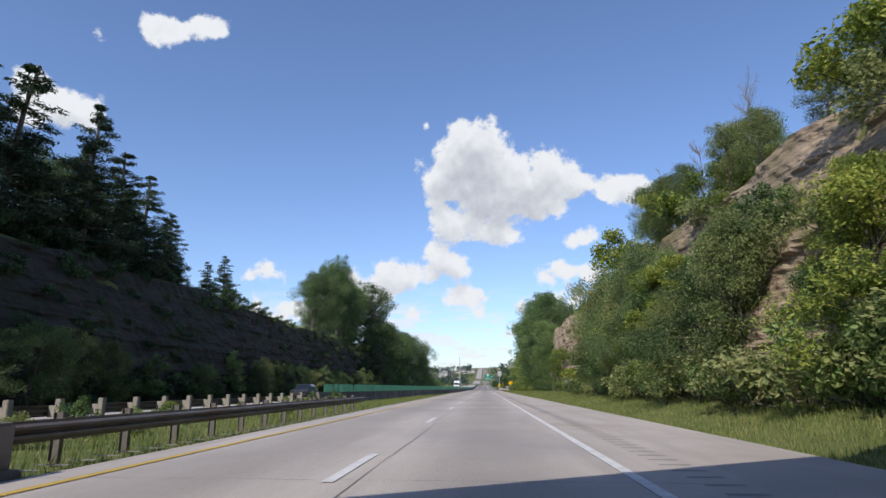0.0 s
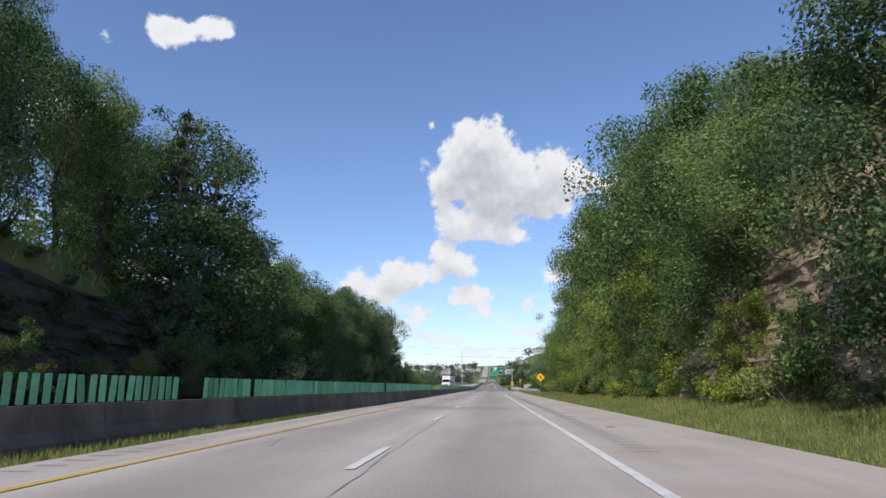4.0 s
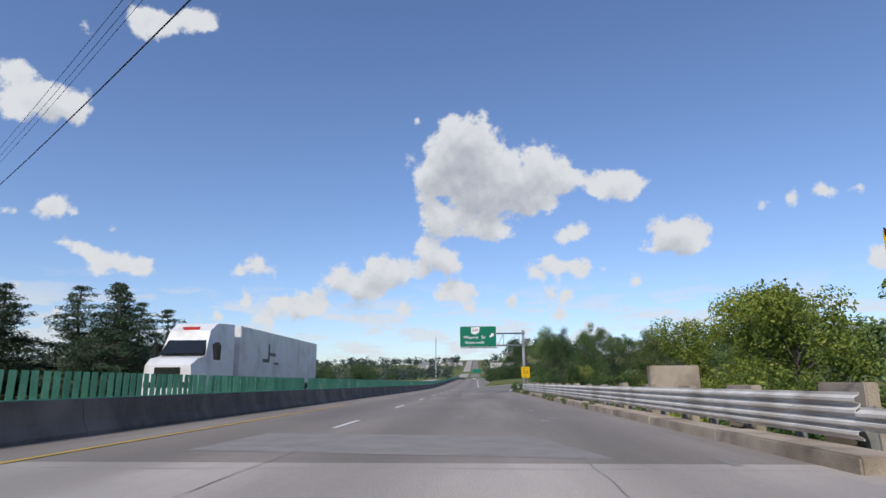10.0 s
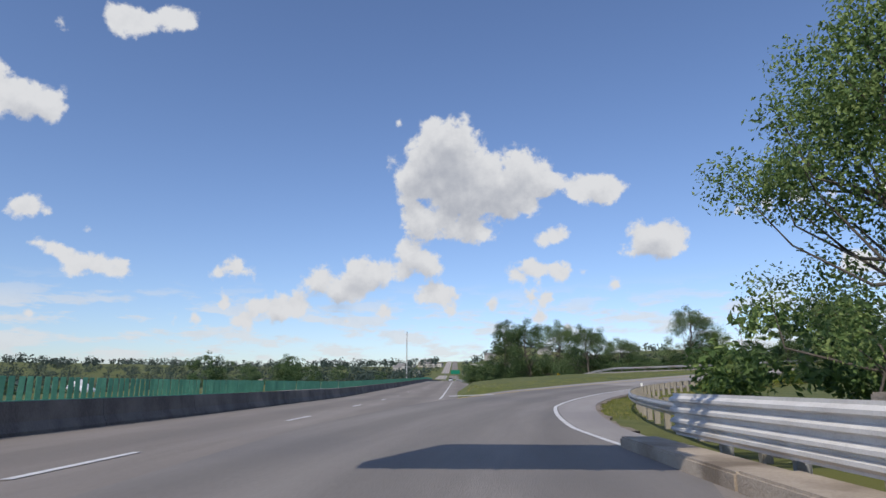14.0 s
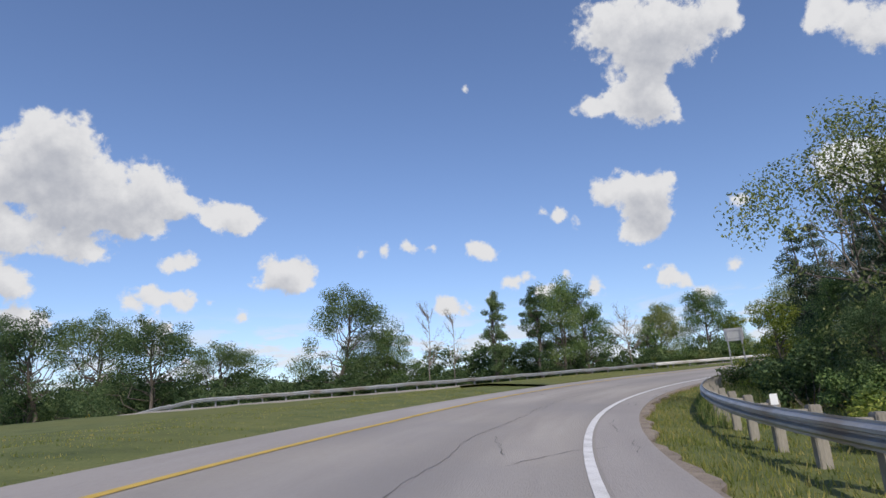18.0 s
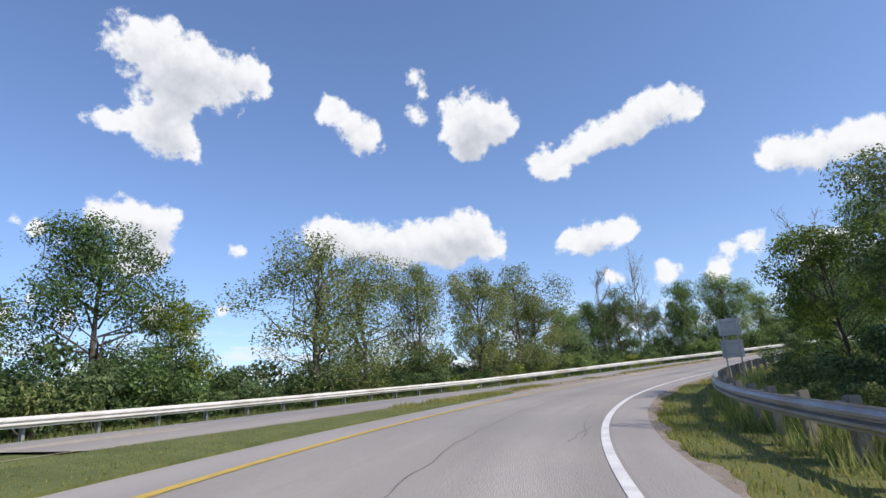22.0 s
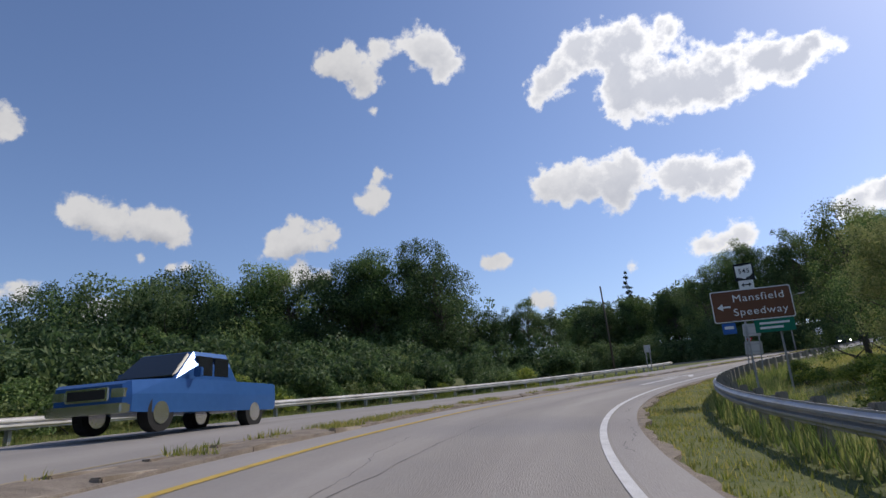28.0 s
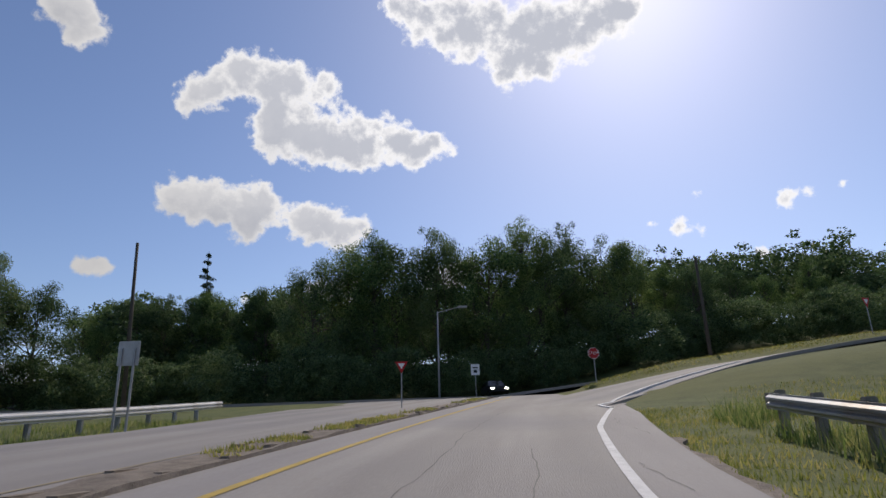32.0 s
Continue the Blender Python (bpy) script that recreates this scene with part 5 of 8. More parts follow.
KINDS = {
    "oak": broadleaf(1, 14, 9.5, 0.6, 27000, 0.19, M_LEAF, 72), "oak_b": broadleaf(2, 15, 9, 1.0, 27000, 0.19, M_LEAF, 70), "dark": broadleaf(3, 14, 9.5, 0.5, 27000, 0.19, M_LEAFD, 72),
    "dark_b": broadleaf(4, 16, 9, 0.8, 27000, 0.20, M_LEAFD, 70), "olive": broadleaf(5, 12, 8, 0.2, 21000, 0.19, M_LEAFO, 64), "lime": broadleaf(6, 9, 6, 0.4, 13000, 0.18, M_LEAFY, 50),
    "tall": broadleaf(7, 18, 8, 1.5, 27000, 0.20, M_LEAF, 78), "silver": broadleaf(8, 10, 7, 0.3, 26000, 0.16, M_LEAFW, 74), "airy": broadleaf(9, 13, 9, 0.3, 16000, 0.19, M_LEAFO, 66),
    "young": broadleaf(10, 8, 4.5, 0.4, 6500, 0.21, M_LEAF, 44), "spruce": conifer(11, 14, 5.5, 15000, 0.3), "pine": conifer(12, 10, 6.5, 13000, 0.28), "slim": broadleaf(13, 13, 4.6, 0.6, 11000, 0.22, M_LEAFD, 60),
    "bush": bush(14, 2.6, 3.2, 3400, 0.155, M_LEAF), "bush_y": bush(15, 2.4, 3.0, 3200, 0.155, M_LEAFY), "bush_d": bush(16, 3.0, 3.6, 3400, 0.175, M_LEAFD), "bush_o": bush(17, 2.2, 3.2, 3000, 0.145, M_LEAFO),
    "scrub": bush(23, 3.0, 3.4, 1900, 0.2, M_LEAF), "scrub_far": bush(24, 3.0, 3.4, 800, 0.3, M_LEAFD), "bare": bare(18, 12, 7), "bare_b": bare(19, 13, 6),
    "far": broadleaf(20, 13, 9, 0.3, 3000, 0.45, M_LEAFD, 60), "far_b": broadleaf(21, 12, 9.5, 0.2, 3000, 0.45, M_LEAF, 30), "far_c": conifer(22, 13, 6, 2400, 0.5),
}
NAMES = {"oak": ("tree", "broad green deciduous tree in full leaf"), "oak_b": ("tree", "tall green deciduous tree with a loose crown"), "dark": ("tree", "dense dark green deciduous tree in full leaf"), "dark_b": ("tree", "tall dark green deciduous tree of the wood"),
         "olive": ("tree", "olive green tree with turning leaves"), "lime": ("tree", "small yellow-green tree among the scrub"), "tall": ("tree", "tall narrow green roadside tree"), "silver": ("tree", "tree with pale silvery leaf backs"),
         "airy": ("tree", "thin airy tree with sparse olive leaves"), "young": ("tree", "young green sapling in rough grass"), "spruce": ("conifer", "dark blue-green spruce on the bank"), "pine": ("conifer", "bushy blue-green pine beside the rail"), "slim": ("tree", "slim dark green tree in full leaf"),
         "bush": ("bush", "green leafy bush in rough grass"), "bush_y": ("bush", "yellow-green leafy bush in rough grass"), "bush_d": ("bush", "dense dark green bush in rough grass"), "bush_o": ("bush", "dry olive-coloured bush in rough grass"),
         "bare": ("dead_tree", "bare dead tree with grey branches"), "bare_b": ("dead_tree", "leafless grey tree among green ones"), "far": ("tree", "dark green tree of the far woods"), "far_b": ("tree", "green tree of the far woods"), "far_c": ("conifer", "dark conifer of the far woods")}
HEIGHT = {"oak": 14, "oak_b": 15, "dark": 14, "dark_b": 16, "olive": 12, "lime": 9, "tall": 18, "silver": 10, "airy": 13, "young": 8, "spruce": 14, "pine": 10, "slim": 13, "bush": 2.6, "bush_y": 2.4, "bush_d": 3.0, "bush_o": 2.2, "scrub": 3.0, "scrub_far": 3.0, "bare": 12, "bare_b": 13, "far": 13, "far_b": 12, "far_c": 13}


def plant(kind, x, y, h=None, wide=1.0, z=None, group="roadside trees"):
    """One tree at (x, y), h metres high, wide times its usual spread for that height."""
    name, label = NAMES[kind]
    k = (h or HEIGHT[kind]) / HEIGHT[kind]
    if z is None:
        z = float(ground_z(np.array([x]), np.array([y]))[0])
    ob = empty(name, Matrix.Translation((x, y, z)) @ Matrix.Rotation(rng.uniform(0, 6.28), 4, "Z") @ Matrix.Rotation(radians(rng.normal(0, 2.5)), 4, "X") @ Matrix.Diagonal((k * wide * rng.uniform(0.86, 1.12), k * wide * rng.uniform(0.9, 1.16), k, 1)), label, "bush" if "bush" in kind else "tree", group)
    trunk, crown = KINDS[kind]
    link_mesh("trunk", trunk, ob)
    if crown is not None:
        link_mesh("crown", crown, ob, "bare grey twigs" if "bare" in kind else "")
    return ob


def on_side(s, d):
    p = on_ramp(s, d)
    return float(p[0]), float(p[1])


def plant_top(kind, x, y, top, wide=1.0, group="roadside trees"):
    """One tree whose tip stands at the height top."""
    z = float(ground_z(np.array([x]), np.array([y]))[0])
    return plant(kind, x, y, max(2.0, top - z), wide, z, group)


def mesh_arrays(me):
    co = np.zeros(len(me.vertices) * 3, np.float32)
    me.vertices.foreach_get("co", co)
    ix = np.zeros(len(me.loops), np.int32)
    me.loops.foreach_get("vertex_index", ix)
    return co.reshape(-1, 3), ix


def thicket(name, items, label, material):
    """Many trees that stand behind others, joined: (kind, x, y, height, spread)."""
    V, F, base = [], [], 0
    for kind, x, y, h, w in items:
        co, ix = mesh_arrays(KINDS[kind][1])
        k, a = h / HEIGHT[kind], rng.uniform(0, 6.28)
        m = np.array([[math.cos(a), -math.sin(a), 0], [math.sin(a), math.cos(a), 0], [0, 0, 1]]) * k
        m[:2] *= w
        V.append(co @ m.T + np.array([x, y, float(ground_z(np.array([x]), np.array([y]))[0])]))
        F.append(ix.reshape(-1, 3) + base)
        base += len(co)
    tagged(link_mesh(name, mesh_np(name, np.concatenate(V), np.concatenate(F), material)), label, "woods", kind="stuff")
# ---------------------------------------------------------------- rock face
def rock_face(name, x0, way, lean, y0, y1, top_at, material, ny=420, nz=96, seed=31):
    """A cut face of bedded rock; way is +1 where it leans back towards +x."""
    Y, U = np.meshgrid(np.linspace(y0, y1, ny), np.linspace(0, 1, nz))
    top = np.interp(Y, *top_at) + 0.7 * lump(Y, Y * 0.3, 5, seed - 10)
    Z = U * top - 0.3
    X = lean * U ** 1.15 + 0.55 * lump(Y, Z * 2, 6, seed - 9)
    # beds: each course steps in or out and is broken by upright joints
    r = np.random.default_rng(seed)
    edges = np.cumsum(r.uniform(0.16, 0.75, 60))
    bed = np.searchsorted(edges, Z + 0.16 * lump(Y, Z * 0, 9, 23) + 0.006 * Y)
    step = r.normal(0, 0.08, 80)[bed]
    cell = np.floor(Y / (0.6 + 1.7 * r.random(80)[bed]) + bed * 0.37).astype(int)
    block = np.sin(cell * 12.9898 + bed * 78.233) * 43758.5453
    block = block - np.floor(block)
    X = X + step + (block - 0.5) * 0.19 + 0.16 * lump(Y * 3, Z * 5, 1.1, 24)
    X = X - smooth(0.25, 0.8, lump(Y, Z, 4.5, 25)) * 0.5 * (1 - U)
    i = (np.arange(nz - 1)[:, None] * ny + np.arange(ny - 1)).ravel()
    f = np.stack([i, i + ny, i + ny + 1, i + 1], -1)
    return mesh_np(name, np.stack([x0 + way * X, Y, Z], -1).reshape(-1, 3), f if way > 0 else f[:, ::-1], material)


setting("rock_face", rock_face("rock_face", 9.6, 1, 3.5, 0, 132, ([0, 60, 110, 132], [11.4, 11.7, 11.4, 7.0]), M_ROCK), "brown layered shale face of the road cutting", "rock face")
setting("rock_face_far", rock_face("rock_face_far", -25.3, -1, 2.7, -4, 150, ([-4, 60, 120, 150], [10.2, 10.5, 10.0, 6.0]), M_DARKROCK, 330, 60, 37), "rock face across the motorway, coloured dark for shade", "rock face")
# ---------------------------------------------------------------- median barrier with its glare screen
def barrier_x(y):
    return np.interp(y, [40, 44, 49, 60, 90, 135, 2400], [-12.3, -11.6, -10.9, -10.3, -8.9, -7.15, -7.15])


def barrier_mesh(y0, y1):
    prof = [(-0.28, -0.2), (-0.28, 0.08), (-0.17, 0.3), (-0.1, 0.76), (0.1, 0.76), (0.17, 0.3), (0.28, 0.08), (0.28, -0.2)]
    y = np.array([y0 + 0.012, y1 - 0.012])
    v = np.array([[(barrier_x(q) + o, q, h + float(road_z(q))) for o, h in prof] for q in y]).reshape(-1, 3)
    k = len(prof)
    f = [(i, (i + 1) % k, k + (i + 1) % k, k + i) for i in range(k)] + [tuple(range(k - 1, -1, -1)), tuple(range(k, 2 * k))]
    return mesh_np("wall_section", v, f, M_CONC)


barrier = empty("median_barrier", Matrix(), "dark stained concrete median wall in cast sections", "barrier", kind="structure")
q = 42.8
while q < 700:
    link_mesh("wall_section", barrier_mesh(q, q + 6.1), barrier)
    q += 6.1
slat_me = bpy.data.meshes.new("slat")
slat_bm = box(bmesh.new(), -0.011, 0.011, -0.064, 0.064, 0.0, 0.56, 0.006)
bmesh.ops.rotate(slat_bm, verts=slat_bm.verts, cent=(0, 0, 0), matrix=Matrix.Rotation(radians(-38), 3, "Z"))
slat_bm.to_mesh(slat_me)
slat_bm.free()
slat_me.materials.append(M_GREENFENCE)
screen = empty("glare_screen", Matrix(), "faded green plastic slats standing on the median wall", "glare screen")
rest_v, rest_f = [], []
sv = np.array([v.co[:] for v in slat_me.vertices])
sf = [tuple(p.vertices) for p in slat_me.polygons]
gaps = ((113, 114.2), (138.5, 139.6), (172.5, 185.5), (213.0, 214.2), (232.5, 233.6), (267.5, 268.3), (318.0, 319.0))
n_slat = 0
for k, y0 in enumerate(np.arange(43.6, 560, 0.31)):
    if any(a < y0 < b for a, b in gaps) or rng.random() < 0.025:
        continue
    m = Matrix.Translation((float(barrier_x(y0)), float(y0), 0.78 + float(road_z(y0)))) @ Matrix.Rotation(rng.normal(0, 0.02), 4, "Y") @ Matrix.Rotation(rng.normal(0, 0.08), 4, "Z")
    if rng.random() < 0.02:
        m = m @ Matrix.Rotation(rng.normal(0, 0.12), 4, "X")
    if 143 < y0 < 232 and n_slat < 300:
        link_mesh("slat", slat_me, screen, m=m)
        n_slat += 1
    else:
        base = len(rest_v) * len(sv)
        rest_v.append(sv @ np.array(m.to_3x3()).T + np.array(m.translation))
        rest_f += [tuple(i + base for i in f) for f in sf]
tagged(link_mesh("slats", mesh_np("slats", np.concatenate(rest_v), rest_f, M_GREENFENCE), screen), kind="stuff")
boxpart("base_rail", (-7.21, -7.09, 135, 560, 0.762, 0.79), M_GREENFENCE, screen, "green base rail", 0.0)

# ---------------------------------------------------------------- overpass at the start of the cutting, crossing askew
over = empty("overpass", pose(0, -0.85, 0, 0, 0, 31.8), "concrete road bridge crossing the cutting askew", "bridge", kind="structure")
boxpart("deck", (-34, 16, -9.5, 2.4, 5.5, 6.2), M_CURB, over, bevel=0.05)
for y0 in (-9.5, 2.1):
    boxpart("parapet", (-34, 16, y0, y0 + 0.3, 6.2, 7.05), M_CURB, over, bevel=0.03)
for x0 in (-17.5, -10.5):
    boxpart("pier", (x0 - 0.6, x0 + 0.6, -8.6, 1.2, -0.3, 5.5), M_CURB, over, bevel=0.08)

# ---------------------------------------------------------------- bridge curb
curbs = empty("bridge_curb", Matrix(), "weathered concrete curb under the bridge rail", "curb", kind="structure")
for y0 in np.arange(227, 316, 4.5):
    bm = bmesh.new()
    jut, top = rng.normal(0, 0.01, 2)
    if y0 < 243:
        continue
    box(bm, 5.95 + jut, 6.62, y0 + 0.02, y0 + 4.48, -0.1, 0.2 + top, 0.03)
    part("curb_stone", bm, M_CURB, curbs)
parapet = empty("bridge_parapet", Matrix(), "low pale concrete blocks behind the bridge rail", "parapet", kind="structure")
for y0 in np.arange(232, 312, 3.6):
    long, top = rng.uniform(0.5, 1.3), rng.uniform(0.98, 1.08)
    if y0 < 244:
        continue
    boxpart("block", (6.95, 7.15, y0, y0 + long, -0.2, top), M_CURB, parapet, bevel=0.02)
boxpart("block", (8.6, 10.6, 263, 263.5, -1.5, 1.75), M_CURB, parapet, "tan concrete end block", 0.03)

# ---------------------------------------------------------------- writing
def lettering(text, size, material, parent, x, z, y=-0.012, name="lettering", align="CENTER", bold=0.0, stretch=1.0, face=0.0):
    """Raised letters on a board that faces -y, their middle at (x, z)."""
    cu = bpy.data.curves.new(name, "FONT")
    cu.body, cu.size, cu.align_x, cu.align_y, cu.extrude, cu.offset, cu.space_character = text, size, align, "CENTER", 0.002, bold * 0.3, 1.12
    tmp = bpy.data.objects.new(name, cu)
    scene.collection.objects.link(tmp)
    me = bpy.data.meshes.new_from_object(tmp.evaluated_get(bpy.context.evaluated_depsgraph_get()))
    bpy.data.objects.remove(tmp)
    me.materials.clear()
    me.materials.append(material)
    return link_mesh(name, me, parent, m=Matrix.Translation((x, y, z)) @ Matrix.Rotation(radians(90), 4, "X") @ Matrix.Diagonal((stretch, 1, 1, 1)))


def board(name, w, h, material, parent, x=0.0, z=0.0, y=0.0, thick=0.02, round_=0.05, label=""):
    """A rounded plate facing -y."""
    bm = bmesh.new()
    pts = []
    for cx, cz, a0 in ((w / 2 - round_, h / 2 - round_, 0), (-w / 2 + round_, h / 2 - round_, 90), (-w / 2 + round_, -h / 2 + round_, 180), (w / 2 - round_, -h / 2 + round_, 270)):
        for k in range(5):
            a = radians(a0 + 22.5 * k)
            pts.append(bm.verts.new((x + cx + round_ * math.cos(a), y, z + cz + round_ * math.sin(a))))
    f = bm.faces.new(pts)
    e = bmesh.ops.extrude_face_region(bm, geom=[f])
    bmesh.ops.translate(bm, verts=[v for v in e["geom"] if isinstance(v, bmesh.types.BMVert)], vec=(0, thick, 0))
    bmesh.ops.recalc_face_normals(bm, faces=bm.faces)
    return part(name, bm, material, parent, label)


def poly_plate(name, pts, material, parent, y=0.0, thick=0.01, label=""):
    bm = bmesh.new()
    f = bm.faces.new([bm.verts.new((px, y, pz)) for px, pz in pts])
    e = bmesh.ops.extrude_face_region(bm, geom=[f])
    bmesh.ops.translate(bm, verts=[v for v in e["geom"] if isinstance(v, bmesh.types.BMVert)], vec=(0, thick, 0))
    bmesh.ops.recalc_face_normals(bm, faces=bm.faces)
    return part(name, bm, material, parent, label)


def state_shield(w, x, z, y, parent, with_black):
    k = w / 2
    out_ = [(-k, k * 0.86), (-k * 0.3, k * 0.82), (k * 0.35, k * 0.9), (k, k * 0.98), (k * 0.98, -k * 0.2), (k * 0.55, -k * 0.62), (k * 0.2, -k * 0.66), (0, -k * 0.95), (-k * 0.45, -k * 0.72), (-k * 0.98, -k * 0.6)]
    if with_black:
        board("shield_plate", w * 1.16, w * 1.16, M_BLACK, parent, x, z, y + 0.012, 0.01, 0.03, "black backing plate")
    sh = poly_plate("shield", [(x + a, z + b) for a, b in out_], M_SIGNW, parent, y, 0.01, "white state-shaped shield")
    lettering("545", w * 0.42, M_BLACK, sh, x, z + w * 0.06, y - 0.006, "number", bold=0.006 * w)
    return sh


# overhead exit sign
gantry = empty("overhead_sign", pose(0, 309.4, 0), "green overhead exit sign on a grey cantilever arm", "road sign")
board("border", 4.36, 2.48, M_SIGNW, gantry, 1.72, 6.45, 0.0, 0.03, 0.16, "white edge border")
panel = board("panel", 4.28, 2.40, M_SIGNG, gantry, 1.72, 6.45, -0.012, 0.012, 0.14, "green sheeting panel")
lettering("Wayne  St", 0.47, M_SIGNW, panel, 1.30, 6.36, -0.022, bold=0.014, stretch=1.16)
lettering("Savannah", 0.47, M_SIGNW, panel, 1.30, 5.76, -0.022, bold=0.014, stretch=1.16)
state_shield(1.0, 1.40, 7.13, -0.022, panel, False)
arrow = [(-0.32, -0.10), (0.02, -0.10), (0.02, -0.26), (0.34, 0.0), (0.02, 0.26), (0.02, 0.10), (-0.32, 0.10)]
ca, sa = math.cos(radians(42)), math.sin(radians(42))
poly_plate("arrow", [(3.35 + a * ca - b * sa, 6.6 + a * sa + b * ca) for a, b in arrow], M_SIGNW, panel, -0.022, 0.008, "white slanting arrow")
boxpart("catwalk", (-0.42, 3.98, -0.5, 0.12, 5.08, 5.16), M_GANTRY, gantry, "narrow lamp shelf under the panel", 0.01)
for x0 in (0.1, 1.4, 2.7, 3.5):
    part("bracket", rod(bmesh.new(), (x0, 0.1, 5.2), (x0, -0.55, 5.05), 0.03), M_GANTRY, gantry)
for x0 in (0.85, 2.6):
    boxpart("sign_lamp", (x0 - 0.13, x0 + 0.13, -0.62, -0.4, 5.16, 5.34), mat("rust_brown_metal", [(0.2, 0.11, 0.09), (0.28, 0.16, 0.13)], 3.0, 0.6), gantry, "rusty floodlight under the panel", 0.02)
for z0 in (6.85, 5.42):
    part("arm", rod(bmesh.new(), (-0.1, 0.22, z0), (6.95, 0.45, z0), 0.085, seg=14), M_GANTRY, gantry, smooth=True)
    part("arm", rod(bmesh.new(), (-0.1, 0.72, z0), (6.95, 0.72, z0), 0.085, seg=14), M_GANTRY, gantry, smooth=True)
for a, b in (((4.05, 5.42), (4.75, 6.85)), ((4.75, 6.85), (4.75, 5.42)), ((4.85, 5.42), (6.55, 6.85)), ((6.6, 6.85), (6.6, 5.42))):
    part("brace", rod(bmesh.new(), (a[0], 0.4, a[1]), (b[0], 0.4, b[1]), 0.03), M_GANTRY, gantry)
part("pole", rod(bmesh.new(), (7.1, 0.6, -3.2), (7.1, 0.6, 7.15), 0.19, 0.15, 18), M_GANTRY, gantry, smooth=True)
part("pole_cap", rod(bmesh.new(), (7.1, 0.6, 7.15), (7.1, 0.6, 7.22), 0.17, 0.1, 18), M_GANTRY, gantry)
for z0 in (6.85, 5.42):
    part("collar", rod(bmesh.new(), (7.1, 0.6, z0 - 0.12), (7.1, 0.6, z0 + 0.12), 0.21, seg=18), M_GANTRY, gantry)
plate = board("tag_plate", 0.34, 0.24, M_CYAN, gantry, 7.0, 2.35, 0.35, 0.01, 0.02, "small pale blue tag")
boxpart("bar", (6.87, 7.13, 0.338, 0.345, 2.36, 2.39), M_SIGNW, plate, bevel=0)
boxpart("bar", (6.9, 7.1, 0.338, 0.345, 2.30, 2.33), M_SIGNW, plate, bevel=0)


def post_legs(parent, xs, z0, z1, y=0.03, material=None):
    for x0 in xs:
        bm = box(bmesh.new(), x0 - 0.03, x0 + 0.03, y, y + 0.012, z0, z1)
        box(bm, x0 - 0.03, x0 - 0.022, y, y + 0.045, z0, z1)
        box(bm, x0 + 0.022, x0 + 0.03, y, y + 0.045, z0, z1)
        part("post", bm, material or M_STEEL, parent)


exit20 = empty("exit_speed_sign", pose(6.98, 306.6, 0, 0, 0, 4), "yellow exit speed sign on two steel posts", "road sign")
board("border", 0.97, 1.24, M_BLACK, exit20, 0, 2.22, 0.0, 0.012, 0.05, "black edge line")
face_ = board("face", 0.93, 1.20, M_SIGNY, exit20, 0, 2.22, -0.008, 0.008, 0.05, "yellow sheeting face")
lettering("EXIT", 0.25, M_BLACK, face_, 0, 2.62, -0.014, bold=0.004, stretch=1.1)
lettering("20", 0.5, M_BLACK, face_, 0, 2.2, -0.014, bold=0.012, stretch=1.15)
lettering("MPH", 0.18, M_BLACK, face_, 0, 1.78, -0.014, bold=0.003, stretch=1.1)
boxpart("rule", (-0.45, 0.45, -0.014, -0.01, 2.43, 2.45), M_BLACK, face_, bevel=0)
post_legs(exit20, (-0.16, 0.22), -3.0, 2.8)


def diamond(x, y, z, size, turn, label, symbol, m_symbol=M_BLACK, foot=-0.3, zc=2.3):
    ob = empty("warning_sign", Matrix.Translation((x, y, z)) @ Matrix.Rotation(radians(turn), 4, "Z"), label, "road sign", "warning signs")
    k = size * 0.7071
    poly_plate("border", [(0, zc + k), (-k, zc), (0, zc - k), (k, zc)], M_BLACK, ob, 0.0, 0.01, "black edge line")
    k *= 0.95
    f = poly_plate("face", [(0, zc + k), (-k, zc), (0, zc - k), (k, zc)], M_SIGNY, ob, -0.008, 0.008, "yellow sheeting face")
    for a0, b0, c0, d0 in symbol:
        boxpart("symbol", (a0 * size, b0 * size, -0.014, -0.009, zc + c0 * size, zc + d0 * size), m_symbol, f, bevel=0)
    post_legs(ob, (0,), foot, zc + 0.3)
    return ob


diamond(8.2, 200.5, -0.1, 1.1, 6, "yellow diamond warning sign in front of trees", ((-0.04, 0.04, -0.32, 0.2), (-0.2, 0.2, 0.02, 0.1), (0.06, 0.22, -0.2, -0.1)), zc=2.75)
diamond(23.0, 425, -1.0, 1.2, 0, "yellow diamond warning sign beyond the ramp", ((-0.05, 0.05, -0.3, 0.3),), zc=3.6)
marker = empty("object_marker", pose(6.9, 245.2, 0, 0, 0, 5), "yellow marker with black slanting stripes", "road sign")
mf = board("face", 0.32, 0.92, M_SIGNY, marker, 0, 2.55, 0, 0.012, 0.02)
for k in range(4):
    z0 = 2.12 + 0.24 * k
    poly_plate("stripe", [(-0.155, z0 + 0.20), (-0.155, z0 + 0.09), (0.155, z0 - 0.06 + 0.02), (0.155, z0 + 0.07)], M_BLACK, mf, -0.008, 0.006)
post_legs(marker, (0,), -1.5, 2.9)


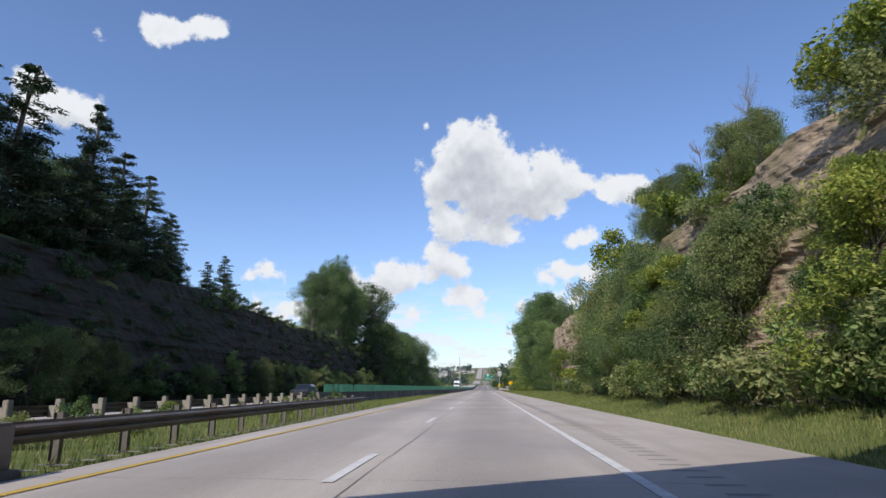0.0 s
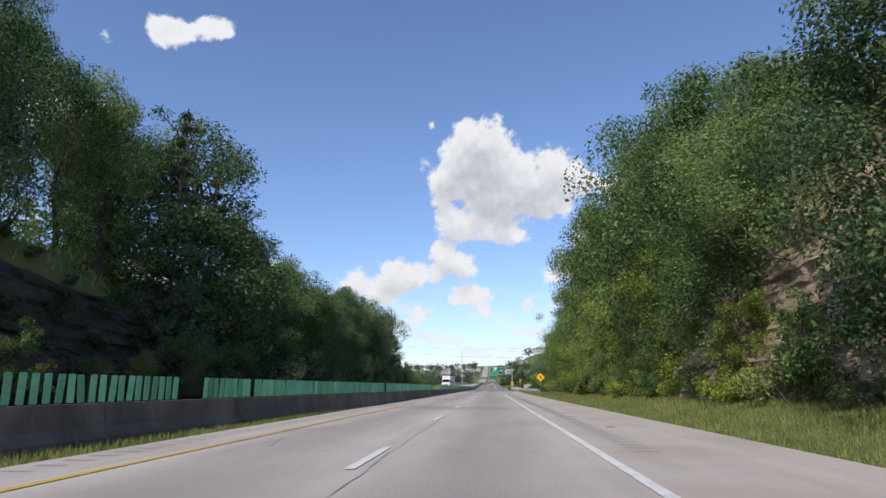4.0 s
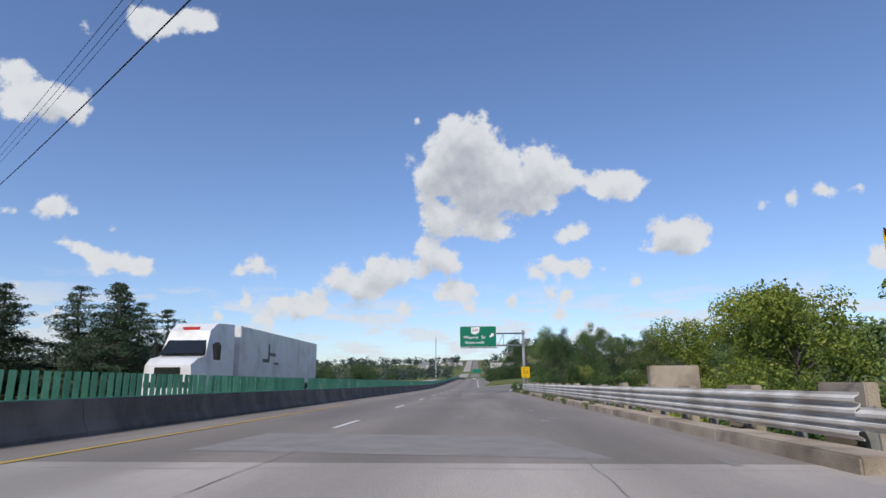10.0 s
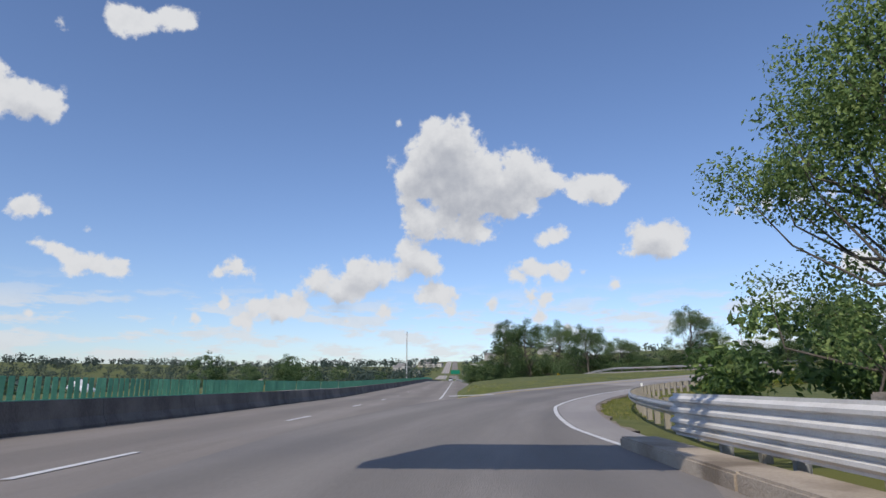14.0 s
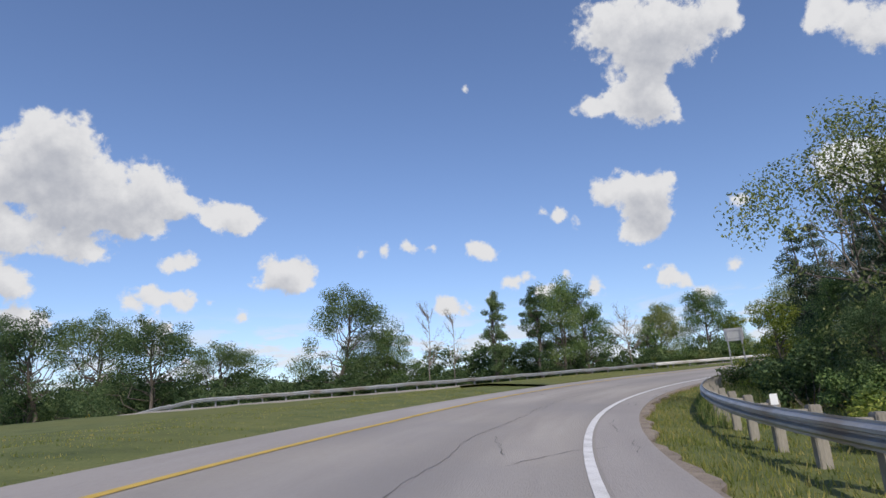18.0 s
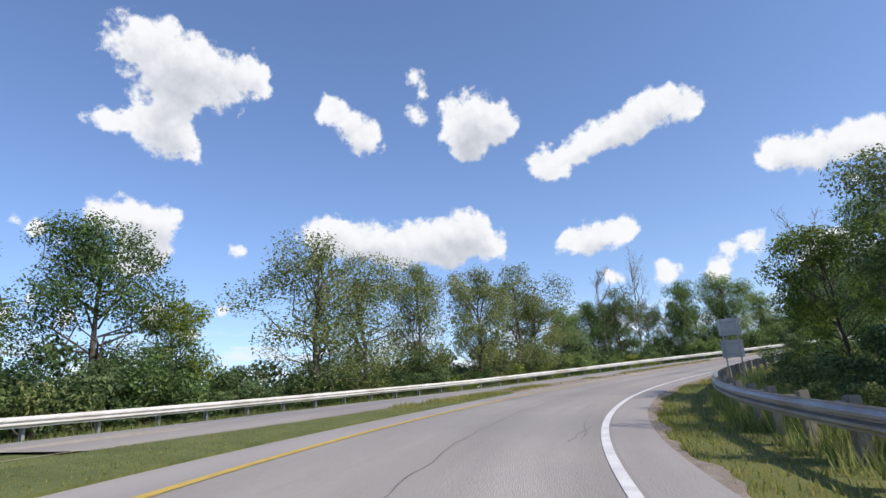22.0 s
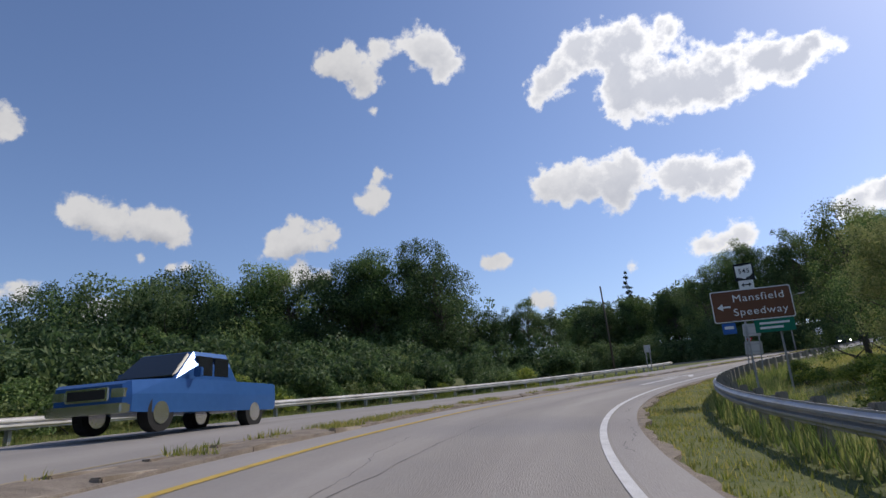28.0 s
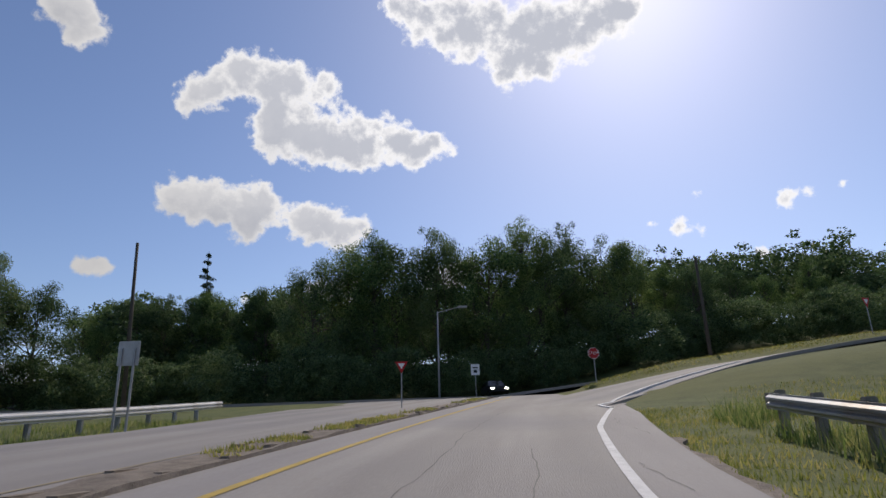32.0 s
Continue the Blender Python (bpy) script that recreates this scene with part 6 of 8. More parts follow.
def sign_back(s, d, label, plates, posts, foot=-0.4, turn=0.0, lean=0.0):
    """A sign seen from behind: bare aluminium plates on steel posts; it faces oncoming traffic of the other lane."""
    ob = empty("road_sign_back", ramp_pose(s, d, 0, turn) @ Matrix.Rotation(radians(lean), 4, "Y"), label, "road sign", "signs seen from behind")
    top = 0
    for w, h, zc, rnd in plates:
        board("plate", w, h, M_ALU, ob, 0, zc, 0, 0.012, rnd, "bare grey aluminium back")
        top = max(top, zc + h * 0.4)
        for dz in (-0.3, 0.3):
            boxpart("rib", (-w * 0.44, w * 0.44, -0.02, -0.001, zc + dz * h - 0.02, zc + dz * h + 0.02), M_STEEL, ob, bevel=0)
    post_legs(ob, posts, foot, top, -0.06)
    return ob


sign_back(99.0, 4.6, "grey back of a sign on two posts behind the rail", ((0.76, 0.55, 2.4, 0.04),), (-0.28, 0.28))
sign_back(151.5, 4.1, "two grey sign backs stacked on two posts", ((0.85, 0.7, 2.35, 0.04), (0.85, 0.72, 1.45, 0.04)), (-0.28, 0.28), lean=2)
sign_back(231.2, 4.8, "two grey sign backs stacked on leaning posts", ((0.8, 0.62, 2.35, 0.04), (0.8, 0.64, 1.45, 0.04)), (-0.3, 0.3), lean=4)

# brown destination sign with its shield
guide = empty("destination_sign", ramp_pose(218.4, 5.4, 0.1, 8), "brown destination sign with a route shield above it", "road sign")
board("border", 2.46, 1.06, M_SIGNW, guide, 0.2, 2.85, 0.0, 0.015, 0.06, "white edge border")
bf = board("face", 2.40, 1.0, M_SIGNB, guide, 0.2, 2.85, -0.008, 0.008, 0.06, "brown sheeting face")
lettering("Mansfield", 0.34, M_SIGNW, bf, 0.42, 3.08, -0.014, bold=0.0, stretch=1.1)
lettering("Speedway", 0.34, M_SIGNW, bf, 0.42, 2.62, -0.014, bold=0.0, stretch=1.1)
poly_plate("arrow", [(-0.88, 2.83), (-0.7, 2.95), (-0.7, 2.86), (-0.46, 2.86), (-0.46, 2.80), (-0.7, 2.80), (-0.7, 2.71)], M_SIGNW, bf, -0.014, 0.006)
state_shield(0.52, 0.16, 3.95, -0.01, guide, True)
ap = board("arrow_plate", 0.46, 0.3, M_SIGNW, guide, 0.16, 3.52, 0.0, 0.01, 0.02, "white plate with a black two-way arrow")
poly_plate("arrow", [(0.0, 3.52), (0.08, 3.59), (0.08, 3.54), (0.24, 3.54), (0.24, 3.59), (0.32, 3.52), (0.24, 3.45), (0.24, 3.50), (0.08, 3.50), (0.08, 3.45)], M_BLACK, ap, -0.008, 0.006)
bl = board("service_plate", 0.42, 0.36, M_BLUE, guide, -0.62, 2.12, 0.0, 0.01, 0.02, "small blue service plate")
boxpart("bar", (-0.76, -0.48, -0.008, -0.002, 2.1, 2.2), M_SIGNW, bl, bevel=0)
gn = board("green_plate", 1.2, 0.42, M_SIGNG, guide, 0.75, 2.1, 0.0, 0.01, 0.02, "small green destination plate")
boxpart("bar", (0.3, 1.2, -0.008, -0.002, 2.15, 2.22), M_SIGNW, gn, bevel=0)
boxpart("bar", (0.3, 1.0, -0.008, -0.002, 2.0, 2.07), M_SIGNW, gn, bevel=0)
post_legs(guide, (-0.1, 0.9), -0.6, 3.4)
boxpart("post", (0.13, 0.19, 0.03, 0.06, 3.2, 4.2), M_STEEL, guide, bevel=0)


def gz(x, y):
    return float(ground_z(np.array([x]), np.array([y]))[0])


def small_sign(x, y, shape, material, label, turn, size=0.75, zc=2.1, words=None, face_material=None):
    ob = empty("traffic_sign", Matrix.Translation((x, y, gz(x, y))) @ Matrix.Rotation(radians(turn), 4, "Z"), label, "road sign")
    if shape == "yield":
        k = size / 2
        poly_plate("face", [(-k, zc + k * 0.8), (k, zc + k * 0.8), (0, zc - k)], M_SIGNR, ob, 0, 0.01, "red triangle pointing down")
        k *= 0.55
        poly_plate("centre", [(-k, zc + k * 0.95), (k, zc + k * 0.95), (0, zc - k * 0.6)], M_SIGNW, ob, -0.006, 0.005, "white centre")
    elif shape == "stop":
        k = size / 2
        poly_plate("border", [(k * math.cos(radians(22.5 + 45 * i)), zc + k * math.sin(radians(22.5 + 45 * i))) for i in range(8)], M_SIGNW, ob, 0, 0.01, "white edge")
        k *= 0.93
        f = poly_plate("face", [(k * math.cos(radians(22.5 + 45 * i)), zc + k * math.sin(radians(22.5 + 45 * i))) for i in range(8)], M_SIGNR, ob, -0.006, 0.006, "red octagon")
        lettering("STOP", size * 0.34, M_SIGNW, f, 0, zc, -0.012, bold=0.004)
    else:
        board("plate", size, size * 1.25, material, ob, 0, zc, 0, 0.01, 0.03)
        if words:
            boxpart("bar", (-size * 0.3, size * 0.3, -0.008, -0.002, zc + 0.1, zc + 0.2), M_BLACK, ob, bevel=0)
            boxpart("bar", (-size * 0.2, size * 0.2, -0.008, -0.002, zc - 0.25, zc - 0.02), M_BLACK, ob, bevel=0)
    post_legs(ob, (0,), -0.4, zc + 0.2)
    return ob


small_sign(136.7, 279.5, "yield", None, "yield sign at the end of the opposite ramp", 180, 0.62, 2.0)
small_sign(*junction_place(42, 7.2)[:2], "stop", None, "red stop sign at the crossroad", 172, 0.8, 2.1)
small_sign(131.5, 258.5, "plate", M_SIGNW, "white plate sign across the crossroad", 180, 0.7, 2.6, True)
small_sign(*junction_place(44, 27)[:2], "yield", None, "yield sign where the slip lane joins", 200, 0.8, 2.2)
panel_sign = empty("road_sign_back", Matrix.Translation((144.3, 290.3, gz(144.3, 290.3))) @ Matrix.Rotation(radians(175), 4, "Z"), "square grey sign back on two posts", "road sign", "signs seen from behind")
board("plate", 0.66, 0.72, M_ALU, panel_sign, 0, 2.35, 0, 0.012, 0.03)
post_legs(panel_sign, (-0.2, 0.2), -0.4, 2.5, -0.05)

# ---------------------------------------------------------------- poles and cables
def pole(x, y, h, z=None, arms=1, label="tall timber utility pole with a crossarm", lean=0.0):
    z = gz(x, y) if z is None else z
    ob = empty("utility_pole", Matrix.Translation((x, y, z)) @ Matrix.Rotation(radians(lean), 4, "Y"), label, "utility pole", "utility poles")
    part("pole", rod(bmesh.new(), (0, 0, -0.6), (0, 0, h), 0.17, 0.11, 12), M_WOODPOLE, ob, smooth=True)
    for k in range(arms):
        a = boxpart("crossarm", (-1.2, 1.2, -0.06, 0.06, h - 0.6 - k * 0.9, h - 0.48 - k * 0.9), M_WOODPOLE, ob)
        for q in (-1.05, -0.4, 0.4, 1.05):
            part("insulator", rod(bmesh.new(), (q, 0, h - 0.48 - k * 0.9), (q, 0, h - 0.3 - k * 0.9), 0.04, 0.025, 8), M_STEEL, a)
    return ob


pole(-34, 275, 14.2, -1.6)
pole(15.8, 229.0, 11.0, -1.2)
pole(158, 262, 13, None, 0, "dark timber pole beside the crossroad", 2)
pole(112, 259, 9.5, None, 0, "slim timber pole before the trees", 0)
lamp = empty("street_lamp", Matrix.Translation((134.5, 259, gz(134.5, 259))), "street lamp on a slim pole at the crossroad", "street lamp")
part("pole", rod(bmesh.new(), (0, 0, -0.4), (0, 0, 7.4), 0.09, 0.06, 10), M_STEEL, lamp, smooth=True)
part("arm", rod(bmesh.new(), (0, 0, 7.3), (-1.8, 0, 7.75), 0.035, 0.03, 8), M_STEEL, lamp)
part("lamp_head", box(bmesh.new(), -2.5, -1.7, -0.13, 0.13, 7.66, 7.84, 0.04), M_ALU, lamp)


def cable(a, b, sag, r, label):
    n = 40
    t = np.linspace(0, 1, n)
    p = np.array(a)[None] * (1 - t)[:, None] + np.array(b)[None] * t[:, None]
    p[:, 2] -= sag * 4 * t * (1 - t)
    ang = np.linspace(0, 2 * np.pi, 5, endpoint=False)
    way = (np.array(b) - np.array(a)) / np.linalg.norm(np.array(b) - np.array(a))
    side = np.cross(way, (0, 0, 1.0))
    side /= np.linalg.norm(side)
    ring = np.cos(ang)[:, None] * side * r + np.sin(ang)[:, None] * np.array([0, 0, r])
    i, j = np.arange(n - 1)[:, None] * 5 + np.arange(5), np.arange(n - 1)[:, None] * 5 + (np.arange(5) + 1) % 5
    me = mesh_np("overhead_cable", (p[:, None] + ring).reshape(-1, 3), np.stack([i, j, j + 5, i + 5], -1).reshape(-1, 4), M_CABLE, True)
    tagged(link_mesh("overhead_cable", me), label, "cable", "overhead cables")


cable((-34, 275, 11.9), (15.8, 229, 7.2), 0.8, 0.018, "black overhead cable across the motorway")
for k, dz in enumerate((0.0, 0.35, 0.8)):
    cable((-34.5 + 0.5 * k, 275, 13.4 + 0.3 * dz), (15.4 + 0.4 * k, 229, 8.5 + dz), 0.7, 0.008, "thin overhead power line across the motorway")

# ---------------------------------------------------------------- vehicles
def wheel(parent, x, y, r, w):
    ob = part("wheel", rod(bmesh.new(), (x - w / 2, y, r), (x + w / 2, y, r), r, seg=24), M_RUBBER, parent, "black tyre", smooth=False)
    part("rim", rod(bmesh.new(), (x - w / 2 - 0.012, y, r), (x + w / 2 + 0.012, y, r), r * 0.6, seg=18), M_CHROME, ob, "bright rim")
    return ob


def hull(bm, sections):
    """Skin through cross-sections (y, half width low, half width high, z0, z1), bevelled."""
    rings = []
    for y, wl, wh, z0, z1 in sections:
        rings.append([bm.verts.new(q) for q in ((-wl, y, z0), (wl, y, z0), (wl, y, z0 + (z1 - z0) * 0.55), (wh, y, z1), (-wh, y, z1), (-wl, y, z0 + (z1 - z0) * 0.55))])
    for a, b in zip(rings, rings[1:]):
        for i in range(6):
            bm.faces.new((a[i], a[(i + 1) % 6], b[(i + 1) % 6], b[i]))
    bm.faces.new(rings[0][::-1])
    bm.faces.new(rings[-1])
    bmesh.ops.recalc_face_normals(bm, faces=bm.faces)
    return bm


def pickup(m):
    ob = empty("pickup_truck", m, "blue pickup truck with a chrome grille on the ramp", "pickup truck")
    part("body", hull(bmesh.new(), ((-2.85, 0.86, 0.84, 0.55, 0.98), (-2.7, 0.97, 0.93, 0.42, 1.06), (-1.55, 0.98, 0.95, 0.4, 1.14), (-1.3, 0.98, 0.95, 0.4, 1.16), (2.7, 0.98, 0.95, 0.45, 1.16), (2.85, 0.95, 0.93, 0.55, 1.14))), M_BLUECAR, ob)
    part("cab", hull(bmesh.new(), ((-1.35, 0.88, 0.82, 1.1, 1.16), (-0.55, 0.88, 0.72, 1.1, 1.84), (0.75, 0.88, 0.72, 1.1, 1.86), (1.05, 0.88, 0.78, 1.1, 1.2))), M_BLUECAR, ob)
    part("windscreen", hull(bmesh.new(), ((-1.30, 0.80, 0.76, 1.19, 1.22), (-0.62, 0.80, 0.66, 1.19, 1.79))), M_GLASS, ob, "dark windscreen", m=Matrix.Translation((0, -0.05, 0.02)))
    for sx in (-1, 1):
        boxpart("side_window", (sx * 0.83 - 0.06, sx * 0.83 + 0.06, -0.55, 0.0, 1.26, 1.72), M_GLASS, ob)
        boxpart("side_window", (sx * 0.83 - 0.06, sx * 0.83 + 0.06, 0.08, 0.65, 1.26, 1.72), M_GLASS, ob)
        boxpart("headlight", (sx * 0.74 - 0.16, sx * 0.74 + 0.16, -2.86, -2.72, 0.72, 0.9), M_CHROME, ob, "clear headlight")
        boxpart("mirror", (sx * 1.08 - 0.1, sx * 1.08 + 0.1, -0.85, -0.73, 1.2, 1.42), M_BLUECAR, ob, bevel=0.02)
        for y0 in (-1.85, 1.75):
            wheel(ob, sx * 0.84, y0, 0.4, 0.27)
    boxpart("grille", (-0.55, 0.55, -2.9, -2.75, 0.66, 0.94), M_CHROME, ob, "chrome crosshair grille", 0.02)
    boxpart("grille_insert", (-0.48, 0.48, -2.905, -2.86, 0.7, 0.9), M_BLACK, ob)
    boxpart("bumper", (-0.95, 0.95, -2.98, -2.7, 0.4, 0.6), M_CHROME, ob, "chrome bumper", 0.03)
    boxpart("load_bed", (-0.8, 0.8, 1.15, 2.72, 1.158, 1.166), M_BLACK, ob, "dark load bed", 0)
    return ob


pickup(ramp_pose(209.0, -9.0, 0.012))


def semi(x, y):
    """An articulated lorry driving towards -y."""
    ob = empty("semi_truck", pose(x, y, 0), "white articulated truck with a long box trailer", "truck")
    part("cab", hull(bmesh.new(), ((0.0, 1.1, 1.05, 0.6, 1.9), (0.5, 1.2, 1.12, 0.5, 2.2), (1.3, 1.22, 1.1, 0.5, 2.35), (1.9, 1.22, 1.0, 0.5, 3.6), (2.6, 1.22, 1.05, 0.5, 4.0), (4.4, 1.22, 1.15, 0.6, 4.1))), M_TRUCKW, ob, "white cab with a tall roof fairing")
    part("windscreen", hull(bmesh.new(), ((1.2, 1.05, 1.0, 2.36, 2.45), (1.78, 1.05, 0.92, 2.36, 3.15))), M_GLASS, ob, "dark windscreen", m=Matrix.Translation((0, -0.06, 0.03)))
    for sx in (-1, 1):
        boxpart("side_window", (sx * 1.17 - 0.06, sx * 1.17 + 0.06, 1.95, 2.7, 2.2, 2.95), M_GLASS, ob)
        boxpart("mirror", (sx * 1.5 - 0.12, sx * 1.5 + 0.12, 1.5, 1.65, 2.2, 3.0), M_BLACK, ob, bevel=0.03)
        boxpart("headlight", (sx * 0.85 - 0.2, sx * 0.85 + 0.2, -0.03, 0.1, 0.9, 1.15), M_CHROME, ob)
        for y0 in (1.0, 4.6, 5.9, 17.2, 18.5):
            wheel(ob, sx * 1.0, y0, 0.5, 0.4)
    boxpart("grille", (-0.6, 0.6, -0.04, 0.06, 0.9, 1.8), M_CHROME, ob, bevel=0.02)
    boxpart("bumper", (-1.2, 1.2, -0.12, 0.2, 0.4, 0.8), M_TRUCKW, ob, bevel=0.05)
    poly_plate("badge", [(-0.45, 3.78), (0.45, 3.78), (0.3, 3.42), (-0.3, 3.42)], M_SIGNR, ob, 1.96, 0.01, "plain red roof badge")
    boxpart("chassis", (-0.5, 0.5, 0.8, 19.2, 0.7, 1.0), M_BLACK, ob)
    tr = boxpart("trailer", (-1.28, 1.28, 5.0, 20.6, 1.15, 4.1), M_TRUCKW, ob, "long white box trailer", 0.03)
    for k in range(12):
        boxpart("rib", (1.281, 1.292, 5.3 + 1.28 * k, 5.34 + 1.28 * k, 1.2, 4.05), M_TRUCKW, tr, bevel=0)
    for a0, b0, c0, d0 in ((8.5, 9.6, 2.3, 2.5), (9.4, 9.7, 2.4, 3.4), (9.6, 10.8, 2.7, 2.9), (10.5, 11.4, 2.2, 2.35)):
        boxpart("mark", (1.294, 1.298, a0, b0, c0, d0), M_GREYCAR, tr, "plain dark graphic", 0)
    return ob


semi(-12.4, 264)


def car(m, material, label, lit=False):
    ob = empty("car", m, label, "car", "distant cars")
    part("body", hull(bmesh.new(), ((-2.2, 0.75, 0.7, 0.4, 0.7), (-2.0, 0.88, 0.84, 0.3, 0.82), (-0.9, 0.9, 0.86, 0.28, 0.95), (1.6, 0.9, 0.86, 0.28, 0.98), (2.2, 0.85, 0.8, 0.35, 0.9))), material, ob)
    part("cabin", hull(bmesh.new(), ((-1.0, 0.82, 0.78, 0.9, 0.96), (-0.3, 0.82, 0.62, 0.9, 1.45), (1.1, 0.82, 0.62, 0.9, 1.45), (1.8, 0.82, 0.76, 0.9, 0.98))), M_GLASS, ob, "dark glazed cabin")
    boxpart("roof", (-0.6, 0.6, -0.3, 1.1, 1.44, 1.47), material, ob, bevel=0.01)
    for sx in (-1, 1):
        boxpart("headlight", (sx * 0.62 - 0.14, sx * 0.62 + 0.14, -2.2, -2.1, 0.58, 0.72), M_LIGHT if lit else M_CHROME, ob, "lit headlight" if lit else "")
        boxpart("tail_light", (sx * 0.66 - 0.13, sx * 0.66 + 0.13, 2.12, 2.22, 0.68, 0.82), M_SIGNR, ob)
        for y0 in (-1.35, 1.35):
            wheel(ob, sx * 0.8, y0, 0.31, 0.2)
    return ob


car(pose(-18.5, 62, 0), M_GREYCAR, "dark grey car on the opposite carriageway")
car(pose(0.3, 600, float(road_z(600)) + 0.02), M_TRUCKW, "white car far ahead on the motorway")
car(pose(0.2, 640, float(road_z(640)) + 0.02, 0, 0, 0), M_GREYCAR, "dark car far ahead on the motorway")
junction_car = car(Matrix.Translation((129.3, 252, gz(129.3, 252) + 0.2)) @ Matrix.Rotation(radians(187), 4, "Z"), M_BLACK, "dark car with lit headlamps waiting at the crossroad", True)
# right side of the motorway: bushes before the rock, woods after it
def row(kinds, x0, x1, y0, y1, step, h0, h1, group, wide=1.0):
    y = y0
    while y < y1:
        plant(kinds[rng.integers(len(kinds))], rng.uniform(x0, x1), y + rng.uniform(-0.4, 0.4) * step, rng.uniform(h0, h1), wide * rng.uniform(0.9, 1.15), group=group)
        y += step


row(["oak", "olive", "lime", "oak", "dark"], 9.4, 10.8, 17, 54, 3.6, 4, 7.5, "bushes under the rock face")
row(["bush", "bush_o", "bush_o", "bush_d"], 8.7, 9.9, 14, 60, 2.2, 1.6, 3.0, "bushes under the rock face")
row(["olive", "lime", "bush_y", "olive"], 13.2, 16.5, 14, 60, 4.0, 3, 6, "scrub on top of the rock")
row(["oak", "dark", "oak_b"], 17, 26, 3, 58, 6, 5, 8, "scrub on top of the rock")
for k, (y, h) in enumerate(((14, 7), (24, 6), (33, 7))):
    plant("bare_b" if k % 2 else "bare", 16.8 + 0.4 * k, y + 22, h, 0.8, group="scrub on top of the rock")
for k in range(74):
    y, u = rng.uniform(4, 60), rng.uniform(0.12, 1.0)
    if 40 < y < 60 and 0.45 < u < 0.85:
        continue
    plant(("bush", "bush_o", "bush_y", "bush_d", "lime", "bush_o")[k % 6], 9.6 + 3.5 * u ** 1.15, y, rng.uniform(1.6, 3.2), rng.uniform(0.9, 1.3), u * 11.2 - 0.6, "scrub clinging to the rock")
row(["bush", "bush_o", "bush_d", "bush_d"], 9.2, 9.9, 61, 114, 2.6, 0.9, 1.7, "bushes under the rock face")
for k in range(11):
    plant_top(("oak", "lime", "dark", "olive", "airy")[k % 5], rng.uniform(9.8, 11.0), 36 + 1.7 * k, rng.uniform(7.5, 11) if k < 8 else rng.uniform(8, 11.5), 0.75, "trees in front of the rock")
plant("bare_b", 10.6, 53, 10, 0.8, group="trees in front of the rock")
for x, y, h, k in ((9.5, 84.0, 5.2, "oak"), (10.2, 80, 5.4, "lime"), (10.4, 101, 8, "oak"), (10.6, 106, 10, "tall"), (10.3, 111, 11, "dark")):
    plant(k, x, y, h, group="bushes under the rock face")
def tops(kinds, x0, x1, y0, y1, step, line_y, line_top, group, wide=1.0, spread=1.2):
    """A row of trees whose tips follow a skyline."""
    y = y0
    while y < y1:
        yy = y + rng.uniform(-0.3, 0.3) * step
        plant_top(kinds[rng.integers(len(kinds))], rng.uniform(x0, x1), yy, float(np.interp(yy, line_y, line_top)) + rng.normal(0, spread), wide * rng.uniform(0.85, 1.1), group)
        y += step


tops(["oak", "tall", "dark", "oak_b", "tall"], 13.8, 17.2, 114, 214, 5.0, [112, 130, 145, 170, 190, 214], [13, 20, 25, 25, 20, 16], "woods beside the motorway", 0.85)
row(["lime", "oak", "lime", "oak"], 11.0, 12.4, 120, 206, 4.6, 6, 11, "woods beside the motorway")
row(["lime", "young", "oak", "lime"], 10.3, 11.4, 118, 206, 4.6, 3, 6, "woods beside the motorway")
row(["bush", "bush_y", "bush_o", "bush"], 9.4, 10.4, 116, 206, 3.0, 1.4, 2.6, "woods beside the motorway")
thicket("back_wood", [("far_b" if rng.random() < 0.5 else "far", rng.uniform(19, 30), y, rng.uniform(12, 17), 1.0) for y in np.arange(140, 216, 4.0)], "deeper wood behind the roadside trees", M_LEAF)
for k, y in enumerate((124, 131, 139)):
    plant("bare", 10.6 + 0.3 * k, y, 5 + k, 0.9, group="woods beside the motorway")
plant("oak", 14.6, 235.5, 15.2, 0.72)
plant("dark", 15.4, 236.8, 14.4, 0.72)
plant("dark", 16.5, 238.5, 11, 0.8)
plant("dark_b", 16.4, 221, 20, 0.9)
plant("dark", 17.5, 216, 18, 0.9)
plant("silver", 14.8, 225, 9.5, 1.05)
plant("oak", 17.5, 230.5, 13, 1.0)
plant("silver", 18.0, 241, 9.5, 1.0)
plant("silver", 11.8, 214, 9, 1.0)
# left side
tops(["spruce"], -34, -30.0, 20, 72, 4.2, [20, 37, 47, 55, 67, 82], [25, 24.5, 23, 21, 17, 15], "conifers on the far bank", 1.75, 0.8)
row(["dark", "spruce"], -42, -36, 10, 62, 6.0, 9, 13, "conifers on the far bank", 1.2)
row(["dark", "olive", "young", "dark"], -25.2, -23.8, 14, 142, 4.4, 3, 5.0, "scrub at the foot of the far bank")
thicket("far_bank_scrub", [("scrub_far", -25.0 - 3.4 * (k * 0.382 % 1.0) ** 0.8, y, rng.uniform(1.6, 3.0) - 0.9 * (k * 0.382 % 1.0), 1.15) for k, y in enumerate(np.arange(10, 150, 0.62))], "dark scrub along the foot and brow of the far bank", M_LEAFD)
SKY_Y, SKY_TOP = [108, 118, 132, 153, 160, 176, 193, 212, 226, 233, 240, 250, 260], [19, 26, 28.5, 26, 21, 19, 16, 19.7, 20, 22, 16.5, 17, 13]
tops(["dark_b", "oak_b", "dark", "oak_b"], -37, -31, 112, 150, 4.4, SKY_Y, SKY_TOP, "woods across the motorway", 0.8)
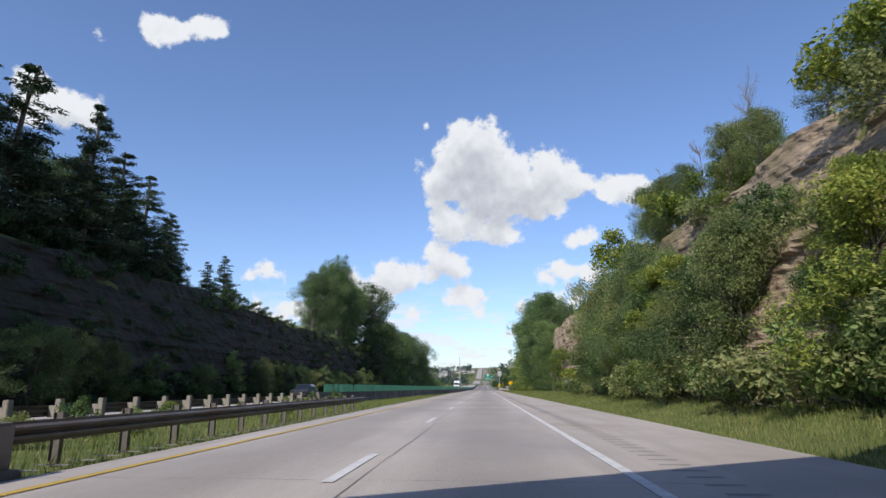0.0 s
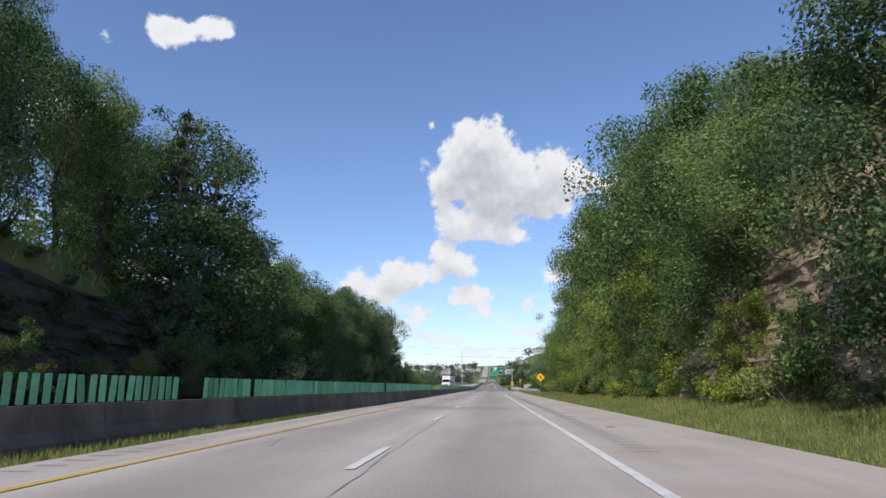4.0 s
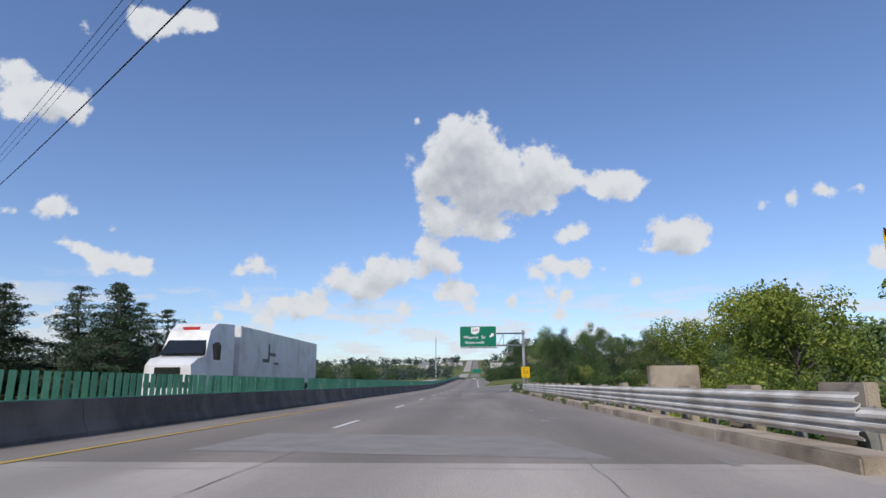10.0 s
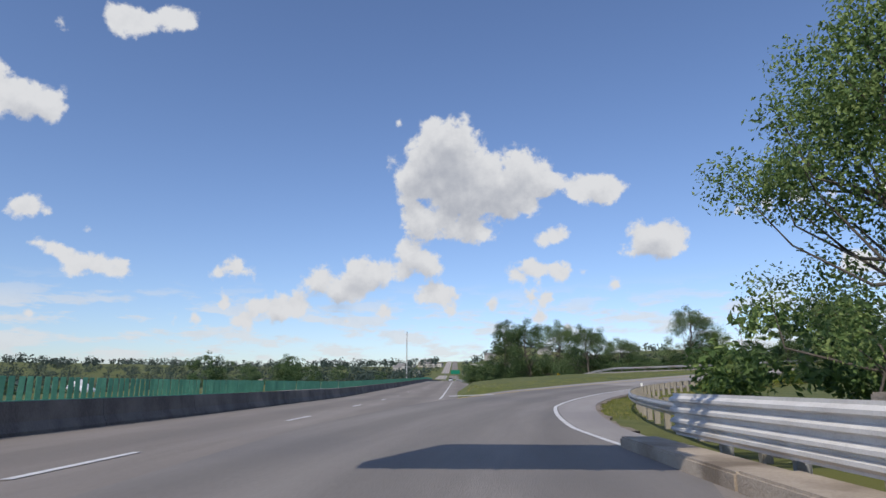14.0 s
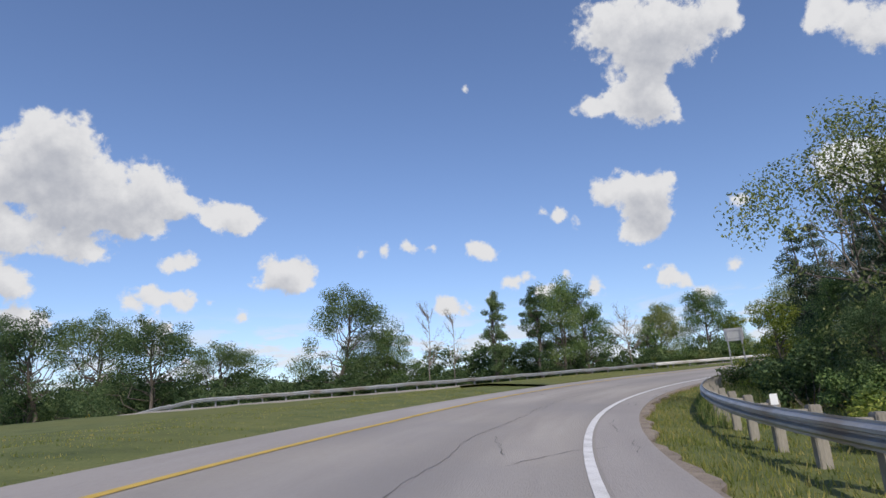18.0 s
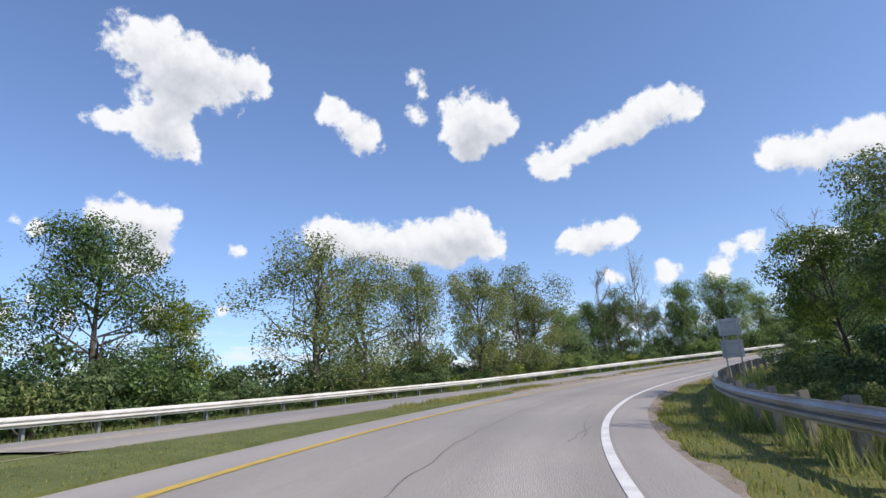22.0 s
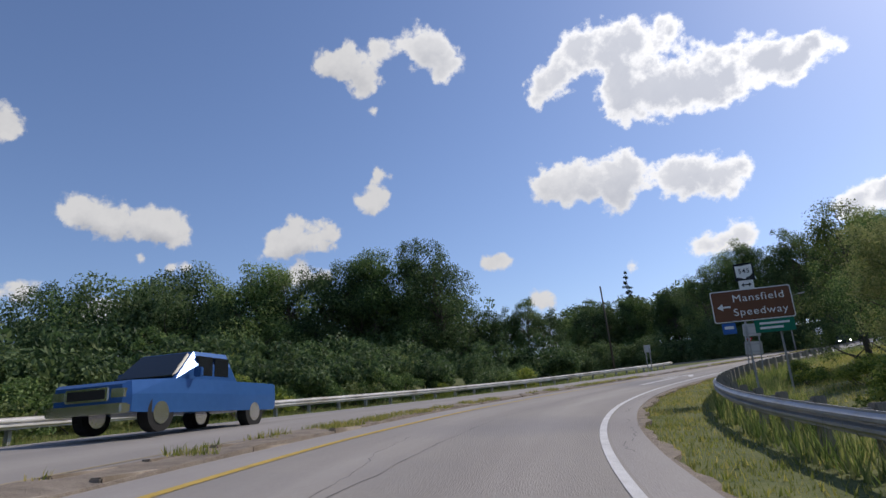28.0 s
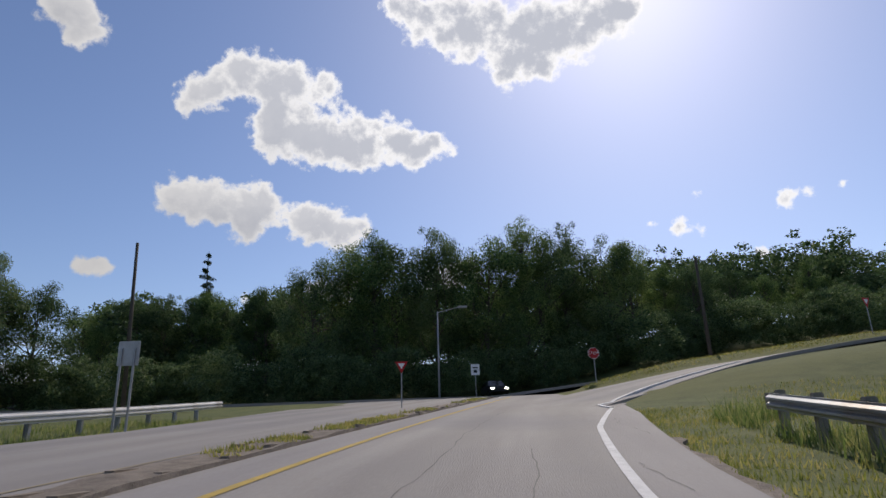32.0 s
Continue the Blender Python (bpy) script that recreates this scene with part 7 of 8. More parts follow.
tops(["spruce", "dark_b", "spruce"], -30.5, -27.5, 148, 170, 4.0, SKY_Y, SKY_TOP, "woods across the motorway", 1.1)
tops(["dark_b", "dark", "oak_b", "dark", "dark_b"], -29.5, -26, 171, 260, 4.6, SKY_Y, SKY_TOP, "woods across the motorway", 0.8)
row(["dark", "young", "bush_d", "dark"], -24.5, -22.8, 142, 258, 3.6, 3.5, 7.5, "woods across the motorway")
thicket("back_wood", [("far", rng.uniform(-46, -33), y, rng.uniform(11, 15), 1.1) for y in np.arange(146, 258, 2.6)], "dark wood behind the trees across the motorway", M_LEAFD)
for k in range(26):
    y = rng.uniform(11, 46)
    plant(("bush_y", "bush_o", "bush")[k % 3], rng.uniform(-11.6, -8.6), y, rng.uniform(0.5, 1.15), rng.uniform(0.5, 0.8), group="weeds in the median")
# right of the bridge
for k, x, y, h, w in (("lime", 11.6, 257, 7.4, 0.9), ("lime", 13.2, 262, 8.0, 1.0), ("lime", 15.2, 268, 8.4, 1.0), ("young", 20, 264, 8.6, 1.2), ("lime", 12.6, 270, 7.6, 0.9), ("oak_b", 10.9, 316, 8.3, 0.85), ("oak", 13.9, 307.5, 8.0, 0.6), ("dark", 9.4, 297, 8.2, 0.72), ("lime", 11.6, 300, 6.0, 0.8), ("bush", 9.6, 310, 3.0, 1.0), ("bush", 9.2, 304, 2.8, 1.0), ("dark", 20, 322, 8, 1.0),
                      ("dark", 17, 318, 9, 0.9), ("olive", 22, 310, 8, 1.0), ("dark_b", 30, 330, 9, 1.0), ("oak", 38, 322, 8.5, 1.2), ("dark", 45, 334, 9, 1.2), ("spruce", 52, 326, 9, 1.0), ("oak_b", 60, 338, 9, 1.1)):
    plant(k, x, y, h, w, group="trees below the bridge")
row(["bush", "bush_d", "bush_y"], 8.9, 10.8, 206, 300, 3.2, 1.3, 2.3, "bushes behind the bridge rail")
thicket("low_scrub", [("scrub", rng.uniform(11, 24), y, rng.uniform(2.5, 4.5), 1.1) for y in np.arange(240, 322, 1.6)], "low green scrub on the ground beside the bridge", M_LEAF)
for k in range(9):
    plant("bush" if k % 2 else "bush_o", 5.9 + rng.uniform(-0.2, 0.25), 262 + 5.6 * k + rng.uniform(-2, 2), rng.uniform(0.25, 0.5), 1.1, 0.05, "weeds along the curb")
plant("bush", 6.0, 305.5, 1.25, 1.0, 0.05, "weeds along the curb")
# left beyond the woods
for x, y, h in ((-26, 282, 9), (-29, 286, 10), (-33, 288, 10), (-36, 283, 9.5), (-30, 292, 9), (-40, 287, 10), (-26, 290, 8)):
    plant("pine", x, y, h, 1.5, group="pines across the motorway")
plant("oak", -24, 296, 5.5, 1.1, group="pines across the motorway")
items = []
for k in range(46):
    a, q = rng.uniform(-52, 8), rng.uniform(150, 330)
    x, y = q * math.sin(radians(a)) - 6, 285 + q * math.cos(radians(a))
    if abs(x + 6) > 22:
        items.append((("far", "far_b", "far")[k % 3], x, y, rng.uniform(5.0, 9.0), 1.35))
thicket("valley_trees", items, "trees and hedges on the low ground of the valley", M_LEAFD)
# outside the ramp
S = [("dark", 20, 432, 13, 1.0), ("dark", 25, 424, 12, 1.0), ("dark", 29, 417, 10.5, 1.1), ("dark_b", 15, 440, 13, 1.0), ("dark", 34, 413.5, 7.5, 1.3), ("dark", 44.5, 408, 10.8, 1.05), ("oak", 48.5, 408, 7.0, 1.2), ("bare_b", 50.5, 403.5, 8, 0.8), ("bare_b", 53, 402, 7, 0.8), ("slim", 55.5, 399.4, 8.0, 0.9), ("slim", 60.5, 399, 8.6, 1.0),
     ("oak_b", 65.5, 400.7, 10, 0.9), ("tall", 69, 400, 9.4, 1.2), ("bare", 73.5, 398.5, 6.8, 1.2), ("young", 77.5, 399, 5.4, 1.0), ("olive", 82, 400.4, 8.4, 0.9), ("oak", 87.6, 398, 9.4, 1.0), ("lime", 91, 397, 6, 1.0),
     ("airy", 97, 392.5, 9.6, 1.15), ("airy", 102, 391, 9.4, 1.0), ("olive", 106.4, 388.2, 9.0, 0.8), ("olive", 113.5, 384.5, 9.5, 0.9), ("airy", 116.8, 382.2, 10.2, 0.9), ("olive", 121, 380.5, 8, 1.0), ("oak", 126.8, 377.5, 7.6, 0.9), ("oak", 130.5, 374.5, 8.2, 0.9), ("airy", 133, 371.5, 9.5, 0.9), ("bare", 133.5, 369.5, 13, 0.8), ("bare_b", 131, 373, 11.5, 0.8),
     ("oak", 137.5, 363.5, 9.6, 1.0), ("oak_b", 139.2, 358.5, 9.8, 1.0), ("oak", 142.5, 353.5, 7.2, 1.0), ("lime", 147, 344.8, 3.6, 1.1), ("young", 145.5, 349, 6, 1.2)]
def outward(x, y, by=3.6):
    s_, d_ = ramp_near([x], [y])
    return on_side(float(s_[0]), float(d_[0]) - by) if s_[0] > 95 else (x, y)


for k, x, y, h, w in S:
    plant(k, *outward(x, y), h * 1.1, w, group="trees outside the ramp")
for s0 in np.arange(134, 246, 2.2):
    d0 = float(outer_d(s0)) - 2.2 - rng.uniform(0, 2.2)
    x, y = on_side(s0, d0)
    plant(("bush", "bush_d", "bush_o", "bush", "bush_y")[int(rng.integers(5))], x, y, rng.uniform(1.5, 3.4), rng.uniform(0.9, 1.3), group="bushes outside the ramp")
thicket("outer_scrub", [("scrub", *on_side(s0, float(outer_d(s0)) - 5.0 - rng.uniform(0, 4.5)), rng.uniform(2.8, 5.2), 0.95) for s0 in np.arange(134, 252, 1.2)] + [("scrub", float(x) + rng.uniform(-1, 1), float(y) + 3.2 + rng.uniform(0, 3), rng.uniform(1.5, 3.4), 1.1) for x, y in away_at(np.arange(8, 75, 1.6))[0]], "tangled undergrowth below the trees outside the ramp", M_LEAFD)
for k, x, y, top in (("oak", 134, 372.5, 14.8), ("dark", 138, 368, 15.2), ("oak_b", 140.6, 363, 14.6), ("oak", 143, 357, 14.2), ("dark", 146, 351, 12.8), ("olive", 149, 345.5, 11.2), ("oak", 129.5, 377, 13.2)):
    plant_top(k, *outward(x, y), top + 0.6, 0.9, "trees outside the ramp")
hedge = np.array([(6, 458), (14, 442), (24, 428), (34, 418), (48, 411), (62, 406), (78, 404)], float)
hu = np.linspace(0, 6, 64)
thicket("hedge_beyond", [(("far", "far_b")[k % 2], float(np.interp(u, range(7), hedge[:, 0])) + rng.uniform(-1.5, 1.5), float(np.interp(u, range(7), hedge[:, 1])) + rng.uniform(1, 7), rng.uniform(4.0, 6.8), 1.25) for k, u in enumerate(hu)], "dark dense hedge below the trees beyond the merging lane", M_LEAFD)
# the wood at the top
for k in range(14):
    u = k / 13
    x, y = 187 + 66 * u + rng.uniform(-2, 2), 262 + 40 * u + rng.uniform(-2, 2)
    plant_top(("dark", "dark_b", "oak", "dark")[k % 4], x, y, 40.0 - 1.5 * u + rng.normal(0, 1.0), 0.9, "wood at the top of the ramp")
thicket("back_wood", [("far", 190 + 66 * u + rng.uniform(-4, 10), 258 + 40 * u + rng.uniform(-12, 6), rng.uniform(17, 22), 1.0) for u in rng.random(44)], "dark wood behind the trees at the top", M_LEAFD)
for k in range(22):
    u = k / 21
    x, y = 166 + 16 * u + rng.uniform(-1, 1), 347 - 82 * u + rng.uniform(-2, 2)
    plant(("bush_d", "young", "bush_o", "bush")[k % 4], x, y, rng.uniform(3, 5.5), 1.2, group="wood at the top of the ramp")
plant("lime", 180.5, 311, 4.2, 1.1, group="wood at the top of the ramp")
for k in range(30):
    x = 82 + 3.3 * k + rng.uniform(-1, 1)
    y = 243 - rng.uniform(0, 5) - (6 if 150 < x < 178 else 0)
    plant_top(("dark", "dark_b", "dark", "tall", "oak")[k % 5], x, y, float(np.interp(x, [80, 98, 106, 118, 140, 155, 170, 180], [28, 29, 30, 34, 34.5, 29, 30, 27])) + rng.normal(0, 1), 0.85, "wood behind the crossroad")
thicket("back_wood", [(("far", "far_b")[k % 2], 66 + 1.5 * k + rng.uniform(-2, 2), 234 - rng.uniform(0, 26), rng.uniform(10, 14), 1.2) for k in range(80)], "dark wood behind the crossroad trees", M_LEAFD)
thicket("wood_edge_scrub", [("far", 62 + 1.25 * k, 250.5 - rng.uniform(0, 5), rng.uniform(3.5, 6.5), 1.2) for k in range(110)], "dense dark undergrowth along the edge of the wood", M_LEAFD)
plant_top("spruce", 163.3, 232, 35.4, 0.8)
for k in range(9):
    plant_top(("dark", "dark_b", "oak")[k % 3], 174 + 2.6 * k + rng.uniform(-1, 1), 249 + 1.2 * k + rng.uniform(-3, 3), 27.5 + rng.normal(0, 1.2), 0.95, "wood behind the crossroad")
# inside the ramp
I = [("airy", 88, 9, 8.5, 0.8), ("pine", 90, 9.2, 6.6, 1.0), ("dark", 86, 7.4, 3.0, 0.8), ("pine", 84, 8.4, 3.2, 1.0), ("pine", 95, 9.4, 7.2, 1.0), ("oak", 92, 8.0, 4.0, 0.8), ("bare", 93, 9, 8, 0.8), ("pine", 99, 7.8, 7.2, 0.8), ("pine", 104, 8.2, 7.8, 0.8), ("lime", 95, 6.2, 3.4, 1.0), ("pine", 110, 9.8, 6.5, 0.8), ("dark", 108, 13, 8, 1.0),
     ("oak", 118, 10.6, 8.0, 0.68), ("lime", 116, 8.6, 5.6, 0.7), ("pine", 122, 7.4, 3.2, 0.9), ("oak", 134, 9.8, 8.0, 0.8), ("oak_b", 139, 10.4, 8.6, 0.8), ("lime", 131, 5.8, 3.2, 1.0), ("dark", 128, 14, 7.0, 0.8), ("lime", 147, 7.6, 5.4, 0.9), ("oak", 153, 10.4, 7.2, 0.9), ("olive", 144, 11, 8, 1.0), ("bare", 164, 7.4, 8.6, 1.0), ("olive", 212.5, 8.4, 4.4, 0.9), ("dark", 160, 12, 6, 1.0),
     ("oak", 203, 13, 6.5, 0.9), ("olive", 209, 11.5, 6.2, 0.9), ("oak", 198, 10.5, 4.2, 1.0), ("airy", 228, 9.5, 7.4, 0.8), ("oak", 231, 11, 6.8, 0.8), ("oak", 222, 10.5, 5.4, 1.0)]
for k, s0, d0, h, w in I:
    x, y = on_side(s0, d0)
    plant(k, x, y, h, w, group="trees inside the ramp")
for s0 in np.arange(62, 172, 3.0):
    x, y = on_side(s0, rng.uniform(5.4, 7.5))
    plant(("bush", "bush_d", "bush_y", "bush_o")[int(rng.integers(4))], x, y, rng.uniform(0.9, 2.2), 1.1, group="bushes inside the ramp")
for s0 in np.arange(186, 226, 4.0):
    x, y = on_side(s0, rng.uniform(6.4, 10))
    plant(("bush", "bush_y", "bush_o")[int(rng.integers(3))], x, y, rng.uniform(0.8, 1.8), 1.1, group="bushes inside the ramp")

# ---------------------------------------------------------------- the far country
def far_wood(name, x, y, h, label, size=3.4, per=26):
    n = len(x)
    z = ground_z(x, y)
    r = np.random.default_rng(77)
    c = np.stack([x, y, z + h * 0.55], -1)
    v, f = leaf_cloud(c, h * r.uniform(0.45, 0.7, n), n * per, size, r, 0.9, 0.5, 0.8)
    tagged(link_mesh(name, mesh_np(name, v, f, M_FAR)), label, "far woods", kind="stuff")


a = rng.uniform(-85, 150, 4200)
q = rng.uniform(330, 1100, 4200)
fx, fy = 10 + q * np.sin(np.radians(a)), 330 + q * np.cos(np.radians(a))
ok = (np.abs(fx + 6) > 20) & ~((fx > 40) & (fx < 330) & (fy > 150) & (fy < 420))
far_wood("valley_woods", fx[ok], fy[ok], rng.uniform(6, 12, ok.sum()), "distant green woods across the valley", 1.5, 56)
a = rng.uniform(-90, 160, 2600)
q = rng.uniform(1100, 2600, 2600)
fx, fy = 10 + q * np.sin(np.radians(a)), 330 + q * np.cos(np.radians(a))
ok = np.abs(fx + 6) > 24
far_wood("hill_woods", fx[ok], fy[ok], rng.uniform(10, 18, ok.sum()), "wooded hills along the horizon, leaves tinted for haze", 4.0, 34)


def house(x, y, w, d, h, flat=False):
    z = gz(x, y)
    ob = empty("house", Matrix.Translation((x, y, z)) @ Matrix.Rotation(rng.uniform(-0.5, 0.5), 4, "Z"), "distant pale building in the valley town", "building", "distant buildings")
    boxpart("wall", (-w / 2, w / 2, -d / 2, d / 2, -2, h), M_BRICKB, ob, bevel=0)
    if flat:
        boxpart("roof", (-w / 2 - 0.3, w / 2 + 0.3, -d / 2 - 0.3, d / 2 + 0.3, h, h + 0.6), M_ROOF, ob, bevel=0)
    else:
        bm = bmesh.new()
        v = [bm.verts.new(c) for c in ((-w / 2 - 0.4, -d / 2 - 0.4, h), (w / 2 + 0.4, -d / 2 - 0.4, h), (w / 2 + 0.4, d / 2 + 0.4, h), (-w / 2 - 0.4, d / 2 + 0.4, h), (-w / 2 - 0.4, 0, h + d * 0.35), (w / 2 + 0.4, 0, h + d * 0.35))]
        for f in ((0, 1, 5, 4), (2, 3, 4, 5), (1, 2, 5), (3, 0, 4), (3, 2, 1, 0)):
            bm.faces.new([v[i] for i in f])
        part("roof", bm, M_ROOF, ob)
    for k in range(int(w // 4)):
        boxpart("window", (-w / 2 + 1.2 + 4 * k, -w / 2 + 2.8 + 4 * k, -d / 2 - 0.06, -d / 2 + 0.02, h * 0.35, h * 0.7), M_GLASS, ob, bevel=0)


for k in range(26):
    a0, q0 = rng.uniform(-7, 9), rng.uniform(760, 1300)
    if abs(a0 + 0.6) > 1.3:
        house(10 + q0 * math.sin(radians(a0)), 330 + q0 * math.cos(radians(a0)), rng.uniform(9, 22), rng.uniform(8, 14), rng.uniform(5, 9), k % 3 == 0)
house(-190, 900, 14, 10, 7, True)
dome = empty("storage_dome", Matrix.Translation((-205, 640, gz(-205, 640))), "white conical storage shed beyond the valley woods", "building")
part("roof", rod(bmesh.new(), (0, 0, 7), (0, 0, 13), 9, 0.6, 24), M_TRUCKW, dome, "white cone roof")
part("wall", rod(bmesh.new(), (0, 0, -2), (0, 0, 7), 9, seg=24), M_TRUCKW, dome)
mast = empty("radio_mast", Matrix.Translation((-29, 700, gz(-29, 700))), "tall pale mast over the valley town", "mast")
part("mast", rod(bmesh.new(), (0, 0, -1), (0, 0, 32), 0.45, 0.3, 10), M_ALU, mast)
far_sign = empty("overhead_sign", pose(0, 905, float(road_z(905))), "small green overhead sign far ahead", "road sign")
board("panel", 9, 4, M_SIGNG, far_sign, 2, 8, 0, 0.1, 0.3)
rodpart("pole", (-8, 0.3, -1), (-8, 0.3, 8), 0.3, M_GANTRY, far_sign)
rodpart("pole", (9, 0.3, -1), (9, 0.3, 8), 0.3, M_GANTRY, far_sign)
# ---------------------------------------------------------------- road surface: rumble strips, joints, patches, cracks
def flat_quads(name, quads, material, z=0.0085):
    """Flat pieces on the motorway, each four (x, y) corners."""
    v = np.array([[(x, y, z + float(road_z(y))) for x, y in q] for q in quads]).reshape(-1, 3)
    return mesh_np(name, v, np.arange(len(v)).reshape(-1, 4), material)


def wander(pts, w, seed, amp=0.05, step=0.35):
    """A thin crack along pts, as quads."""
    r = np.random.default_rng(seed)
    p = np.array(pts, float)
    t = np.concatenate([[0], np.cumsum(np.hypot(*np.diff(p, axis=0).T))])
    u = np.arange(0, t[-1], step)
    x, y = np.interp(u, t, p[:, 0]), np.interp(u, t, p[:, 1])
    a = np.arctan2(np.gradient(x), np.gradient(y)) if len(u) > 2 else np.zeros(len(u))
    o = np.cumsum(r.normal(0, amp, len(u))) * 0.5
    o -= np.linspace(o[0], o[-1], len(u))
    x, y = x + np.cos(a) * o, y - np.sin(a) * o
    ww = w * r.uniform(0.3, 1.3, len(u))
    L = np.stack([x - np.cos(a) * ww, y + np.sin(a) * ww], -1)
    R = np.stack([x + np.cos(a) * ww, y - np.sin(a) * ww], -1)
    return [(L[i], R[i], R[i + 1], L[i + 1]) for i in range(len(u) - 1)]


M_RUMBLE = mat("rumble_groove", [(0.24, 0.225, 0.205), (0.31, 0.29, 0.265)], 3.0, 0.9, bump=0.3)
quads = []
for y0 in np.arange(-10, 212, 0.62):
    if (y0 // 9) % 6 != 5:
        quads.append(((2.5, y0), (2.95, y0), (2.95, y0 + 0.13), (2.5, y0 + 0.13)))
for y0 in np.arange(-10, 190, 0.62):
    quads.append(((-6.4, y0), (-5.95, y0), (-5.95, y0 + 0.13), (-6.4, y0 + 0.13)))
tagged(link_mesh("rumble_strip", flat_quads("rumble_strip", quads, M_RUMBLE, 0.004)), "rumble strip grooves cut into the shoulders", "road marking", kind="stuff")
quads = []
for k, y0 in enumerate(np.arange(-20, 330, 9.15)):
    quads += wander([(-5.5, y0), (right_edge(y0) + 1.0, y0 + 0.05)], 0.007, k, 0.02)
seams = wander([(-1.62, -20), (-1.6, 120), (-1.64, 300)], 0.009, 99, 0.02)
seams += wander([(1.75, 150), (2.6, 210), (3.2, 280)], 0.009, 98, 0.03)
for k in range(26):
    y0, x0 = rng.uniform(10, 310), rng.uniform(-5, 2.0)
    quads += wander([(x0, y0), (x0 + rng.normal(0, 0.6), y0 + rng.uniform(2, 6))], 0.009, 200 + k, 0.07)
tagged(link_mesh("road_seam", flat_quads("road_seam", seams, M_PATCH, 0.0078)), "worn lengthwise seams between the concrete lanes", "road crack", kind="stuff")
tagged(link_mesh("road_crack", flat_quads("road_crack", quads, M_TAR, 0.008)), "tarred joints and cracks across the motorway", "road crack", kind="stuff")
quads = [((-5.4, 152.9), (-2.1, 152.8), (-1.9, 155.4), (-5.4, 155.6)), ((-1.7, 153.6), (3.2, 153.4), (3.2, 155.2), (-1.7, 155.3)),
         ((-5.4, 203.5), (-0.4, 203.4), (-0.3, 206.0), (-5.4, 206.2)), ((-0.1, 204.0), (3.4, 203.9), (3.3, 205.6), (-0.1, 205.6)), ((-4.8, 223.2), (1.9, 223.0), (1.9, 224.2), (-4.8, 224.5)), ((-4.6, 226.0), (1.8, 226.2), (1.8, 227.0), (-4.6, 227.0)),
         ((0.1, 231.5), (1.8, 231.3), (1.7, 235.0), (0.0, 235.2)), ((-3.4, 247.5), (3.4, 246.5), (2.6, 250.2), (-3.2, 251.0))]
taken = [(min(p[0] for p in q), max(p[0] for p in q), min(p[1] for p in q), max(p[1] for p in q)) for q in quads]
for k in range(60):
    x0, y0 = (rng.uniform(0.6, 5.2), rng.uniform(196, 300)) if k < 46 else (rng.uniform(2.0, 3.3), rng.uniform(100, 190))
    w, l = rng.uniform(0.12, 0.4), rng.uniform(0.3, 1.2)
    if any(x0 < b1 + 0.05 and x0 + 1.2 * w > a1 - 0.05 and y0 < d1 + 0.05 and y0 + l > c1 - 0.05 for a1, b1, c1, d1 in taken):
        continue
    taken.append((x0, x0 + 1.1 * w, y0, y0 + l))
    quads.append(((x0, y0), (x0 + w, y0 + 0.04), (x0 + w * 1.1, y0 + l), (x0 + 0.05, y0 + l * 0.93)))
patches = empty("road_patching", Matrix(), "dark tar patches in the motorway lanes", "road patch", kind="structure")
for q in quads:
    link_mesh("patch", flat_quads("patch", [q], M_PATCH, 0.004), patches)


def ramp_quads(name, quads, material, h):
    p = np.array(quads, float).reshape(-1, 2)
    v = on_ramp(p[:, 1], p[:, 0], h)
    return mesh_np(name, v, np.arange(len(v)).reshape(-1, 4), material)


quads = []
for k in range(30):
    s0 = rng.uniform(30, 255)
    d0 = rng.uniform(-3.2, 0.6)
    quads += wander([(d0, s0), (d0 + rng.normal(0, 0.9), s0 + rng.uniform(2, 7))], 0.006, 400 + k, 0.07, 0.25)
for k in range(50):
    s0 = rng.uniform(60, 255)
    d0 = float(white_d(s0)) + rng.uniform(0.25, 0.9)
    quads += wander([(d0, s0), (d0 + rng.normal(0, 0.15), s0 + rng.uniform(1, 3))], 0.008, 500 + k, 0.09, 0.2)
quads += wander([(-1.2, 60), (-1.0, 130), (-1.3, 200), (-1.1, 262)], 0.008, 600, 0.05, 0.4)
quads += wander([(-0.2, 228), (0.2, 250)], 0.010, 601, 0.05, 0.4)
tagged(link_mesh("ramp_crack", ramp_quads("ramp_crack", quads, M_TAR, 0.0165)), "branching cracks in the ramp asphalt", "road crack", kind="stuff")
arrow_parts = [[(-0.75, 230.2), (-0.5, 230.2), (-0.5, 236.6), (-0.75, 236.6)], [(-0.72, 239.4), (-0.5, 239.0), (-1.35, 236.6), (-1.62, 236.6)], [(-0.72, 239.0), (-0.5, 239.4), (0.38, 236.6), (0.12, 236.6)]]
tagged(link_mesh("arrow_marking", ramp_quads("arrow_marking", arrow_parts, M_WHITE, 0.021)), "white arrow painted on the ramp lane", "road marking", kind="structure")
gore = [[(-6.3, 46.9), (-6.0, 46.5), (-4.55, 49.7), (-4.8, 50.1)]]
tagged(link_mesh("gore_marking", ramp_quads("gore_marking", gore, M_WHITE, 0.022)), "white painted lines at the tip of the exit", "road marking", kind="structure")

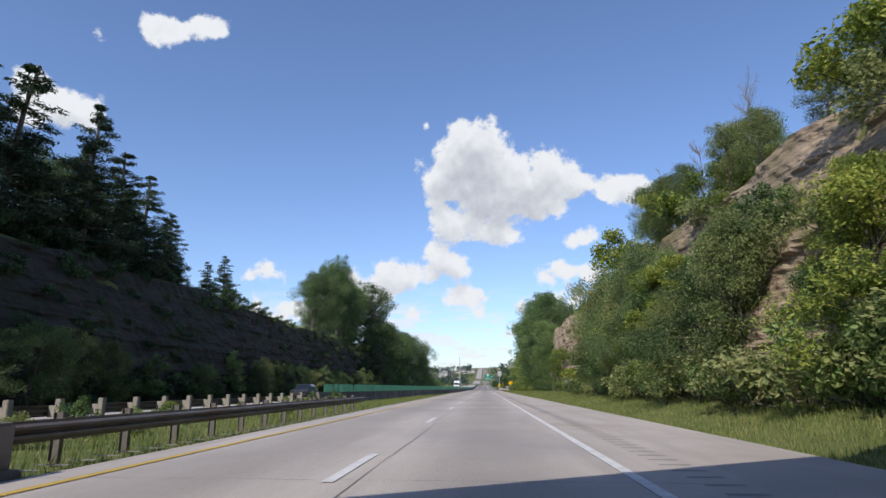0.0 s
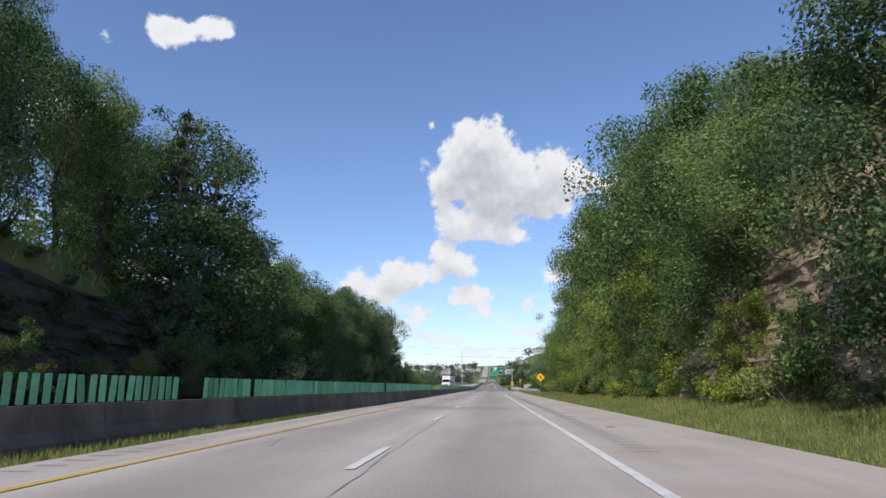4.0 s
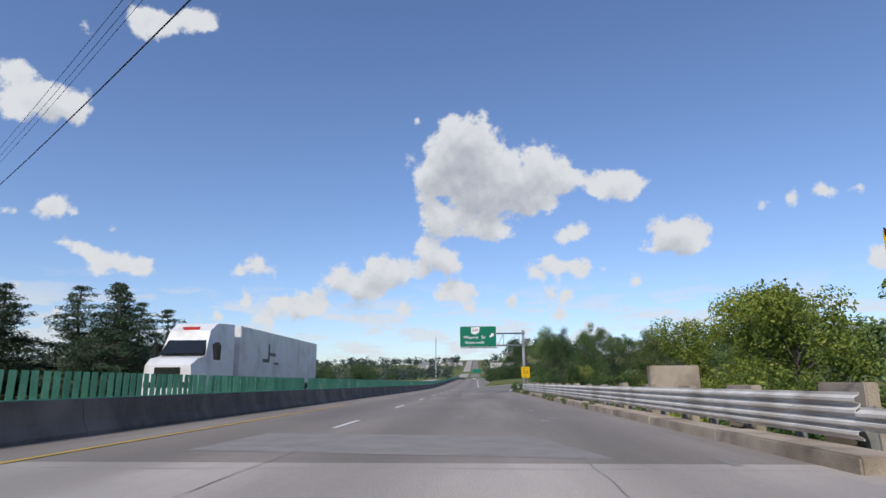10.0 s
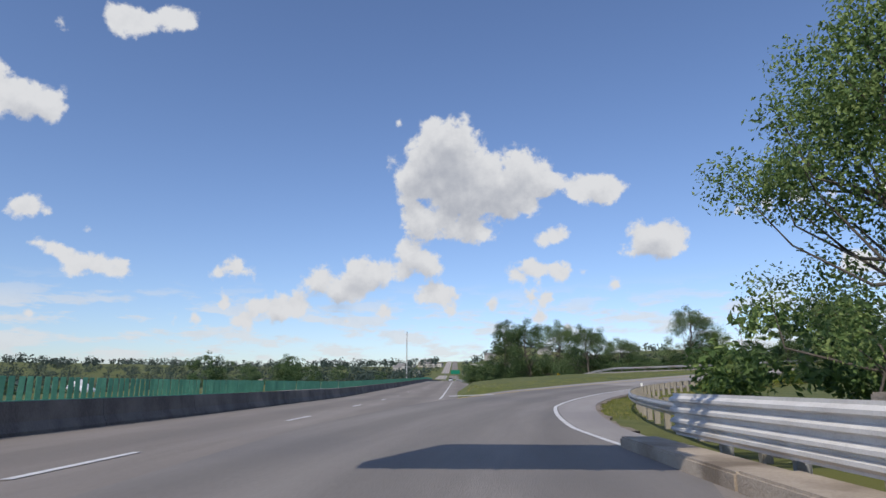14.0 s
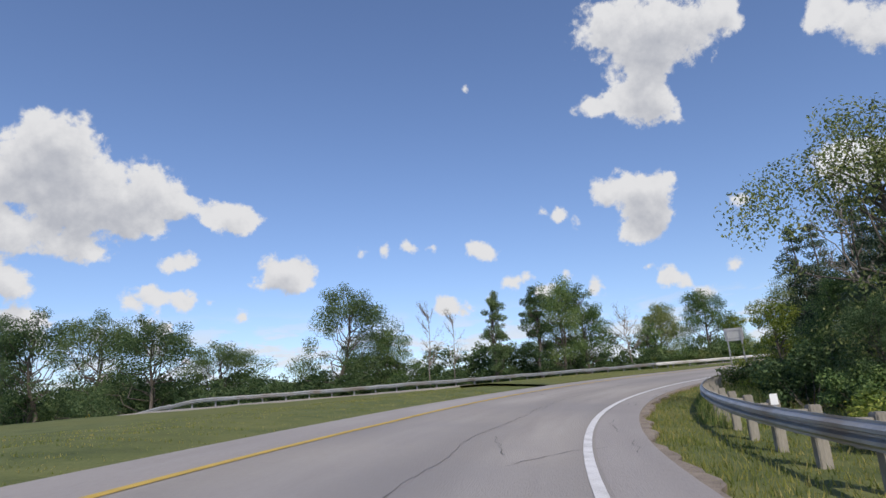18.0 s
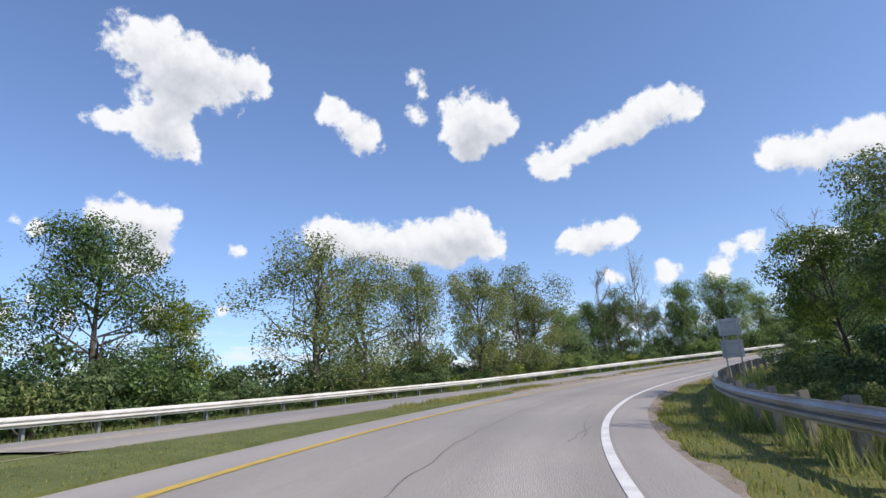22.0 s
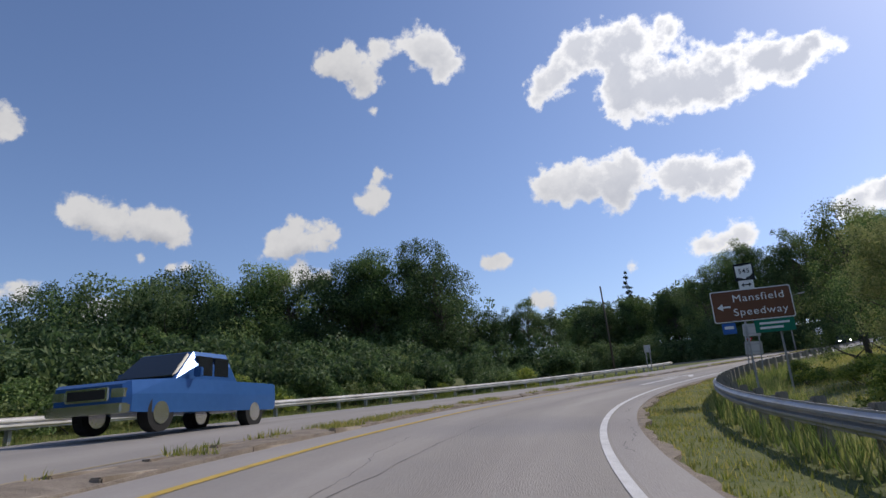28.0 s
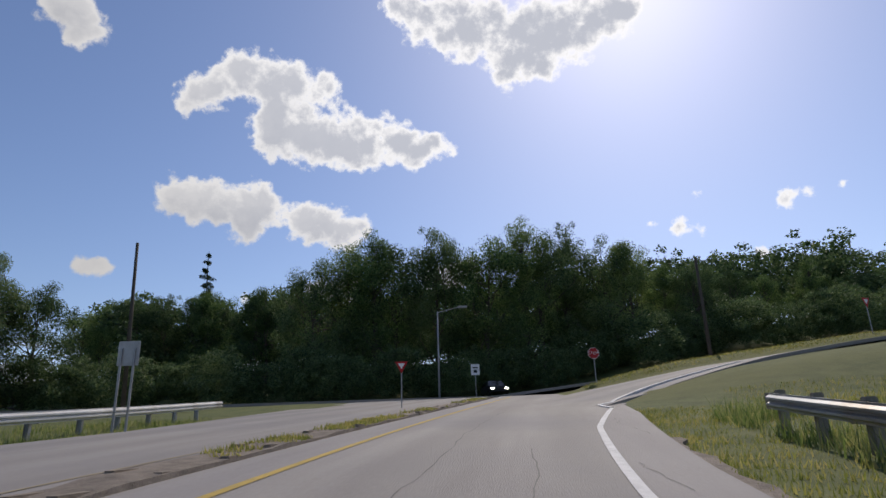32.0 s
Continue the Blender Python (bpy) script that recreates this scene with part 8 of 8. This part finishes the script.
# ---------------------------------------------------------------- grass
def grass(name, xy, h0, h1, label, z=None, clump=1.0, material=None):
    """Bent blades, each one triangle pair, standing on the ground."""
    n = len(xy)
    zz = ground_z(xy[:, 0], xy[:, 1]) if z is None else z
    zz = zz - 0.03
    a = rng.uniform(0, 6.28, n)
    h = rng.uniform(h0, h1, n) * (0.86 + 0.16 * lump(xy[:, 0], xy[:, 1], 1.9, 41) + 0.12 * lump(xy[:, 0], xy[:, 1], 0.37, 42))
    w = rng.uniform(0.007, 0.018, n) * clump
    lean = rng.normal(0, 0.28, (n, 2)) * h[:, None]
    b = np.stack([xy[:, 0], xy[:, 1], zz], -1)
    e = np.stack([np.cos(a) * w, np.sin(a) * w, 0 * a], -1)
    tip = b + np.concatenate([lean, h[:, None]], 1)
    v = np.stack([b - e, b + e, tip], 1).reshape(-1, 3)
    tagged(link_mesh(name, mesh_np(name, v, np.arange(3 * n).reshape(-1, 3), material or M_GRASS)), label, "grass", kind="stuff")


def near_line(n, x0, x1, y0, y1, pow_=1.0):
    return np.stack([x0 + (x1 - x0) * rng.random(n) ** pow_, rng.uniform(y0, y1, n)], -1)


grass("verge_grass", near_line(150000, 5.42, 10.2, 2, 212, 1.2), 0.08, 0.3, "rough green grass verge beside the shoulder")
xy = near_line(60000, 0, 1, 0, 132)
edge = inner_pave(xy[:, 1]) - 0.05
xy[:, 0] = edge + xy[:, 0] * (barrier_x(xy[:, 1]) + 0.35 - edge)
grass("median_grass", xy[(xy[:, 1] > 7.6) | (xy[:, 0] < -6.9)], 0.1, 0.34, "rough grass in the widening median")
sd = np.stack([rng.uniform(36, 262, 190000), rng.random(190000)], -1)
dd = verge_d(sd[:, 0]) + 0.16 + 6.4 * sd[:, 1] ** 1.3
p = on_ramp(sd[:, 0], dd)
grass("ramp_verge_grass", p[:, :2], 0.05, 0.17, "dry yellowing grass inside the ramp rail", material=M_DRYGRASS)
sd = np.stack([rng.uniform(84, 258, 40000), rng.random(40000)], -1)
p = on_ramp(sd[:, 0], rail_r(sd[:, 0]) - 0.25 + 2.2 * sd[:, 1])
keep = lump(p[:, 0], p[:, 1], 1.3, 47) > -0.35
grass("rail_weeds", p[keep, :2], 0.25, 0.75, "tall weeds growing up under the inner guard rail", clump=1.2)
sd = np.stack([rng.uniform(40, 150, 90000), rng.random(90000)], -1)
dd = median0(sd[:, 0]) * (1 - sd[:, 1]) + median1(sd[:, 0]) * sd[:, 1]
p = on_ramp(sd[:, 0], dd)
lane_xy, _ = away_at(lane_u, 4.5)
off_lane = np.ones(len(p), bool)
for q in lane_xy:
    off_lane &= np.hypot(p[:, 0] - q[0], p[:, 1] - q[1]) > 3.05
sd, p = sd[off_lane], p[off_lane]
grass("gore_grass", p[:, :2], 0.03, 0.075, "rough grass between the ramp and the motorway", material=M_DRYGRASS, z=np.where(sd[:, 0] > 100, p[:, 2] + 0.045, ground_z(p[:, 0], p[:, 1])))
sd = np.stack([rng.uniform(140, 276, 46000), rng.random(46000)], -1)
keep = lump(sd[:, 0], sd[:, 1], 2.0, 43) + 0.5 * lump(sd[:, 0] * 7, sd[:, 1] * 3, 2.0, 48) > 0.0
sd = sd[keep]
dd = median0(sd[:, 0]) * (1 - sd[:, 1]) + median1(sd[:, 0]) * sd[:, 1]
p = on_ramp(sd[:, 0], dd)
grass("strip_weeds", p[:, :2], 0.03, 0.17, "tufts of dry weeds on the dividing strip", p[:, 2] + 0.1, material=M_DRYGRASS)
sd = np.stack([rng.uniform(132, 262, 40000), rng.random(40000)], -1)
dd = outer_d(sd[:, 0]) + 1.6 - 4.5 * sd[:, 1]
p = on_ramp(sd[:, 0], dd)
grass("outer_grass", p[:, :2], 0.12, 0.42, "long grass under the outer rail")
grass("bank_grass", near_line(34000, 12.9, 18.0, 45, 132), 0.35, 1.0, "tall dry grass along the top of the rock", clump=2.4)
xy = near_line(26000, -36.5, -27.9, 56, 152)
grass("far_bank_grass", xy, 0.3, 0.9, "tall grass along the top of the far bank", clump=2.5)
sd = np.stack([rng.uniform(186, 266, 60000), rng.random(60000)], -1)
p = on_ramp(sd[:, 0], 7.0 + 15.0 * sd[:, 1])
fwd, rgt = junction_way(p[:, 0], p[:, 1])
slip_at = np.interp(rgt, [0, 3, 4.6, 8.8, 14, 20, 28, 60], [18, 24, 27, 31, 34, 36, 37, 38])
p = p[fwd < slip_at - 0.6]
grass("inner_slope_grass", p[:, :2], 0.08, 0.26, "mown green grass on the slope inside the ramp", clump=1.4, material=M_DRYGRASS)
q = rng.random((16000, 2))
a0 = float(np.interp(240.0, RS, RH))
rr = 6 + 50 * q[:, 0]
ff = np.interp(rr, [4, 8.8, 14, 20, 28, 40, 58], [40.2, 41, 42, 43.5, 45, 46.5, 48.5]) + (q[:, 1] - 0.5) * 3.4
o = on_ramp(240.0, 0.0)
grass("island_grass", np.stack([o[0] + ff * math.sin(a0) + rr * math.cos(a0), o[1] + ff * math.cos(a0) - rr * math.sin(a0)], -1), 0.06, 0.2, "grass on the island before the crossroad", clump=1.6, material=M_DRYGRASS)
grass("verge_grass", near_line(16000, 6.4, 9.5, 210, 246, 1.4), 0.12, 0.4, "weedy grass under the rail before the bridge")
